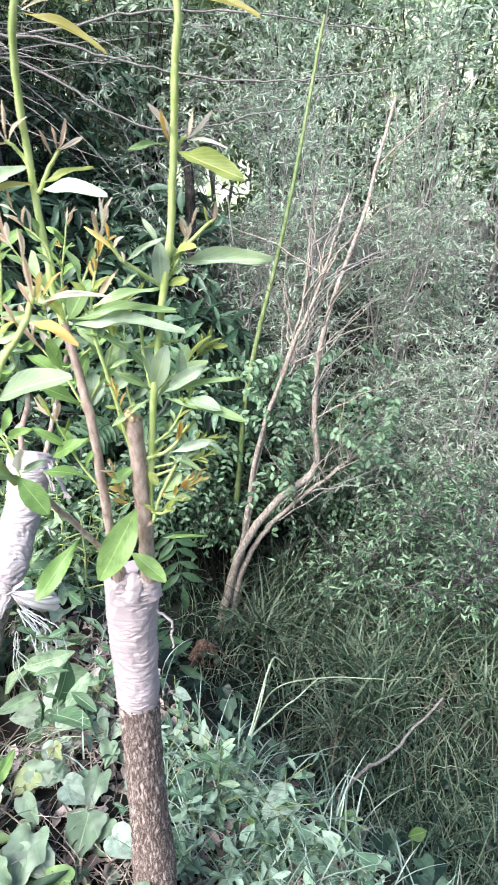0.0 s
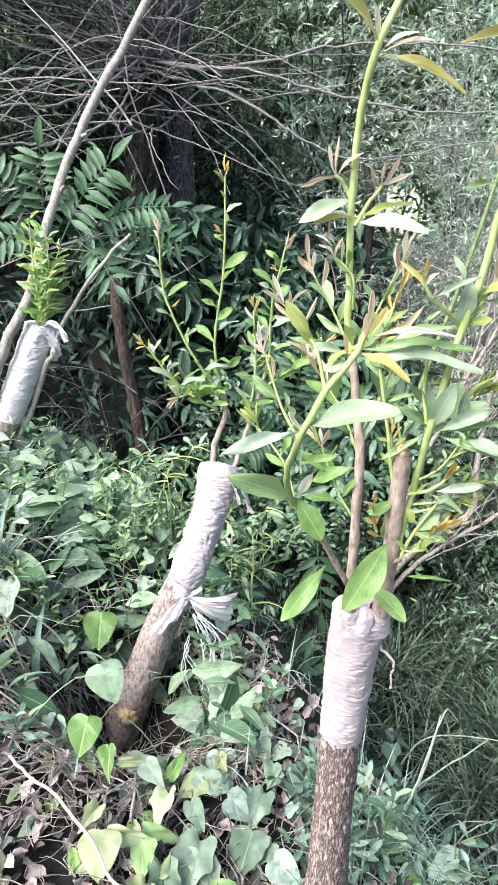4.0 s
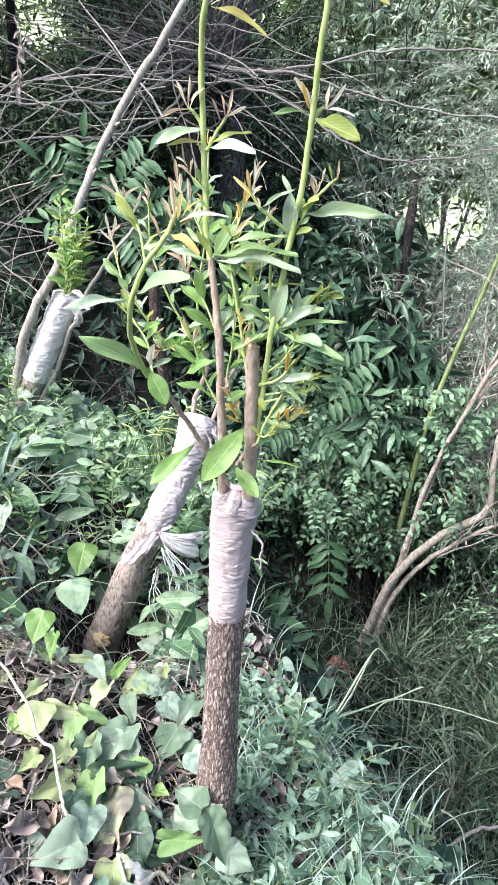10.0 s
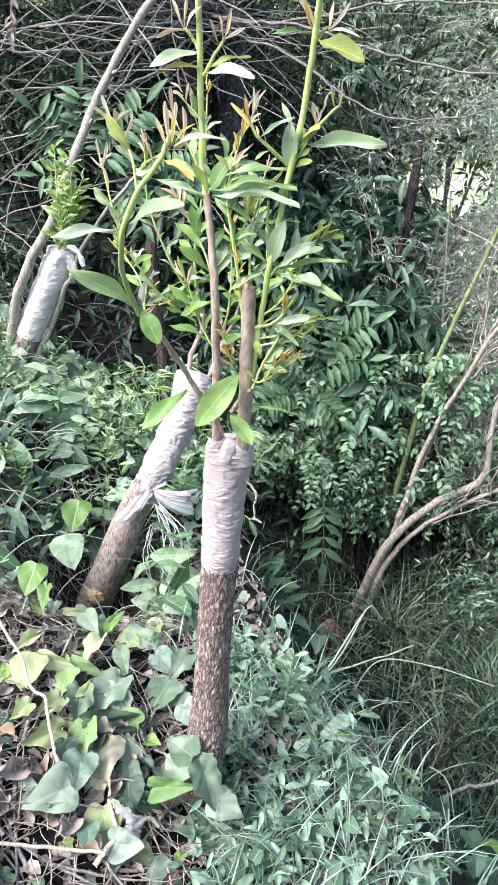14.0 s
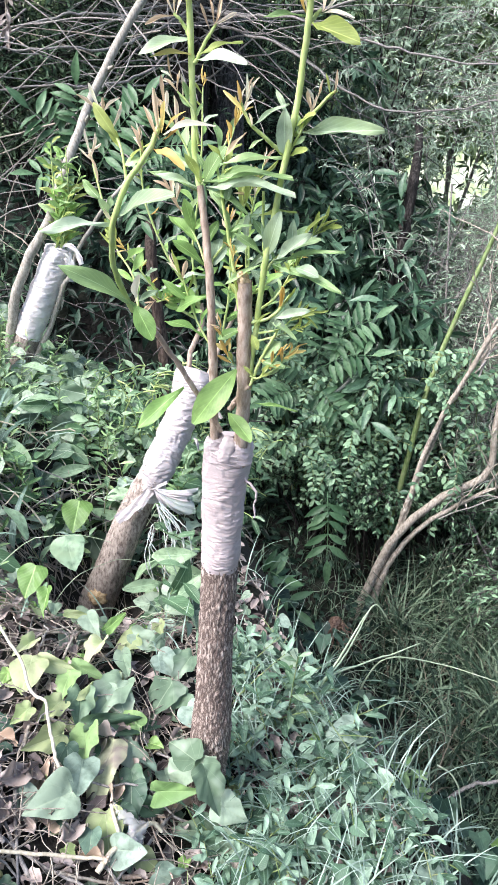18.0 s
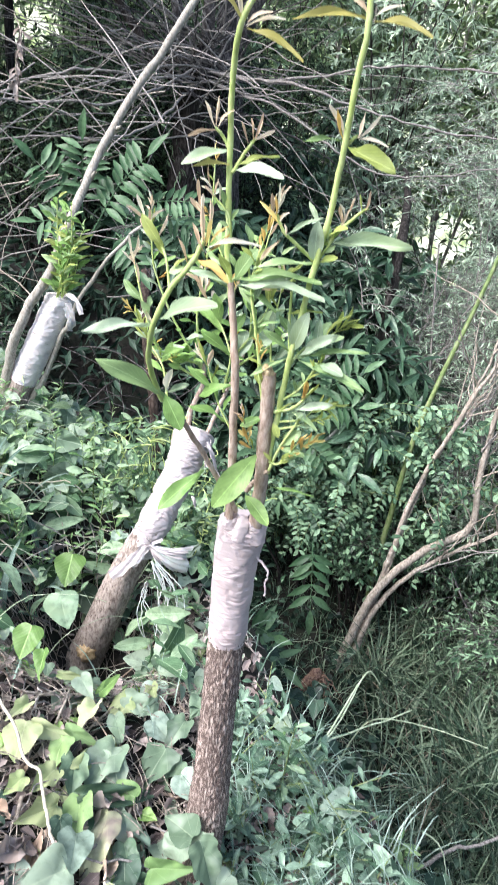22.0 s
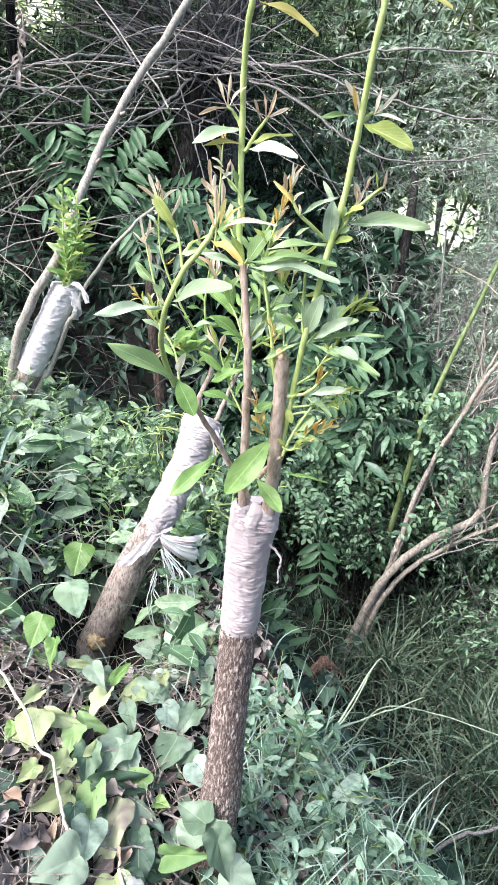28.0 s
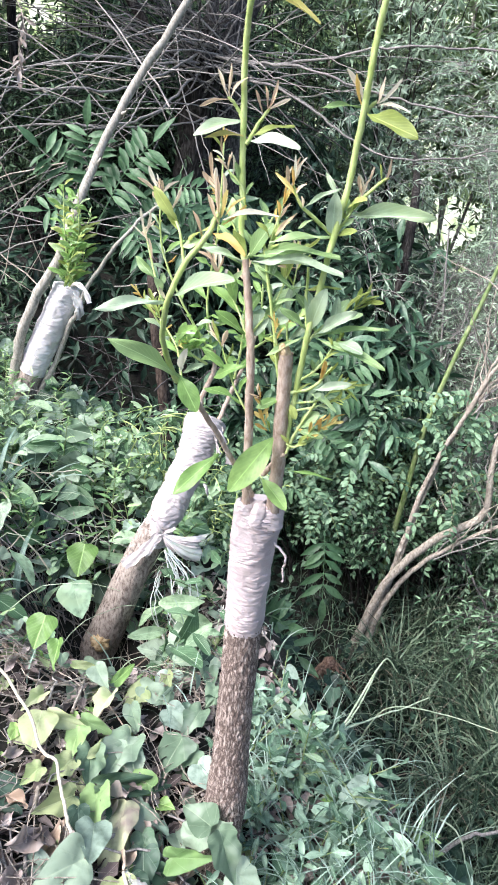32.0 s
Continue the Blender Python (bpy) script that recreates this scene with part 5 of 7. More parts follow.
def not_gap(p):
    """Leaves ragged gaps open through the foliage: cones from the camera's place, fitted to its view."""
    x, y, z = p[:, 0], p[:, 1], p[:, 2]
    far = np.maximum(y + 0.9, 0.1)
    # slopes from the camera's place; each hole is set where its view is bright
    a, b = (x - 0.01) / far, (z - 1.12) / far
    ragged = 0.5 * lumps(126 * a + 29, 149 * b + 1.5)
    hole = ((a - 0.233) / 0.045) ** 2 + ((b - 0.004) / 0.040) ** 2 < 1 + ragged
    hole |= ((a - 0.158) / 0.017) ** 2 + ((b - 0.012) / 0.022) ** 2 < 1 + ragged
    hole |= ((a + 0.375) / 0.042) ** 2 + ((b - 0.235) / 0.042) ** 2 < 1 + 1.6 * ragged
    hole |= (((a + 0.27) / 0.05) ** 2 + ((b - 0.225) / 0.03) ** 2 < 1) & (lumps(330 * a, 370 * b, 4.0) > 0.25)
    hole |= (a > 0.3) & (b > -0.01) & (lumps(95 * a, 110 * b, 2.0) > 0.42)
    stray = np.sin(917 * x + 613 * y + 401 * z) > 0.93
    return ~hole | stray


for k, (x, y, h, n) in enumerate(((1.5, 3.7, 3.0, 9), (2.3, 3.9, 3.2, 10), (1.1, 4.6, 3.4, 9), (1.9, 5.0, 3.6, 10), (3.0, 4.9, 3.6, 10), (2.6, 3.0, 2.6, 8), (1.6, 2.6, 1.5, 8), (2.1, 2.2, 1.6, 8), (1.5, 4.2, 3.0, 8), (1.05, 3.95, 3.0, 8), (1.35, 4.7, 3.6, 9), (2.9, 3.9, 3.2, 8), (3.6, 5.8, 4.0, 9), (2.2, 5.8, 4.0, 9))):
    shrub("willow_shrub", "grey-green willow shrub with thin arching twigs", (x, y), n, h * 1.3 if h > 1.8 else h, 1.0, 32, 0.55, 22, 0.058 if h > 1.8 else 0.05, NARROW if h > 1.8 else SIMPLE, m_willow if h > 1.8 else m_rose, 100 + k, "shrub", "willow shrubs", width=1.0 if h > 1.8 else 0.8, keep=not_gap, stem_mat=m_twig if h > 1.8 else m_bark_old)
for k, (x, y, h) in enumerate(((1.75, 3.25, 1.5), (2.3, 3.4, 1.8), (2.9, 3.8, 2.0), (2.45, 2.7, 1.5))):
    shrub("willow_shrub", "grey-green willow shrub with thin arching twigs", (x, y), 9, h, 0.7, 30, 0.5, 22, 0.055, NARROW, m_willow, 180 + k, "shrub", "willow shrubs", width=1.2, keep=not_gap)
shrub("willow_shrub", "grey-green small-leaved shrub among dead twigs", (-1.75, 3.15), 9, 1.9, 0.7, 22, 0.45, 16, 0.07, SIMPLE, m_rose, 128, "shrub", "willow shrubs", width=0.8, start=0.35)
for k, (x, y, h) in enumerate(((0.2, 4.3, 3.5), (0.48, 4.1, 3.4), (0.1, 5.7, 4.2), (0.0, 4.0, 3.3), (-0.3, 3.75, 2.3), (-0.66, 3.85, 1.15), (0.35, 3.75, 3.0))):
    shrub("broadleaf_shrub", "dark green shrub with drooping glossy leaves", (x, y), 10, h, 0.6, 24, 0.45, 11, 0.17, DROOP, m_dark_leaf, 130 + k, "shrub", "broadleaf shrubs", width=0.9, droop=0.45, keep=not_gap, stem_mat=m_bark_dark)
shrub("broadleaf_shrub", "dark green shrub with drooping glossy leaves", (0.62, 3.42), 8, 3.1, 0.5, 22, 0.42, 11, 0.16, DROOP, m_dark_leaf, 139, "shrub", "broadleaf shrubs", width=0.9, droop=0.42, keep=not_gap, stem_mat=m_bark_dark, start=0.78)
for k, (x, y, h) in enumerate(((-1.0, 4.4, 1.9), (-1.8, 3.9, 1.7), (-1.5, 5.0, 3.0), (-2.5, 4.8, 3.2), (-0.3, 5.2, 3.8), (-2.3, 3.0, 2.2), (-0.8, 5.6, 3.6), (-0.25, 4.4, 2.2), (-1.2, 5.9, 4.2), (-0.2, 6.2, 4.8), (-1.9, 5.6, 4.0), (-1.35, 4.1, 1.8))):
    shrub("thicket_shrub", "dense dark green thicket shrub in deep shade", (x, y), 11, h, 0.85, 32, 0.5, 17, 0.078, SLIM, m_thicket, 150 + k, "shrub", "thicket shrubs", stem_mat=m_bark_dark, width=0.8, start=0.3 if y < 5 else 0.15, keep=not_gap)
# leaf material picked by x puts each side's light into the colour
for k, (x, y, h) in enumerate(((-0.6, 6.6, 4.2), (0.9, 6.9, 4.2), (2.4, 6.4, 4.4), (3.8, 6.0, 4.4), (-2.2, 6.3, 4.2), (-3.6, 5.2, 4.2), (4.4, 4.2, 4.0))):
    shrub("wood_edge_tree", "leafy tree at the wood's edge, light or shade in its leaf tone", (x, y), 17, h * 1.45, 1.2, 36, 0.6, 18, 0.12, FAR, m_far_leaf if x < -2 else m_thicket if x < 0.5 else m_willow, 440 + k, "tree", "wood edge trees", width=0.9, r0=0.018, keep=not_gap, start=0.03, stem_mat=m_bark_dark)
# unseen crowns added above the view to keep light off the hollow
for k, (base, top, reach, low) in enumerate((((-3.9, 3.6), (-2.9, 3.4, 3.4), 1.1, 2.3), ((-2.6, 4.2), (-1.7, 3.9, 3.8), 1.3, 2.95))):
    base = np.array((*base, float(ground_z(*base)) - 0.05))
    t = thing("shade_caster", base, "unseen leaning tree added out of view to shade the hollow", "tree", "canopy trees")
    q = np.random.default_rng(470 + k)
    top = np.array(top)
    trunk = wobble(smooth_path([base, base * 0.55 + top * 0.45 + (0, 0, 0.6), top], 24), 0.01, k)
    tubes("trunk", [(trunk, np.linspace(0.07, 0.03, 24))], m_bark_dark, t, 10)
    limbs, lp, ld = [], [], []
    for j in range(60):
        i = int(q.integers(18, 23))
        az = q.uniform(0, 2 * math.pi)
        w = np.linspace(0, 1, 8)[:, None]
        p = trunk[i] + np.array((math.cos(az), math.sin(az), q.uniform(-0.15, 0.4))) * reach * q.uniform(0.3, 1.0) * w
        p[:, 2] = np.maximum(p[:, 2], low)
        limbs.append((wobble(p, 0.02, j), np.linspace(0.016, 0.004, 8)))
        for _ in range(80):
            lp.append(p[int(q.integers(2, 8))] + q.normal(0, 0.17, 3))
            ld.append(q.normal(0, 1, 3) + (0, 0, -0.4))
    tubes("limb", limbs, m_bark_dark, t, 5, kind="stuff")
    lp = np.array(lp)
    lp[:, 2] = np.maximum(lp[:, 2], low)
    sz = q.uniform(0.11, 0.2, len(lp))
    scatter("foliage", FAR, lp, orient(ld, (0, 0, 1), 0.5), np.stack([sz * 1.4, sz, sz], -1), m_dark_leaf, t)
for k, (x, y, h) in enumerate(((-3.5, 8.0, 5.5), (-1.6, 8.6, 5.2), (0.3, 8.2, 5.0), (2.0, 8.0, 5.0), (3.9, 8.5, 5.5), (5.6, 7.0, 5.0), (-5.2, 6.2, 5.0), (-0.6, 9.4, 5.4), (1.2, 9.6, 5.4), (-2.6, 9.6, 5.4), (3.0, 9.8, 5.4))):
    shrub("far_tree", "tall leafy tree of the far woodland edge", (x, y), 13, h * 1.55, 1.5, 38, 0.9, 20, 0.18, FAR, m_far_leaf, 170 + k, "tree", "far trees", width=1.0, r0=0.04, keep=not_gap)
for k, (x, y, h) in enumerate(((0.3, 3.3, 1.25), (0.75, 3.45, 1.45), (0.15, 3.7, 1.2), (1.1, 3.2, 1.25), (0.75, 3.05, 1.2), (1.35, 3.5, 1.4), (0.95, 3.7, 1.5), (1.7, 3.1, 1.1))):
    shrub("rose_shrub", "green shrub with small oval leaflets over the ditch", (x, y), 10, h * 1.08, 0.55, 22, 0.34, 18, 0.046, OVAL, m_rose, 190 + k, "shrub", "small-leaved shrubs", width=0.95, droop=0.42, start=0.55, stem_mat=m_bark_dark)
# unseen trees added behind and beside the camera to cut low skylight
for k, (x, y, h) in enumerate(((-8.0, 0.5, 4.2), (-7.0, -6.5, 2.6), (-2.5, -9.0, 2.6), (2.5, -8.5, 3.0), (6.2, -3.0, 4.6), (6.4, 1.2, 5.2))):
    shrub("sky_blocker", "unseen leafy tree added outside the view to block low sky", (x, y), 12, h * 1.35, 1.7, 24, 1.0, 11, 0.38, FAR, m_far_leaf, 830 + k, "tree", "bank trees", width=1.1, r0=0.05, start=0.05, stem_mat=m_bark_dark)


def sprays(name, label, foot, n, x, y, z, length, pairs, size, mat, seed):
    """A shrub's arching sprays: stalks with paired oval leaflets, all from one foot."""
    q = np.random.default_rng(seed)
    base = np.array((*foot, float(ground_z(*foot)) - 0.03))
    t = thing(name, base, label, "shrub", "small-leaved shrubs")
    paths, lp, ld = [], [], []
    for k in range(n):
        a = np.array((q.uniform(*x), q.uniform(*y), q.uniform(*z)))
        az = q.uniform(-2.9, -0.2) if k % 4 else q.uniform(0, 6.28)
        L = length * q.uniform(0.6, 1.3)
        way = np.array((math.cos(az), 0.6 * math.sin(az), q.uniform(0.05, 0.6)))
        w = np.linspace(0, 1, 14)[:, None]
        p = wobble(a + way * L * w + np.array((0, 0, -0.75)) * L * w ** 2, 0.003, seed * 50 + k)
        root = smooth_path([base + q.normal(0, 0.05, 3) * (1, 1, 0), (base + a) / 2 + (q.normal(0, 0.1), 0.1, 0.25), a], 12)
        paths += [(root, np.linspace(0.004, 0.002, 12)), (p, np.linspace(0.002, 0.001, 14))]
        for j in range(2, 14):
            if j % 2 and pairs < 7:
                continue
            d = unit(p[min(j + 1, 13)] - p[j - 1])
            side = unit(np.cross(d, (0.0, -0.6, 0.8)))
            for sgn in (-1, 1):
                lp.append(p[j])
                ld.append(unit(side * sgn + 0.5 * d + q.normal(0, 0.18, 3) + (0, 0, -0.15)))
    tubes("branch", paths, m_cane, t, 4, kind="stuff")
    sz = size * q.uniform(0.7, 1.2, len(lp))
    scatter("foliage", OVAL, np.array(lp), orient(ld, (0, -0.55, 0.8), 0.22), np.stack([sz, sz, sz], -1), mat, t)


for k, (foot, n, x, y, z) in enumerate((((0.5, 3.4), 34, (-0.1, 0.75), (2.75, 3.3), (-0.62, -0.1)), ((1.0, 3.5), 26, (0.5, 1.25), (2.8, 3.3), (-0.45, 0.15)), ((0.2, 3.6), 18, (-0.15, 0.5), (2.9, 3.4), (-0.3, 0.2)), ((1.6, 3.2), 22, (1.1, 1.9), (2.6, 3.1), (-0.5, 0.2)))):
    sprays("rose_shrub", "green shrub with sprays of small oval leaflets over the ditch", foot, n, x, y, z, 0.42, 7, 0.05, m_rose, 950 + k)
for k, (x, y, h) in enumerate(((-0.42, 1.2, 0.5), (-0.22, 1.35, 0.55), (-0.12, 1.1, 0.4))):
    shrub("bank_herb", "bright green leafy herb growing on the bank", (x, y), 6, h, 0.2, 8, 0.13, 8, 0.05, LANCE, m_herb, 210 + k, "plant", "bank herbs", stem_mat=m_stem_green, r0=0.004)


# dark old trunks with a burst of dead twigs
def old_tree():
    t = thing("old_tree", (-0.6, 4.4, -1.0), "old dark-barked tree with a burst of dead grey twigs", "tree")
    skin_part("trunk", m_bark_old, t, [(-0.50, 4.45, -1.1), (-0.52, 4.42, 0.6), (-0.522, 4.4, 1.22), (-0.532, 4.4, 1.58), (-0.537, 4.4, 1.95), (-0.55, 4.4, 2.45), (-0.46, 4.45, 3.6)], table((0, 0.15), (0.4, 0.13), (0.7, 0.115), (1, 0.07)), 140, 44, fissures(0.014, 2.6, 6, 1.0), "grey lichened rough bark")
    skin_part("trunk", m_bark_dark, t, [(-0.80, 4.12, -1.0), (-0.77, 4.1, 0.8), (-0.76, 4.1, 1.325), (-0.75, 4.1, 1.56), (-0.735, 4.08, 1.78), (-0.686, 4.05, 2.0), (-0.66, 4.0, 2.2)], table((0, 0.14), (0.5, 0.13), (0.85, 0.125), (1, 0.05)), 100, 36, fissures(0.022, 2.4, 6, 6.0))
    r = np.random.default_rng(5)
    hub = np.array((-0.68, 3.95, 2.02))
    for k in range(150):
        d = unit(np.array((r.normal(-0.25, 1), r.normal(-0.35, 0.4), r.normal(0.28, 0.45))))
        L = r.uniform(0.45, 1.9) * (0.7 if d[2] > 0.6 else 1.0)
        w = np.linspace(0, 1, 16)[:, None]
        side = r.normal(0, 0.16, 3)
        p = hub + (r.normal(0, 0.12), r.normal(0, 0.08), r.normal(0.0, 0.16)) + d * L * w + (side + (0, 0, -0.12)) * L * w ** 2
        tubes("twig", [(wobble(p, 0.005 * L, k), np.linspace(r.uniform(0.004, 0.0075), 0.0016, 16))], m_bark_old if k % 4 == 0 else m_twig, t, 5)
    for k, (pts, r0) in enumerate((([(-0.70, 4.0, 1.82), (-0.75, 3.95, 1.90), (-0.993, 3.9, 2.104), (-1.185, 3.88, 2.34), (-1.5, 3.8, 2.7)], 0.042), ([(-0.69, 4.0, 1.95), (-0.64, 3.92, 2.2), (-0.62, 3.85, 2.6), (-0.6, 3.8, 3.1)], 0.05),
                                   ([(-0.70, 4.0, 1.95), (-0.80, 3.95, 2.15), (-0.86, 3.9, 2.5), (-0.95, 3.85, 3.0)], 0.045), ([(-0.53, 4.35, 2.05), (-0.35, 4.25, 2.5), (0.0, 4.2, 3.0)], 0.04))):
        tubes("limb", [(wobble(smooth_path(pts, 24), 0.006, 50 + k), np.linspace(r0, r0 * 0.6, 24))], m_bark_dark if k < 1 else m_bark_old, t, 10)
    # a hanging strand of withered leaves
    strand = smooth_path([(-1.45, 2.75, 1.98), (-1.40, 2.7, 1.88), (-1.42, 2.68, 1.74), (-1.40, 2.66, 1.62)], 30)
    tubes("withered_strand", [(strand, np.linspace(0.003, 0.0015, 30))], m_tan, t, 5)
    for k in range(26):
        i = 3 + k
        way = unit(np.array((r.normal(0, 0.7), r.normal(-0.2, 0.4), -0.8)))
        leaf(t, strand[min(i, 29)], strand[min(i, 29)] + way * r.uniform(0.04, 0.075), 0.02, LANCE, m_dead_one, "withered_leaf", r.uniform(-60, 60))
    return t


old_tree()


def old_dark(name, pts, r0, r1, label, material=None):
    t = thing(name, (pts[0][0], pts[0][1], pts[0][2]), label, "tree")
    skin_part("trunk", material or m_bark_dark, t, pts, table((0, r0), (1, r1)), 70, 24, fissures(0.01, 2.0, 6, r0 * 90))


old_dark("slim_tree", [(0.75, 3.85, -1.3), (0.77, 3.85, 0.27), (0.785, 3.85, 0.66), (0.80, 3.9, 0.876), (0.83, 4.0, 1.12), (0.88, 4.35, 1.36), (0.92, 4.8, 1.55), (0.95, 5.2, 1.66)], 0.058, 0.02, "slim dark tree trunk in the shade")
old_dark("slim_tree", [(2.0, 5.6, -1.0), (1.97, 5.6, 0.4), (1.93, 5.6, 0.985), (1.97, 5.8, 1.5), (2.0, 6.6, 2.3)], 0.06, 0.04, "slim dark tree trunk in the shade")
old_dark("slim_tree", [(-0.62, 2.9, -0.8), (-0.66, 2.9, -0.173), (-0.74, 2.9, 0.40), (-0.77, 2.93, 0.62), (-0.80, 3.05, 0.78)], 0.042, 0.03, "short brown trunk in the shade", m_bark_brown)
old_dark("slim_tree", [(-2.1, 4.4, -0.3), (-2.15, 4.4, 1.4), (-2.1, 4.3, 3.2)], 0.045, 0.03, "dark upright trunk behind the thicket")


# the ditch bush with bare tan stems
def ditch_bush():
    t = thing("ditch_bush", (0.7, 2.6, -1.5), "bush of bare tan stems leaning out of the ditch", "shrub")
    main = [[(0.60, 2.65, -1.65), (0.637, 2.65, -1.526), (0.701, 2.65, -1.24), (0.815, 2.65, -0.895), (1.03, 2.65, -0.643), (1.245, 2.65, -0.485), (1.272, 2.65, -0.33), (1.255, 2.65, -0.17), (1.275, 2.65, 0.158), (1.34, 2.65, 0.5), (1.6, 2.8, 1.0), (1.85, 3.0, 1.6)],
            [(0.70, 2.65, -1.6), (0.727, 2.65, -1.513), (0.78, 2.65, -1.259), (0.832, 2.65, -1.103), (0.989, 2.65, -0.852), (1.179, 2.65, -0.69), (1.395, 2.65, -0.528), (1.65, 2.7, -0.4)],
            [(0.74, 2.7, -1.5), (0.852, 2.7, -0.87), (0.878, 2.7, -0.726), (0.985, 2.7, -0.232), (1.097, 2.7, 0.03), (1.216, 2.7, 0.374), (1.33, 2.72, 0.66), (1.5, 2.8, 1.1)],
            [(0.74, 2.66, -1.4), (0.87, 2.73, -0.70), (1.01, 2.74, -0.2), (1.12, 2.76, 0.12), (1.24, 2.78, 0.5), (1.30, 2.85, 0.95)]]
    for k, (pts, r) in enumerate(zip(main, (0.031, 0.025, 0.020, 0.015))):
        tubes("stem", [(wobble(smooth_path(pts, 50), 0.004, k), np.linspace(r, r * 0.3, 50))], m_tan, t, 12)
    r = np.random.default_rng(9)
    for k in range(60):
        pts = main[k % 4]
        p = smooth_path(pts, 40)
        i = int(r.integers(23, 38))
        d = unit(np.array((r.normal(0.2, 0.45), r.normal(-0.1, 0.4), r.uniform(0.5, 1.2))))
        L = r.uniform(0.3, 0.9)
        w = np.linspace(0, 1, 9)[:, None]
        q = p[i] + d * L * w + np.array((0.1, 0, -0.2)) * L * w ** 2
        tubes("twig", [(wobble(q, 0.01, 90 + k), np.linspace(0.0055, 0.0016, 9))], m_tan if k % 3 else m_twig, t, 6)


ditch_bush()
tubes("green_cane", [(smooth_path([(0.85, 2.9, -1.6), (0.82, 2.9, -1.332), (0.813, 2.9, -1.022), (0.854, 2.88, -0.549), (0.905, 2.86, -0.033), (1.005, 2.87, 0.398), (1.12, 2.9, 0.777), (1.25, 2.95, 1.256), (1.45, 3.1, 2.0)], 50), np.linspace(0.022, 0.009, 50))], m_cane, None, 12,
      label="smooth green cane rising from the ditch", category="plant")


# pinnate fronds
def frond(parent, base, tip, pairs, leaflet, mat, sag=0.15, seed=0):
    """A leaf stalk with paired leaflets."""
    r = np.random.default_rng(seed)
    b, e = np.array(base, float), np.array(tip, float)
    L = np.linalg.norm(e - b)
    p = smooth_path([b, (b + e) / 2 + (0, 0, sag * L * 0.5), e], 30)
    f = tubes("frond", [(p, np.linspace(0.0035, 0.0015, 30))], mat, parent, 5)
    d = unit(e - b)
    side = unit(np.cross(d, (0.0, -0.8, 0.6)))
    for k in range(pairs):
        i = int(7 + 22 * k / pairs)
        for sgn in (-1, 1):
            way = unit(d * 0.45 + side * sgn + r.normal(0, 0.08, 3) - (0, 0, 0.15))
            ll = leaflet * r.uniform(0.8, 1.1)
            leaf(f, p[i], p[i] + way * ll, ll * 0.27, LEAFLET, m_frond_one, "leaflet", r.uniform(-15, 15), (0, -0.8, 0.6))
    leaf(f, p[-1], p[-1] + d * leaflet, leaflet * 0.3, LEAFLET, m_frond_one, "leaflet", 0, (0, -0.8, 0.6))


def frond_plant(name, at, specs, leaflet, seed, label):
    t = thing(name, at, label, "plant", "pinnate plants")
    for k, (base, tip, pairs, *own) in enumerate(specs):
        frond(t, base, tip, pairs, own[0] if own else leaflet, m_frond, 0.2, seed + k)


frond_plant("pinnate_sapling", (-0.8, 2.75, 0.2), [((-0.95, 2.45, 1.0), (-0.68, 2.38, 1.36), 9, 0.15), ((-1.02, 2.5, 1.05), (-0.98, 2.35, 1.40), 7, 0.14), ((-0.85, 2.5, 1.05), (-0.42, 2.35, 1.18), 10, 0.10), ((-0.85, 2.5, 1.0), (-0.68, 2.32, 0.84), 6, 0.12), ((-0.72, 2.55, 1.1), (-0.38, 2.5, 1.0), 8, 0.11), ((-1.0, 2.5, 1.05), (-1.22, 2.38, 1.30), 7, 0.13), ((-1.0, 2.5, 1.0), (-1.2, 2.35, 1.02), 6, 0.12)], 0.12, 300, "sapling with long paired green leaflets")
frond_plant("pinnate_sapling", (0.3, 3.3, -1.2), [((0.25, 3.1, -0.05), (0.56, 2.9, 0.12), 6), ((0.25, 3.1, 0.0), (0.28, 2.9, 0.38), 6), ((0.28, 3.1, 0.05), (0.56, 2.95, 0.33), 6), ((0.2, 3.1, -0.1), (-0.06, 2.9, 0.12), 6), ((0.2, 3.1, -0.2), (0.42, 2.85, -0.25), 6), ((0.15, 3.1, -0.2), (-0.05, 2.85, -0.2), 6), ((0.2, 3.1, 0.1), (0.02, 2.95, 0.4), 6)], 0.15, 320, "sapling with long paired blue-green leaflets")
frond_plant("pinnate_seedling", (0.40, 2.9, -1.5), [((0.355, 2.5, -0.60), (0.385, 2.38, -0.98), 5, 0.16)], 0.17, 340, "small seedling with paired blue-green leaflets")
frond_plant("pinnate_seedling", (0.12, 1.3, -0.7), [((0.02, 1.15, -0.30), (0.17, 1.0, -0.34), 4), ((0.02, 1.15, -0.30), (0.06, 1.0, -0.45), 4), ((0.02, 1.15, -0.3), (0.12, 1.0, -0.22), 3)], 0.10, 350, "small seedling with paired green leaflets")


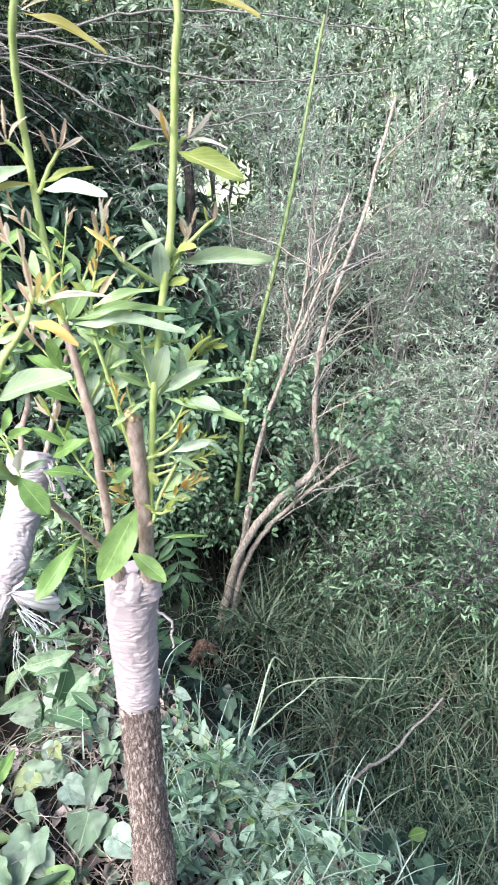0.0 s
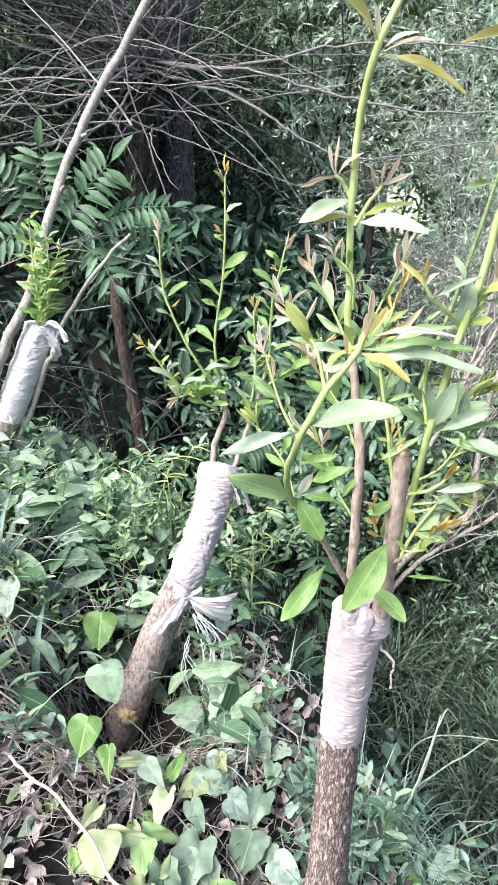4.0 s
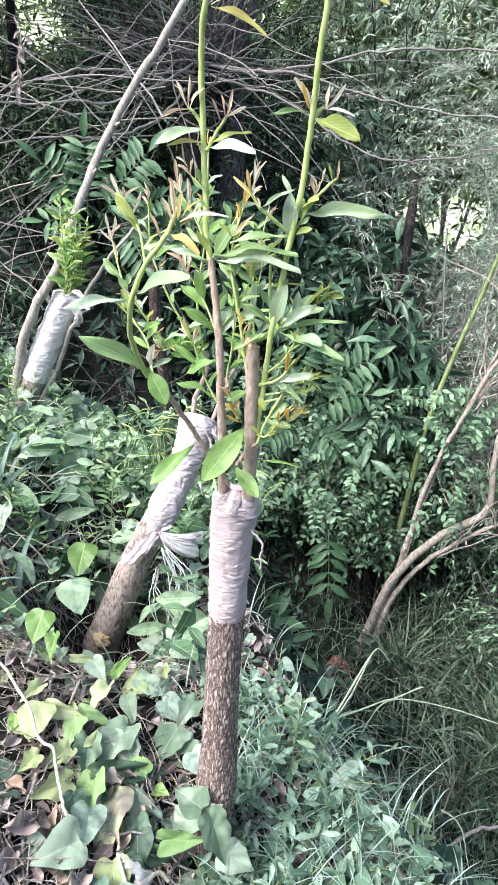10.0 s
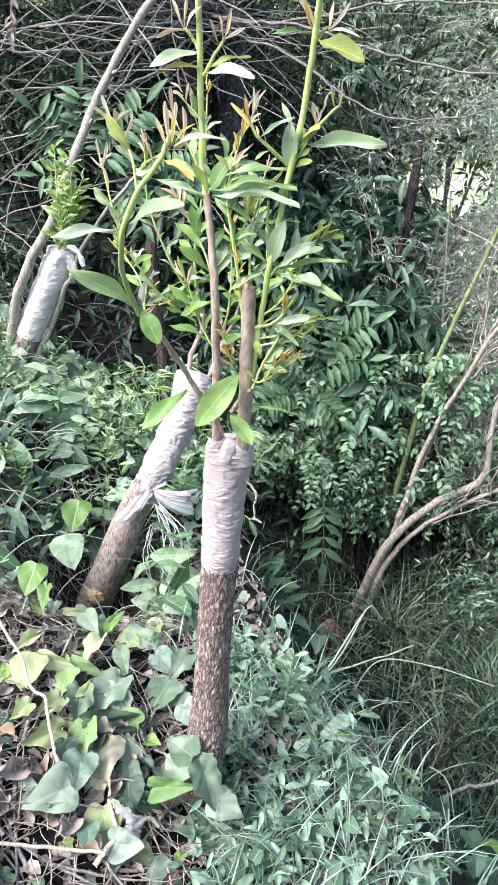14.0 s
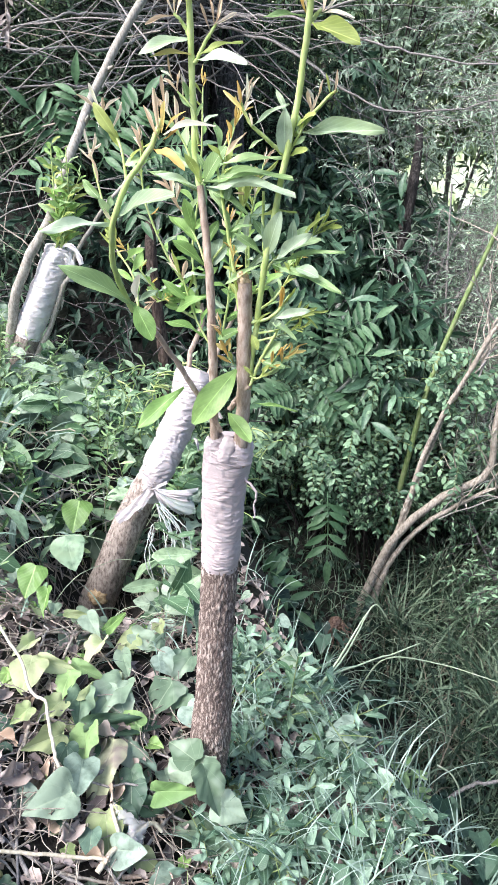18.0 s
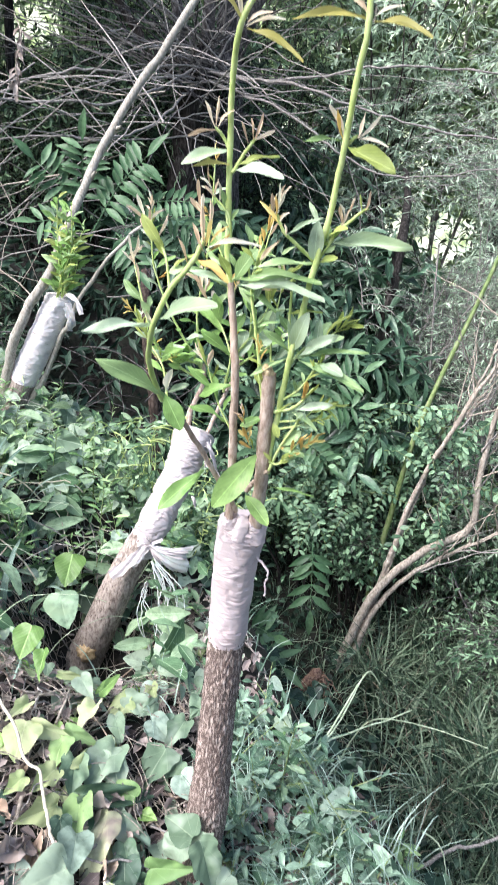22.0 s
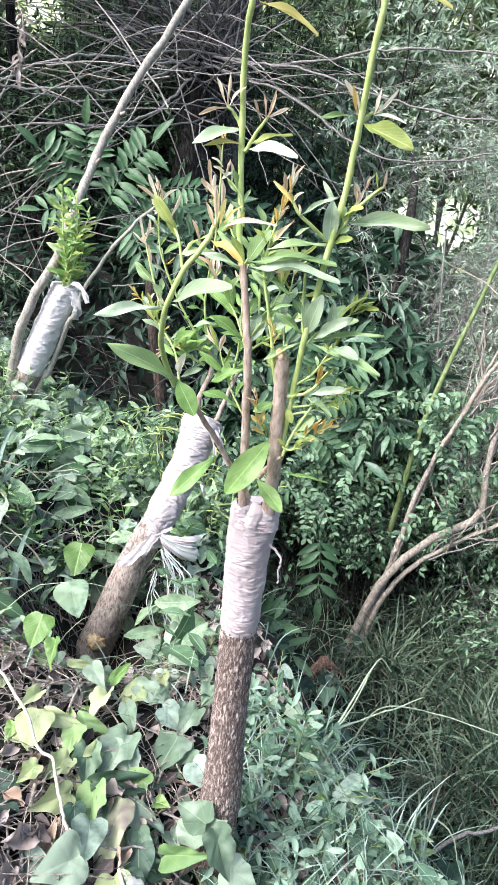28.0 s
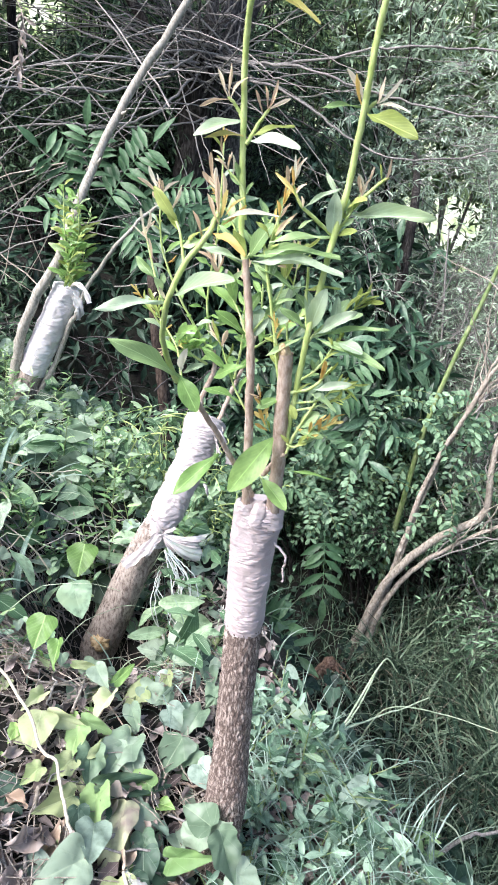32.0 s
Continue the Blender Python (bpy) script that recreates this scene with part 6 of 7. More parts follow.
# ---- grass ----
def tuft(places, length, arch, seed, width=1.0):
    """Arching blades: places, frames and sizes baked into arrays for one mesh."""
    r = np.random.default_rng(seed)
    v, f, u = GRASS
    n = len(places)
    az = r.uniform(0, 2 * math.pi, n)
    L = length * r.uniform(0.5, 1.2, n)
    a = arch * r.uniform(0.3, 1.3, n)
    t = v[:, 1]
    ang = 1.45 - a[:, None] * t[None] * 1.9
    step = np.gradient(t)[None] * L[:, None] / 3
    uniq = np.unique(t)
    ang_u = 1.45 - a[:, None] * uniq[None] * 1.9
    hx = np.concatenate([np.zeros((n, 1)), np.cumsum(np.cos(ang_u[:, :-1]) * np.diff(uniq) * L[:, None], 1)], 1)
    hz = np.concatenate([np.zeros((n, 1)), np.cumsum(np.sin(ang_u[:, :-1]) * np.diff(uniq) * L[:, None], 1)], 1)
    idx = np.searchsorted(uniq, t)
    h, z = hx[:, idx], hz[:, idx]
    dirs, side = np.stack([np.cos(az), np.sin(az)], -1), np.stack([-np.sin(az), np.cos(az)], -1)
    w = v[:, 0] * 0.45 * width
    vs = np.zeros((n, len(v), 3))
    vs[..., :2] = places[:, None, :2] + h[..., None] * dirs[:, None] + w[None, :, None] * side[:, None]
    vs[..., 2] = places[:, None, 2] + z + np.abs(w)[None] * 0.3
    fs = (f[None] + (np.arange(n) * len(v))[:, None, None]).reshape(-1, 4)
    return vs.reshape(-1, 3), fs, np.tile(u, (n, 1))


def grass(name, label, x, y, length, arch, mat, seed, width=1.0, lift=0.0):
    p = np.stack([x, y, ground_z(x, y) - 0.01 + lift], -1)
    return put(name, raw_mesh(name, *tuft(p, length, arch, seed, width)), mat, label=label, category="grass", kind="stuff")


r = np.random.default_rng(21)
cx, cy = r.uniform(0.85, 3.0, 46), r.uniform(1.5, 3.1, 46)
gx, gy = (np.repeat(cx, 40) + r.normal(0, 0.06, 1840)), (np.repeat(cy, 40) + r.normal(0, 0.06, 1840))
grass("ditch_grass", "long arching green grass tussocks in the ditch", gx, gy, 0.66, 1.5, m_grass_mid, 1, 1.25)
gx, gy = r.uniform(0.7, 3.0, 520), r.uniform(1.3, 3.4, 520)
grass("dry_ditch_grass", "dry pale grass stalks in the ditch", gx, gy, 0.5, 1.4, m_straw, 2, 0.9)
creeper = thing("ditch_creeper", (0.8, 1.6, -1.2), "ivy creeping over the ditch's sides and floor, darkened for its shade", "ivy")
x, y = r.uniform(0.1, 2.6, 3600), r.uniform(-0.6, 3.2, 3600)
ok = (beyond(x, y) > 0.12) & (lumps(2 * x, 2 * y, 2.0) > -0.2) & (y > -0.1)
x, y = x[ok], y[ok]
p = np.stack([x, y, ground_z(x, y) + r.uniform(0.0, 0.2, len(x))], -1)
az = r.uniform(-math.pi, 0, len(x))
scatter("foliage", IVY_LOW, p, orient(np.stack([np.cos(az), np.sin(az), r.uniform(-0.7, 0.3, len(x))], -1), (0, -0.4, 0.85), 0.5), r.uniform(0.03, 0.055, len(x)), m_creeper_shaded, creeper)
# near-black leaves added to carry the hollow's shade
x, y = r.uniform(-2.6, 0.2, 5200), r.uniform(2.1, 5.0, 5200)
ok = (beyond(x, y) > 0.1) & ((x > -0.3) | (r.random(5200) < 0.8))
x, y = x[ok], y[ok]
p = np.stack([x, y, ground_z(x, y) + r.uniform(0.0, 0.45, len(x)) ** 1.6], -1)
az = r.uniform(-math.pi, math.pi, len(x))
hollow = thing("hollow_shade_growth", (-1.1, 3.2, -1.0), "leafy undergrowth in the hollow behind the bank, darkened for its shade", "undergrowth")
scatter("foliage", SIMPLE, p, orient(np.stack([np.cos(az), np.sin(az), r.uniform(-0.6, 0.4, len(x))], -1), (0, -0.4, 0.85), 0.5), r.uniform(0.06, 0.14, len(x)), m_creeper_shaded, hollow)
n = 2600
x, y = r.uniform(-2.4, -0.2, n), r.uniform(2.8, 3.75, n)
p = np.stack([x, y - r.uniform(0.0, 0.16, n), ground_z(x, y) + r.uniform(0.0, 0.1, n)], -1)
scatter("foliage", SLIM, p, orient(np.stack([r.normal(0, 0.7, n), r.normal(-0.5, 0.3, n), r.normal(-0.5, 0.4, n)], -1), (0, -0.5, 0.8), 0.6), r.uniform(0.07, 0.16, n), m_creeper_shaded, hollow)
dead = []
for k in range(24):
    a = np.array((r.uniform(-1.5, -0.3), r.uniform(2.2, 3.0), r.uniform(-0.3, 0.5)))
    d = unit(np.array((r.normal(0, 1), r.normal(0, 0.3), r.normal(0.1, 0.6)))) * r.uniform(0.15, 0.5)
    w = np.linspace(-1, 1, 10)[:, None]
    dead.append((wobble(a + d * w + np.array((0, 0, -0.06)) * w ** 2, 0.006, 2100 + k), np.linspace(0.004, 0.0015, 10)))
tubes("twig", dead, m_bark_old, hollow, 4, kind="stuff")
stalks = []
for k in range(140):
    a = np.array((r.uniform(0.4, 2.2), r.uniform(1.2, 2.9)))
    L, az = r.uniform(0.3, 0.7), r.uniform(0, 2 * math.pi)
    w = np.linspace(0, 1, 14)[:, None]
    pts = np.array((*a, float(ground_z(*a)))) + np.array((math.cos(az), math.sin(az), 0)) * L * w ** 1.3 + np.array((0, 0, 1.0)) * L * (1.3 * w - 1.25 * w ** 2)
    stalks.append((wobble(pts, 0.012, 300 + k), np.linspace(0.0022, 0.001, 14)))
tubes("stalk", stalks, m_straw_stem, creeper, 5, kind="stuff")
stump = thing("root_stump", (0.5, 2.44, -1.55), "broken brown root stump with red roots in the ditch", "stump")
skin_part("wood", m_root, stump, [(0.24, 2.42, -1.66), (0.36, 2.4, -1.59), (0.45, 2.4, -1.49), (0.50, 2.4, -1.39)], table((0, 0.022), (0.4, 0.03), (0.7, 0.046), (0.9, 0.04), (1, 0.008)), 50, 24, fissures(0.012, 2.0, 14, 7.0), "red-brown broken wood")
for k in range(14):
    w = np.linspace(0, 1, 10)[:, None]
    pts = np.array((0.5, 2.4, -1.44)) + np.array((r.normal(0.05, 0.12), r.normal(-0.06, 0.05), r.normal(-0.08, 0.08))) * w + np.array((0, 0, -0.16)) * w ** 2
    tubes("root", [(wobble(pts, 0.01, 500 + k), np.linspace(0.007, 0.002, 10))], m_root, stump, 6)
tubes("fallen_branch", [(wobble(smooth_path([(0.80, 1.22, -1.53), (0.879, 1.25, -1.459), (1.0, 1.25, -1.353), (1.156, 1.25, -1.316), (1.5, 1.4, -1.2)], 24), 0.005, 3), np.linspace(0.010, 0.006, 24))], m_twig, None, 8, label="pale fallen branch lying in the ditch", category="branch")
gx, gy = r.uniform(-0.3, 2.2, 3600), r.uniform(2.0, 4.2, 3600)
grass("ditch_floor_grass", "short green grass on the ditch floor", gx, gy, 0.2, 1.1, m_grass_dark, 3, 0.9)
gx, gy = r.uniform(0.75, 1.9, 900), r.uniform(1.8, 2.9, 900)
grass("bush_foot_grass", "fine green and straw grass round the bush's foot", gx, gy, 0.45, 1.4, m_grass_mid, 6, 1.2)

# ---- ivy, herbs and litter on the bank ----
def bank_points(n, x0, x1, y0, y1, seed, reach=0.1, low=-9.0):
    q = np.random.default_rng(seed)
    x, y = q.uniform(x0, x1, n), q.uniform(y0, y1, n)
    d = beyond(x, y)
    ok = (d < reach) & (d > low) & (np.hypot(x, y) > 0.05) & (np.hypot((x + 0.42) / 0.17, (y - 0.62) / 0.21) > 1)
    ok &= (np.hypot((x + 0.70) / 0.24, (y - 0.50) / 0.26) > 1) | (q.random(n) < 0.35)
    return x[ok], y[ok]


def weeds(name, label, x, y, height, leaves, size, shape, mat, seed, width=1.0, lean=0.35, stalk=None, category="plant"):
    """Many small leafy stems in one object."""
    q = np.random.default_rng(seed)
    z = ground_z(x, y)
    paths, lp, ld, ls = [], [], [], []
    for i in range(len(x)):
        h = height * q.uniform(0.4, 1.25)
        tilt = q.normal(0, lean, 2)
        v = np.linspace(0, 1, 6)[:, None]
        p = np.array((x[i], y[i], z[i] - 0.01)) + np.array((tilt[0] * h, tilt[1] * h - 0.1 * h, 0)) * v ** 1.4 + np.array((0, 0, h)) * v
        paths.append((p, np.linspace(0.0022, 0.001, 6)))
        k = max(3, int(leaves * q.uniform(0.6, 1.2)))
        for j in range(k):
            u = 0.15 + 0.85 * j / max(1, k - 1)
            a = min(int(u * 5), 4)
            az = j * 2.4 + i
            lp.append(p[a] + (p[a + 1] - p[a]) * (u * 5 - a))
            ld.append((math.cos(az), math.sin(az), q.uniform(-0.1, 0.45) + 0.5 * u))
            ls.append(size * q.uniform(0.6, 1.2) * (1.1 - 0.4 * u))
    t = thing(name, (float(x.mean()), float(y.mean()), float(z.mean())), label, category)
    tubes("stalk", paths, stalk or m_cane, t, 4, kind="stuff")
    ls = np.array(ls)
    scatter("foliage", shape, np.array(lp), orient(ld, (0, -0.3, 0.9), 0.3), np.stack([ls * width, ls, ls], -1), mat, t)


ivy = thing("ivy_carpet", (-0.3, 0.3, 0.1), "ivy with lobed green and yellowing leaves trailing over the bank", "ivy")
r = np.random.default_rng(17)


def ivy_leaf(at, az, tilt, size, mat, shape=IVY, roll=0.0, up=(0.0, -0.5, 0.85), width=0.95):
    d = Vector((math.cos(radians(az)), math.sin(radians(az)), tilt)).normalized()
    p = Vector(at)
    leaf(ivy, p - d * size * 0.35, p + d * size * 0.65, size * width, shape, mat, "leaf", roll, up)


# the large leaves round the foot of the tree
leaf(ivy, (-0.243, -0.102, 0.038), (-0.310, -0.160, 0.044), 0.089, IVY_OLD, m_ivy, "leaf", 0, (0.0, -0.6, 0.7))
leaf(ivy, (-0.199, 0.031, 0.024), (-0.216, -0.116, 0.007), 0.065, IVY_OLD, m_ivy_brown, "leaf", 15, (0.0, -0.6, 0.7))
leaf(ivy, (-0.183, -0.104, 0.001), (-0.155, -0.178, -0.023), 0.070, IVY_OLD, m_ivy_yellow, "leaf", -10, (0.0, -0.6, 0.7))
leaf(ivy, (-0.179, 0.029, 0.014), (-0.112, -0.009, -0.044), 0.059, IVY_OLD, m_ivy, "leaf", -35, (0.0, -0.6, 0.7))
leaf(ivy, (-0.082, -0.020, 0.015), (-0.004, -0.055, 0.089), 0.055, IVY_OLD, m_ivy, "leaf", 20, (0.0, -0.6, 0.7))
leaf(ivy, (-0.030, -0.045, 0.079), (-0.090, 0.000, 0.072), 0.065, IVY_OLD, m_ivy, "leaf", 10, (0.0, -0.6, 0.7))
leaf(ivy, (-0.101, -0.050, -0.003), (-0.011, -0.075, 0.044), 0.048, IVY_OLD, m_ivy_fresh, "leaf", 10, (0.0, -0.6, 0.7))
leaf(ivy, (-0.015, -0.055, 0.083), (0.023, -0.085, -0.009), 0.062, IVY, m_ivy, "leaf", -15, (0.0, -0.6, 0.7))
leaf(ivy, (0.016, -0.060, -0.001), (0.074, -0.075, -0.030), 0.064, IVY, m_ivy, "leaf", 10, (0.0, -0.6, 0.7))
leaf(ivy, (0.015, -0.052, -0.093), (-0.070, -0.069, -0.071), 0.068, IVY, m_ivy, "leaf", 0, (0.0, -0.6, 0.7))
leaf(ivy, (-0.260, 0.043, 0.047), (-0.111, 0.131, -0.025), 0.046, IVY_OLD, m_ivy_deep, "leaf", 5, (0.0, -0.6, 0.7))
leaf(ivy, (-0.227, 0.179, 0.039), (-0.262, 0.060, 0.032), 0.086, IVY, m_ivy, "leaf", 10, (0.0, -0.6, 0.7))
leaf(ivy, (-0.233, 0.158, 0.042), (-0.185, 0.080, 0.006), 0.065, IVY, m_ivy, "leaf", -20, (0.0, -0.6, 0.7))
leaf(ivy, (-0.123, 0.216, 0.010), (-0.156, 0.132, -0.008), 0.085, IVY, m_ivy, "leaf", 15, (0.0, -0.6, 0.7))
leaf(ivy, (-0.296, 0.119, 0.058), (-0.274, 0.026, 0.039), 0.064, IVY, m_ivy_deep, "leaf", -20, (0.0, -0.6, 0.7))
leaf(ivy, (-0.257, 0.036, 0.046), (-0.247, -0.058, 0.026), 0.075, IVY, m_ivy_fresh, "leaf", 20, (0.0, -0.6, 0.7))
leaf(ivy, (-0.408, 0.151, 0.105), (-0.404, 0.069, 0.089), 0.082, IVY_OLD, m_ivy_yellow, "leaf", 0, (0.0, -0.6, 0.7))
leaf(ivy, (-0.395, 0.156, 0.098), (-0.304, 0.170, 0.048), 0.040, IVY_OLD, m_ivy_yellow, "leaf", 15, (0.0, -0.6, 0.7))
leaf(ivy, (-0.337, 0.179, 0.072), (-0.260, 0.175, 0.037), 0.035, IVY_OLD, m_ivy_fresh, "leaf", 0, (0.0, -0.6, 0.7))
leaf(ivy, (-0.331, 0.155, 0.069), (-0.331, 0.079, 0.061), 0.054, IVY, m_ivy_fresh, "leaf", 10, (0.0, -0.6, 0.7))
leaf(ivy, (-0.320, 0.073, 0.071), (-0.349, 0.010, 0.075), 0.052, IVY, m_ivy_yellow, "leaf", 0, (0.0, -0.6, 0.7))
leaf(ivy, (-0.293, -0.004, 0.066), (-0.352, -0.056, 0.072), 0.055, IVY, m_ivy_yellow, "leaf", -10, (0.0, -0.6, 0.7))
leaf(ivy, (-0.295, 0.270, 0.066), (-0.314, 0.188, 0.052), 0.057, IVY, m_ivy_yellow, "leaf", 20, (0.0, -0.6, 0.7))
leaf(ivy, (-0.249, 0.259, 0.049), (-0.220, 0.209, 0.022), 0.042, IVY_OLD, m_ivy, "leaf", 0, (0.0, -0.6, 0.7))
leaf(ivy, (-0.239, 0.326, 0.045), (-0.148, 0.309, 0.016), 0.052, IVY, m_ivy, "leaf", 0, (0.0, -0.6, 0.7))
leaf(ivy, (-0.093, 0.310, 0.011), (-0.130, 0.227, -0.001), 0.058, IVY, m_ivy, "leaf", 10, (0.0, -0.6, 0.7))
leaf(ivy, (-0.380, 0.349, 0.069), (-0.287, 0.318, 0.042), 0.050, IVY, m_ivy, "leaf", 0, (0.0, -0.6, 0.7))
leaf(ivy, (-0.422, 0.201, 0.110), (-0.452, 0.143, 0.106), 0.038, IVY, m_ivy_yellow, "leaf", 0, (0.0, -0.6, 0.7))
leaf(ivy, (-0.160, -0.010, 0.000), (-0.133, -0.065, -0.036), 0.053, IVY, m_ivy_deep, "leaf", 0, (0.0, -0.6, 0.7))
leaf(ivy, (0.019, -0.068, -0.094), (0.080, -0.099, -0.094), 0.065, IVY, m_ivy, "leaf", 0, (0.0, -0.6, 0.7))
leaf(ivy, (-0.013, -0.074, -0.085), (0.035, -0.088, -0.109), 0.048, IVY_OLD, m_ivy_deep, "leaf", 0, (0.0, -0.6, 0.7))
leaf(ivy, (-0.133, -0.063, -0.021), (-0.074, -0.037, -0.070), 0.039, IVY_OLD, m_ivy_deep, "leaf", 0, (0.0, -0.6, 0.7))
leaf(ivy, (-0.364, 0.026, 0.094), (-0.391, -0.012, 0.085), 0.040, IVY, m_ivy_yellow, "leaf", 0, (0.0, -0.6, 0.7))
leaf(ivy, (-0.283, 0.096, 0.054), (-0.260, 0.185, 0.038), 0.041, IVY, m_ivy_yellow, "leaf", 30, (0.0, -0.6, 0.7))
leaf(ivy, (-0.160, 0.085, 0.008), (-0.220, 0.108, 0.022), 0.047, IVY_OLD, m_ivy_fresh, "leaf", 10, (0.0, -0.6, 0.7))
leaf(ivy, (-0.084, 0.202, -0.001), (-0.120, 0.163, -0.017), 0.044, IVY, m_ivy_deep, "leaf", 0, (0.0, -0.6, 0.7))
leaf(ivy, (-0.298, 0.300, 0.065), (-0.262, 0.36, 0.085), 0.03, IVY_OLD, m_leaf_bright, "leaf", 0, (0.0, -0.6, 0.7))
leaf(ivy, (-0.405, 0.331, 0.083), (-0.335, 0.335, 0.075), 0.022, IVY_OLD, m_ivy_yellow, "leaf", 0, (0.0, -0.6, 0.7))
ivy_leaf((-0.463, 0.30, 0.20), -100, -0.7, 0.075, m_leaf_bright, IVY_OLD)
ivy_leaf((-0.401, 0.223, 0.20), -85, -0.8, 0.065, m_leaf_bright, IVY_OLD, 20, (0, -0.7, 0.5), 0.6)
ivy_leaf((-0.464, 0.54, 0.13), -60, -0.5, 0.10, m_ivy_deep, IVY_OLD)
ivy_leaf((-0.519, 0.773, 0.11), -90, -0.6, 0.10, m_leaf_bright, IVY_OLD)
ivy_leaf((-0.632, 0.947, 0.11), -95, -0.7, 0.12, m_ivy_deep, IVY_OLD)



x, y = bank_points(340, -0.75, 0.30, -0.36, 0.75, 3, 0.02)
for i in range(min(270, len(x))):
    bare = x[i] < -0.2 and y[i] < 0.05
    if bare and r.random() < 0.6:
        continue
    p = (x[i], y[i], float(ground_z(x[i], y[i])) + r.uniform(0.005, 0.035 if y[i] < 0.3 else 0.08))
    yellow = r.random() < (0.45 if x[i] < -0.2 and y[i] < 0.35 else 0.06)
    mat = m_ivy_yellow if yellow else (m_leaf_bright if r.random() < 0.12 else m_ivy)
    s = r.uniform(0.025, 0.05) if y[i] < 0.3 else r.uniform(0.03, 0.07)
    ivy_leaf(p, r.uniform(-160, -20), r.uniform(-0.6, 0.2), s, mat, IVY if r.random() < 0.6 else IVY_OLD, r.uniform(-35, 35), (r.normal(0, 0.55), -0.45, 0.8), r.uniform(0.7, 1.05))
x, y = bank_points(2000, -2.6, 0.40, -0.5, 2.6, 4, 0.07)
keep = lumps(2.2 * x, 2.2 * y, 0.7) > -0.25
x, y = x[keep], y[keep]
p = np.stack([x, y, ground_z(x, y) + r.uniform(-0.01, 0.11, len(x))], -1)
near = (np.abs(x) < 0.75) & (y < 0.75)
p[near, 2] -= 0.04
az = r.uniform(-math.pi, 0, len(x))
d = np.stack([np.cos(az), np.sin(az), r.uniform(-0.7, 0.3, len(x))], -1)
scatter("leaf_rest", IVY_OLD, p, orient(d, (0, -0.4, 0.85), 0.5), r.uniform(0.03, 0.085, len(x)), m_ivy_many, ivy)
x, y = bank_points(1150, -2.2, -0.1, 0.45, 2.4, 42, 0.15)
p = np.stack([x, y, ground_z(x, y) + r.uniform(0.01, 0.17, len(x))], -1)
az = r.uniform(-math.pi, 0, len(x))
d = np.stack([np.cos(az), np.sin(az), r.uniform(-0.8, 0.5, len(x))], -1)
sz = r.uniform(0.05, 0.13, len(x))
scatter("leaf_rest", BROAD, p, orient(d, (0, -0.4, 0.8), 0.7), np.stack([sz * r.uniform(0.7, 1.3, len(x)), sz, sz], -1), m_herb, ivy)
x, y = bank_points(340, -2.2, -0.15, 0.5, 2.2, 41, 0.1)
p = np.stack([x, y, ground_z(x, y) + r.uniform(0.03, 0.16, len(x))], -1)
az = r.uniform(-math.pi, 0, len(x))
d = np.stack([np.cos(az), np.sin(az), r.uniform(-0.9, 0.2, len(x))], -1)
scatter("leaf_rest", IVY_OLD, p, orient(d, (0, -0.45, 0.8), 0.5), r.uniform(0.05, 0.105, len(x)), m_bank_leaf, ivy)
for k in range(60):
    a = np.array((r.uniform(-0.8, 0.2), r.uniform(-0.35, 1.1)))
    d = r.normal(0, 0.22, 2)
    xy = a + d * np.linspace(0, 1, 14)[:, None] + np.cumsum(r.normal(0, 0.010, (14, 2)), 0)
    z = ground_z(xy[:, 0], xy[:, 1]) + 0.012 + 0.045 * np.abs(np.sin(np.linspace(0, 3, 14) + k))
    tubes("vine", [(np.column_stack([xy, z]), np.full(14, r.uniform(0.001, 0.0026)))], m_twig if k % 3 else m_tan, ivy, 6)
# the pale vine looping down the litter
tubes("vine", [(wobble(smooth_path([(-0.60, 0.25, 0.19), (-0.551, 0.22, 0.165), (-0.501, 0.193, 0.147), (-0.427, 0.131, 0.117), (-0.370, 0.062, 0.099), (-0.337, 0.045, 0.095), (-0.313, 0.0, 0.095), (-0.286, -0.055, 0.088), (-0.270, -0.085, 0.075)], 44), 0.0012, 3), np.full(44, 0.0032))], m_vine, ivy, 8, label="pale bare vine stem")
tubes("vine", [(wobble(smooth_path([(-0.40, -0.25, 0.075), (-0.324, -0.239, 0.064), (-0.269, -0.217, 0.04), (-0.191, -0.196, 0.014), (-0.15, -0.19, 0.0)], 24), 0.001, 5), np.full(24, 0.003))], m_vine, ivy, 8, label="pale bare vine stem")
tubes("vine", [(smooth_path([(-0.17, -0.20, -0.02), (-0.153, -0.17, -0.008), (-0.139, -0.154, -0.014), (-0.117, -0.116, -0.022), (-0.100, -0.092, -0.032), (-0.082, -0.093, -0.05)], 24), np.linspace(0.0055, 0.0035, 24))], m_vine, ivy, 8, label="pale bare forked twig")
tubes("vine", [(smooth_path([(-0.176, -0.09, 0.0), (-0.16, -0.122, 0.004), (-0.137, -0.155, -0.012)], 14), np.full(14, 0.0035))], m_vine, ivy, 8, label="pale bare leaf stalk")

# herbs
x, y = bank_points(240, -0.02, 0.52, -0.45, 0.48, 11, 0.03)
weeds("edge_herbs", "pale blue-green herbs crowding the bank's edge", x, y, 0.11, 8, 0.055, LANCE, m_herb_pale, 12, 0.95, 0.6)
x, y = bank_points(115, 0.0, 0.50, -0.4, 0.48, 13, 0.04)
weeds("edge_creeper", "small lobed creeper leaves hanging over the edge", x, y, 0.09, 6, 0.055, HEART_LOW, m_herb_pale, 14, 0.9)
x, y = bank_points(150, -1.5, -0.1, 0.55, 2.3, 15, 0.1)
ok = (x > -0.55) | (y < 0.85)
x, y = x[ok], y[ok]
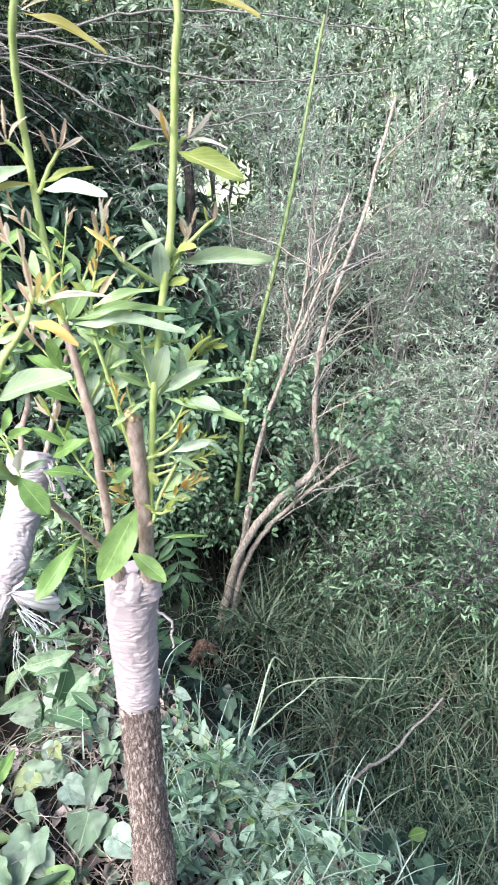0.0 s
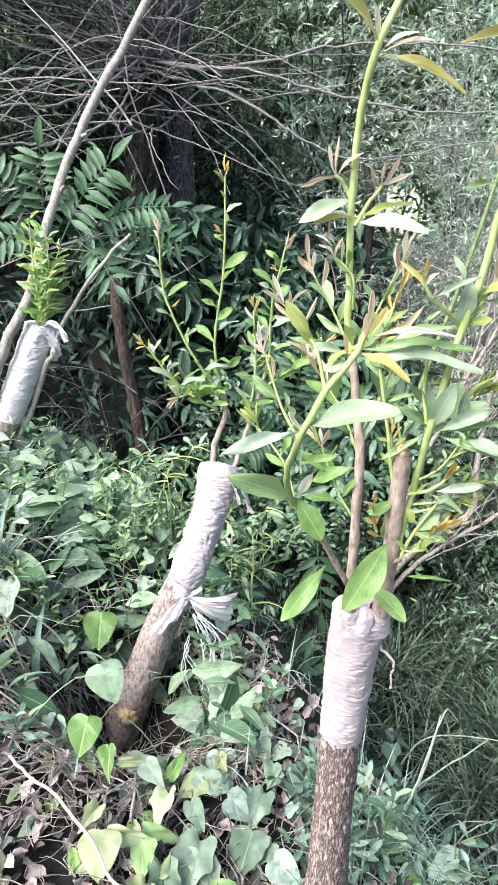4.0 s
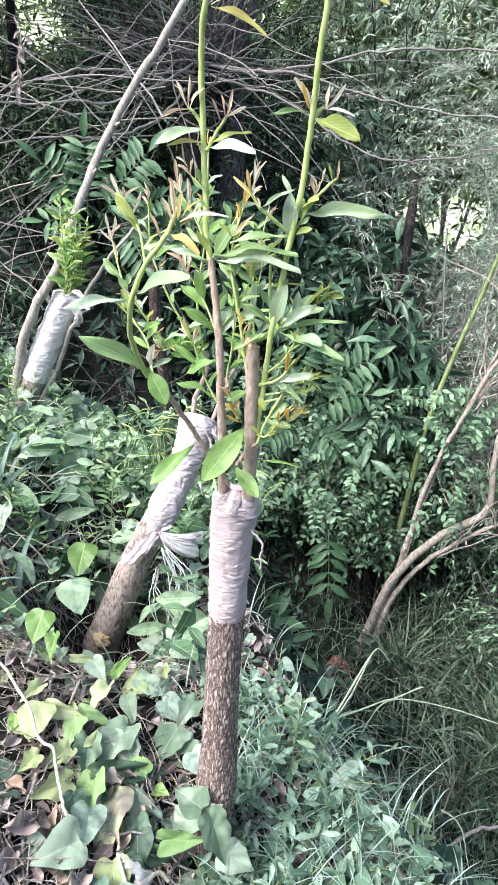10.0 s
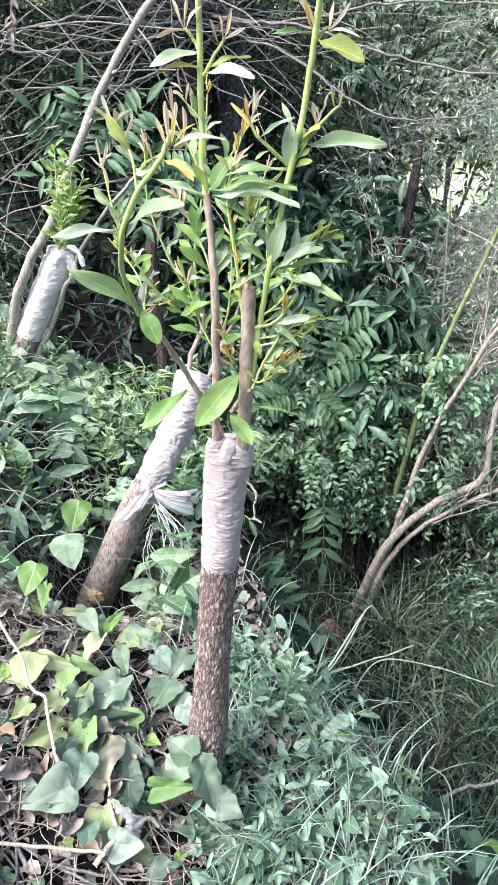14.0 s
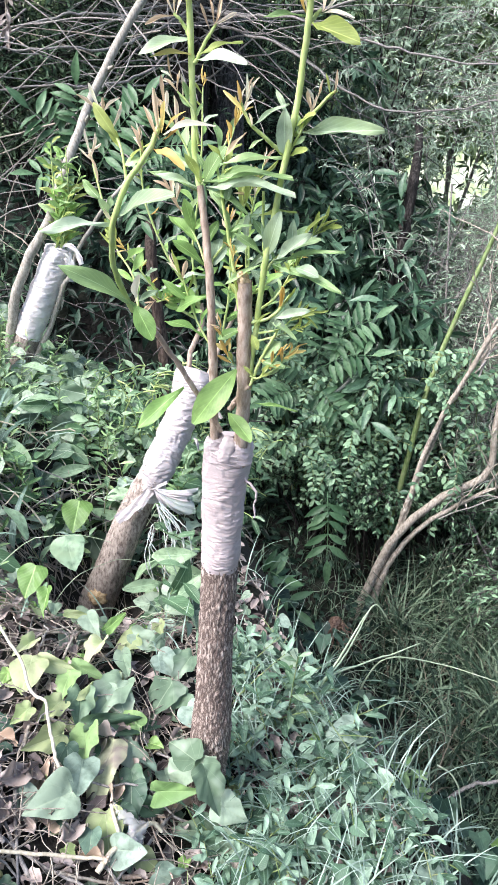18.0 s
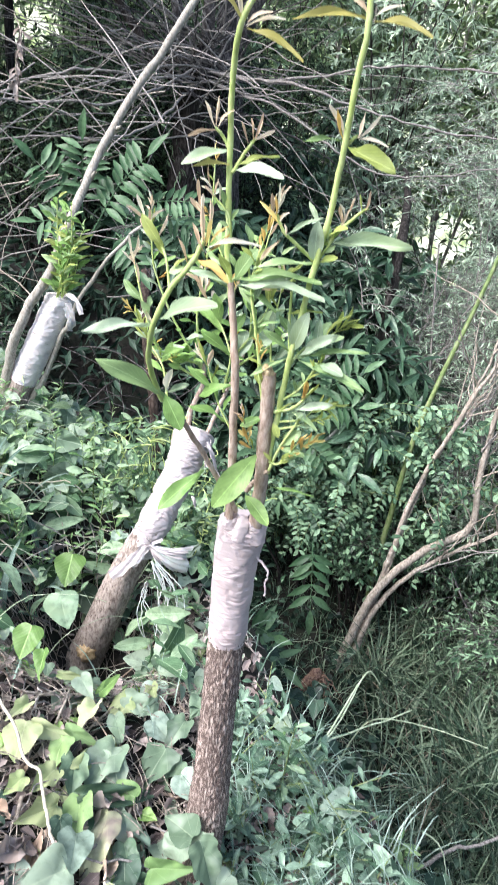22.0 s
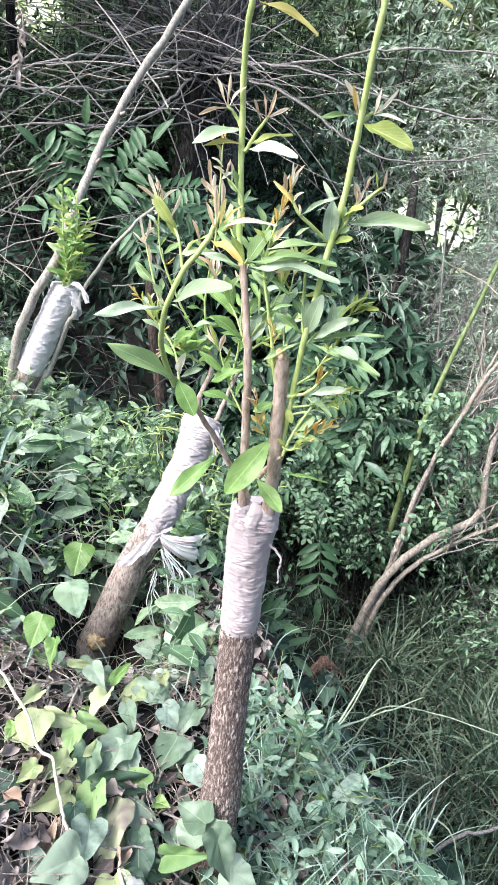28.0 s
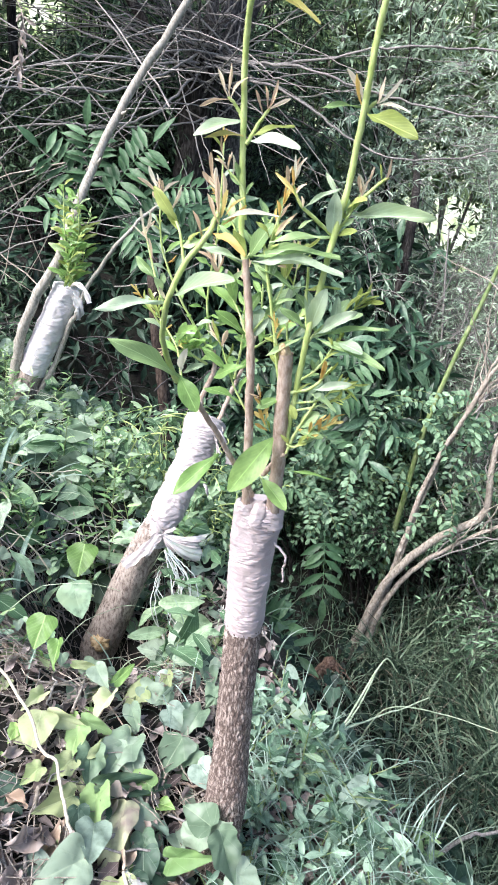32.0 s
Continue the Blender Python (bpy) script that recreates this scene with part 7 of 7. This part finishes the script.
weeds("bank_weeds", "bright green narrow-leaved weeds on the bank", x, y, 0.20, 10, 0.06, LANCE, m_herb, 16, 1.1)
x, y = bank_points(130, -1.3, -0.2, 0.75, 1.9, 33, 0.1)
weeds("narrow_weeds", "light green narrow-leaved weeds standing over the ivy", x, y, 0.22, 14, 0.055, LANCE, m_herb_light, 34, 0.75, 0.3)
x, y = bank_points(60, -1.2, -0.5, 0.25, 0.9, 35, 0.1)
weeds("narrow_weeds", "light green narrow-leaved weeds standing over the ivy", x, y, 0.14, 10, 0.06, LANCE, m_herb_light, 36, 0.7, 0.4)
x, y = bank_points(130, -1.4, -0.2, 0.3, 1.6, 19, 0.1)
weeds("bank_seedlings", "small green seedlings among the ivy", x, y, 0.12, 7, 0.05, LANCE, m_herb, 20, 1.2)
for k, (x0, y0, h) in enumerate(((0.085, 0.20, 0.17), (0.14, 0.22, 0.19), (0.155, 0.31, 0.15), (0.06, 0.13, 0.13), (-0.62, 0.36, 0.2))):
    weeds("leafy_sprout", "upright pale green sprout with narrow leaves", np.array([x0]), np.array([y0]), h, 15, 0.055, LANCE, m_herb_pale if k != 1 else m_herb, 500 + k, 1.0, 0.15)

for k, (x0, y0, h) in enumerate(((0.425, 0.165, 0.09), (0.40, 0.19, 0.07), (-0.285, 0.375, 0.06), (-0.25, 0.36, 0.05), (0.13, 0.35, 0.14))):
    weeds("leafy_sprout", "small bright yellow-green sprout with narrow leaves", np.array([x0]), np.array([y0]), h, 8, 0.06, LANCE, m_herb_light, 520 + k, 1.0, 0.2)
seed_head = thing("seed_head", (-0.114, 0.55, -0.06), "dry white seed head on a thin pale stalk", "plant")
stem(seed_head, [(-0.114, 0.55, -0.10), (-0.108, 0.565, 0.0), (-0.09, 0.59, 0.06), (-0.08, 0.60, 0.088)], 0.0014, 0.001, m_straw_stem, 20, 6, "stalk", "", 0.0008, 3)
q = np.random.default_rng(5)
for k in range(14):
    d = Vector(unit(q.normal(0, 1, 3) + (0, 0, 0.6)))
    leaf(seed_head, (-0.08, 0.60, 0.086), Vector((-0.08, 0.60, 0.088)) + d * 0.014, 0.006, YOUNG, m_seed, "bract", q.uniform(-60, 60))

# grass on the edge, and the long arching stalks
gx, gy = bank_points(1200, 0.0, 0.6, -0.5, 0.4, 23, 0.06)
grass("edge_grass", "thin pale green grass on the bank's edge", gx, gy, 0.2, 1.25, m_grass_pale, 4, 0.4)
gx, gy = bank_points(130, -0.5, 0.1, 0.25, 1.1, 29, 0.12)
grass("bank_grass", "thin grass among the ivy", gx, gy, 0.2, 1.1, m_grass_pale, 5, 0.5)
gx, gy = bank_points(60, -0.95, -0.6, 0.45, 0.95, 31, 0.1)
grass("broad_blades", "broad pale blue-green grass blades on the bank", gx, gy, 0.26, 1.1, m_grass_pale, 7, 2.2)
# the same cover thins out over the bank behind the camera and beyond the view
q = np.random.default_rng(61)
gx, gy = q.normal(-0.9, 1.7, 16000), q.normal(-0.4, 1.5, 16000)
ok = ((gy < -0.62) | (gx < -2.4)) & (beyond(gx, gy) < 0.5) & (gy < 2.6)
grass("verge_grass", "short green grass over the bank", gx[ok], gy[ok], 0.16, 1.1, m_grass_dark, 62, 0.9)


def slope_points(n, low, high, seed, y0=-0.5, y1=0.8):
    q = np.random.default_rng(seed)
    x, y = q.uniform(0.4, 1.7, n), q.uniform(y0, y1, n)
    d = beyond(x, y)
    ok = (d > low) & (d < high)
    return x[ok], y[ok]


gx, gy = slope_points(900, 0.3, 1.5, 51, -0.5, 1.05)
grass("slope_grass", "upright pale green grass on the ditch's near slope", gx, gy, 0.25, 0.9, m_grass_pale, 52, 0.55)
gx, gy = slope_points(3600, 0.45, 1.8, 50, -0.3, 1.6)
grass("slope_grass", "dark green grass on the ditch's near slope", gx, gy, 0.34, 1.0, m_grass_mid, 60, 0.8)
gx, gy = slope_points(400, 0.05, 0.5, 53, -0.4, 0.6)
grass("slope_grass", "thin pale green grass hanging over the ditch", gx, gy, 0.2, 1.2, m_grass_pale, 54, 0.45)
gx, gy = slope_points(420, 0.3, 1.3, 55)
grass("slope_straw", "dry straw-coloured grass on the ditch's near slope", gx, gy, 0.3, 1.4, m_straw, 56, 1.0)
gx, gy = slope_points(520, 0.3, 1.6, 57, -0.5, 1.2)
weeds("slope_herbs", "small pale green leaves on the ditch's near slope", gx, gy, 0.07, 6, 0.05, HEART_LOW, m_herb_pale, 58, 0.9)
weeds("leafy_sprout", "small bright yellow-green sprout with narrow leaves", np.array([0.52, 0.56]), np.array([0.43, 0.40]), 0.13, 9, 0.07, LANCE, m_herb_light, 59, 1.0, 0.2)
seedling = thing("seedling", (0.80, 0.47, float(ground_z(0.80, 0.47))), "single round bright green leaf on a thin stalk", "plant")
stem(seedling, [(0.80, 0.47, float(ground_z(0.80, 0.47)) - 0.02), (0.80, 0.465, -0.80), (0.79, 0.46, -0.70)], 0.0016, 0.001, m_stem_green, 14, 6, "stalk")
leaf(seedling, (0.775, 0.46, -0.70), (0.82, 0.44, -0.675), 0.042, BROAD, m_leaf_bright)
long_grass = thing("long_grass", (0.15, 0.2, -0.03), "long pale grass stalks arching over the ditch", "grass")
for k, pts in enumerate((
        [(0.091, 0.120, -0.207), (0.184, 0.250, -0.055), (0.273, 0.360, 0.040), (0.336, 0.440, 0.107), (0.375, 0.460, 0.060)],
        [(0.107, 0.140, -0.204), (0.194, 0.270, -0.054), (0.266, 0.350, 0.011), (0.328, 0.450, 0.084)],
        [(0.130, 0.200, -0.061), (0.212, 0.320, -0.043), (0.339, 0.420, -0.051), (0.479, 0.500, -0.041)],
        [(0.40, 1.05, -0.95), (0.43, 0.95, -0.60), (0.499, 0.900, -0.424), (0.679, 0.900, -0.434), (0.866, 0.850, -0.446)],
        [(0.661, 0.700, -0.673), (0.711, 0.660, -0.681), (0.729, 0.600, -0.736), (0.744, 0.550, -0.810)],
        [(0.362, 0.800, -0.491), (0.422, 0.750, -0.571), (0.478, 0.700, -0.631)])):
    stem(long_grass, pts, 0.0034, 0.0016, m_straw_stem, 26, 6, "stalk", "", 0.0008, 700 + k)

brush = thing("dead_brush", (-0.8, 0.7, 0.1), "tangle of thin grey dead stems among the ivy", "brush")
for row, m in enumerate((m_twig, m_vine)):
    paths = []
    for k in range(75):
        a = np.array((r.uniform(-1.25, -0.42), r.uniform(0.42, 1.0)))
        if math.hypot((a[0] + 0.42) / 0.24, (a[1] - 0.6) / 0.3) < 1:
            continue
        L, az = r.uniform(0.06, 0.22), r.uniform(0, 2 * math.pi)
        w = np.linspace(-1, 1, 10)[:, None]
        xy = a + np.array((math.cos(az), 0.6 * math.sin(az))) * L * w
        z = ground_z(xy[:, 0], xy[:, 1])[:, None] + r.uniform(0.03, 0.13) + r.normal(0, 0.35) * L * w - 0.25 * L * w ** 2
        paths.append((wobble(np.column_stack([xy, z]), 0.008, 4100 + k + 80 * row), np.linspace(0.0026, 0.0014, 10)))
    tubes("stem", paths, m, brush, 5, kind="stuff")
for k in range(60):
    a = np.array((r.uniform(-1.3, -0.1), r.uniform(0.35, 1.7)))
    if beyond(a[0:1], a[1:2])[0] > 0.05:
        continue
    L, az = r.uniform(0.12, 0.38), r.uniform(0, 2 * math.pi)
    w = np.linspace(0, 1, 12)[:, None]
    pts = np.array((*a, float(ground_z(*a)))) + np.array((math.cos(az), 0.6 * math.sin(az), 0)) * L * w ** 1.2 + np.array((0, 0, 0.9)) * L * (1.3 * w - 1.1 * w ** 2)
    tubes("weed_stalk", [(wobble(pts, 0.005, 330 + k), np.linspace(0.0015, 0.0007, 12))], (m_straw_stem, m_twig, m_cane)[k % 3], None, 5, label="thin bent weed stalk on the bank", category="stalk", group="weed stalks")

bent = []
q = np.random.default_rng(73)
for k in range(150):
    a = np.array((q.uniform(-1.4, -0.12), q.uniform(0.35, 1.9)))
    if beyond(a[0:1], a[1:2])[0] > 0.08:
        continue
    L, az = q.uniform(0.1, 0.34), q.uniform(0, 2 * math.pi)
    w = np.linspace(0, 1, 12)[:, None]
    pts = np.array((*a, float(ground_z(*a)))) + np.array((math.cos(az), 0.6 * math.sin(az), 0)) * L * w ** 1.2 + np.array((0, 0, 1.0)) * L * (1.2 * w - q.uniform(0.6, 1.3) * w ** 2)
    bent.append((wobble(pts, 0.004, 1300 + k), np.linspace(0.0015, 0.0007, 12)))
tubes("bent_stalks", bent, m_straw_stem, None, 4, label="thin pale bent stalks standing among the bank's leaves", category="stalk", kind="stuff")

# litter
litter_shape = blade_shape([0.03, 0.16, 0.25, 0.22, 0.26, 0.15, 0.02], -0.15, 0.4, 2, 0.06)
x, y = bank_points(4200, -0.95, 0.35, -0.6, 0.9, 6, 0.05)
p = np.stack([x, y, ground_z(x, y) + r.uniform(0.0, 0.03, len(x))], -1)
az = r.uniform(-math.pi, math.pi, len(x))
scatter("leaf_litter", litter_shape, p, orient(np.stack([np.cos(az), np.sin(az), r.normal(0, 0.3, len(x))], -1), (0, 0, 1), 0.5), np.stack([r.uniform(0.015, 0.05, len(x))] * 3, -1), m_dead, None, label="brown dead leaves lying on the soil", category="leaf litter")
curled = blade_shape([0.02, 0.10, 0.2, 0.27, 0.3, 0.29, 0.31, 0.28, 0.22, 0.15, 0.08, 0.01], -0.45, 0.5, 5, 0.16, 0.7, 0.1)


def dead_leaf(base, tip, width, material, roll=0.0):
    holder = thing("dead_leaf", base, "curled brown dead leaf lying on the litter", "leaf", "dead leaves")
    leaf(holder, base, tip, width, curled, material, "blade", roll, (0, -0.35, 1))


dead_leaf((-0.108, -0.064, -0.064), (-0.037, -0.009, -0.105), 0.046, m_dead_tan, -25)
dead_leaf((-0.331, -0.069, 0.050), (-0.365, -0.134, 0.054), 0.064, m_dead_one, -8)
dead_leaf((-0.411, -0.028, 0.076), (-0.363, -0.035, 0.062), 0.033, m_dead_tan, 9)
dead_leaf((-0.319, -0.059, 0.047), (-0.336, -0.098, 0.047), 0.050, m_dead_one, -24)
dead_leaf((-0.384, 0.079, 0.068), (-0.379, 0.027, 0.068), 0.024, m_dead_tan, -7)
dead_leaf((-0.223, -0.127, -0.003), (-0.225, -0.186, -0.002), 0.054, m_dead_one, 10)
dead_leaf((-0.171, 0.046, -0.018), (-0.151, -0.016, -0.035), 0.032, m_dead_one, -23)
dead_leaf((-0.430, 0.077, 0.080), (-0.437, 0.028, 0.082), 0.045, m_dead_one, -6)
dead_leaf((-0.229, 0.054, 0.006), (-0.230, -0.019, 0.002), 0.045, m_dead_one, 11)
q = np.random.default_rng(83)
for k in range(30):
    x0, y0 = q.uniform(-0.5, -0.15), q.uniform(-0.34, 0.12)
    base = Vector((x0, y0, float(ground_z(x0, y0)) + 0.02))
    az, size = q.uniform(0, 2 * math.pi), q.uniform(0.035, 0.07)
    dead_leaf(base, base + Vector((math.cos(az), math.sin(az), q.uniform(-0.1, 0.3))) * size, size * q.uniform(0.55, 0.85), m_dead_one if k % 4 else m_dead_tan, q.uniform(-50, 50))
for k in range(120):
    a = np.array((r.uniform(-0.75, 0.05), r.uniform(-0.4, 0.75)) if k % 3 else (r.uniform(-0.45, -0.1), r.uniform(-0.35, 0.02)))
    d = r.normal(0, 0.085, 2)
    xy = a + d * np.linspace(-1, 1, 10)[:, None]
    z = ground_z(xy[:, 0], xy[:, 1]) + r.uniform(0.008, 0.04)
    tubes("dry_stick", [(wobble(np.column_stack([xy, z]), 0.0025, k), np.linspace(r.uniform(0.0018, 0.0045), 0.0014, 10))], (m_twig, m_stem_brown, m_tan)[k % 3], None, 6, label="thin dry brown stick lying on the litter", category="stick", group="dry sticks")

q = np.random.default_rng(64)
straws = []
for k in range(1200):
    a = np.array((q.uniform(-0.62, 0.0), q.uniform(-0.4, 0.25)) if k % 2 else (q.uniform(-0.7, -0.05), q.uniform(0.3, 0.85)))
    if beyond(a[0:1], a[1:2])[0] > 0.02:
        continue
    if k % 5 == 0:
        a = np.array((q.uniform(-1.0, -0.4), q.uniform(0.25, 0.8)))
    L, az = q.uniform(0.04, 0.16), q.uniform(0, 2 * math.pi)
    w = np.linspace(-0.5, 0.5, 9)[:, None]
    xy = a + np.array((math.cos(az), math.sin(az))) * L * w + np.array((-math.sin(az), math.cos(az))) * L * q.normal(0, 0.5) * w ** 2
    z = ground_z(xy[:, 0], xy[:, 1]) + q.uniform(0.012, 0.05) + q.normal(0, 0.12) * L * w[:, 0]
    straws.append((wobble(np.column_stack([xy, z]), 0.0015, k), np.full(9, q.uniform(0.0006, 0.0014))))
tubes("dry_straw", straws, m_tan, None, 4, label="thin pale dry straws and rootlets over the litter", category="straw", kind="stuff")

# crumpled clear plastic scrap half under the leaves
scrap = thing("plastic_scrap", (-0.125, -0.13, -0.02), "crumpled clear plastic scrap in the litter", "plastic scrap")
knot_ribbon(scrap, [(-0.15, -0.10, -0.01), (-0.14, -0.12, 0.01), (-0.12, -0.135, 0.0), (-0.11, -0.15, -0.02)], 0.06, m_film_clear, "film", 13, 0.9)

# long bare branches reaching across the view from the old tree
for k, pts in enumerate(([(-0.6, 3.85, 2.0), (0.0, 3.6, 1.98), (0.6, 3.5, 2.08), (1.4, 3.5, 2.08), (2.2, 3.6, 2.0)], [(-0.6, 3.85, 1.95), (-0.1, 3.6, 1.75), (0.35, 3.5, 1.5), (0.8, 3.5, 1.47), (1.5, 3.5, 1.62)],
                         [(-0.6, 3.85, 2.0), (-0.1, 3.5, 1.9), (0.5, 3.4, 1.78), (1.2, 3.4, 1.72), (2.0, 3.4, 1.8)], [(-0.7, 3.8, 1.95), (-1.2, 3.3, 1.85), (-1.7, 3.0, 1.6), (-2.2, 2.9, 1.2)], [(-0.7, 3.8, 2.0), (-1.1, 3.2, 1.7), (-1.6, 2.8, 1.62), (-2.1, 2.6, 1.6)], [(-0.7, 3.8, 1.9), (-1.0, 3.2, 1.55), (-1.4, 2.9, 1.45), (-2.0, 2.7, 1.35)])):
    br = tubes("bare_branch", [(wobble(smooth_path(pts, 40), 0.008, 820 + k), np.linspace(0.009, 0.004, 40))], m_twig, None, 7, label="long bare grey branch reaching from the old tree", category="branch", group="bare branches")

# dead twigs crossing in the left thicket
q = np.random.default_rng(91)
tangle = thing("dead_brush", (-1.4, 3.0, 0.2), "tangle of thin dead grey twigs in the thicket", "brush")
for k in range(70):
    c = np.array((q.uniform(-2.3, -0.6), q.uniform(2.5, 3.3), q.uniform(0.7, 2.0)))
    d = unit(np.array((q.normal(0, 1), q.normal(0, 0.3), q.normal(0.1, 0.5)))) * q.uniform(0.25, 0.8)
    w = np.linspace(-1, 1, 12)[:, None]
    p = c + d * w + np.array((0, 0, -0.12)) * w ** 2 * q.uniform(-0.5, 1.5)
    tubes("twig", [(wobble(p, 0.008, 900 + k), np.linspace(0.0045, 0.0018, 12))], m_twig if k % 4 else m_tan, tangle, 5)
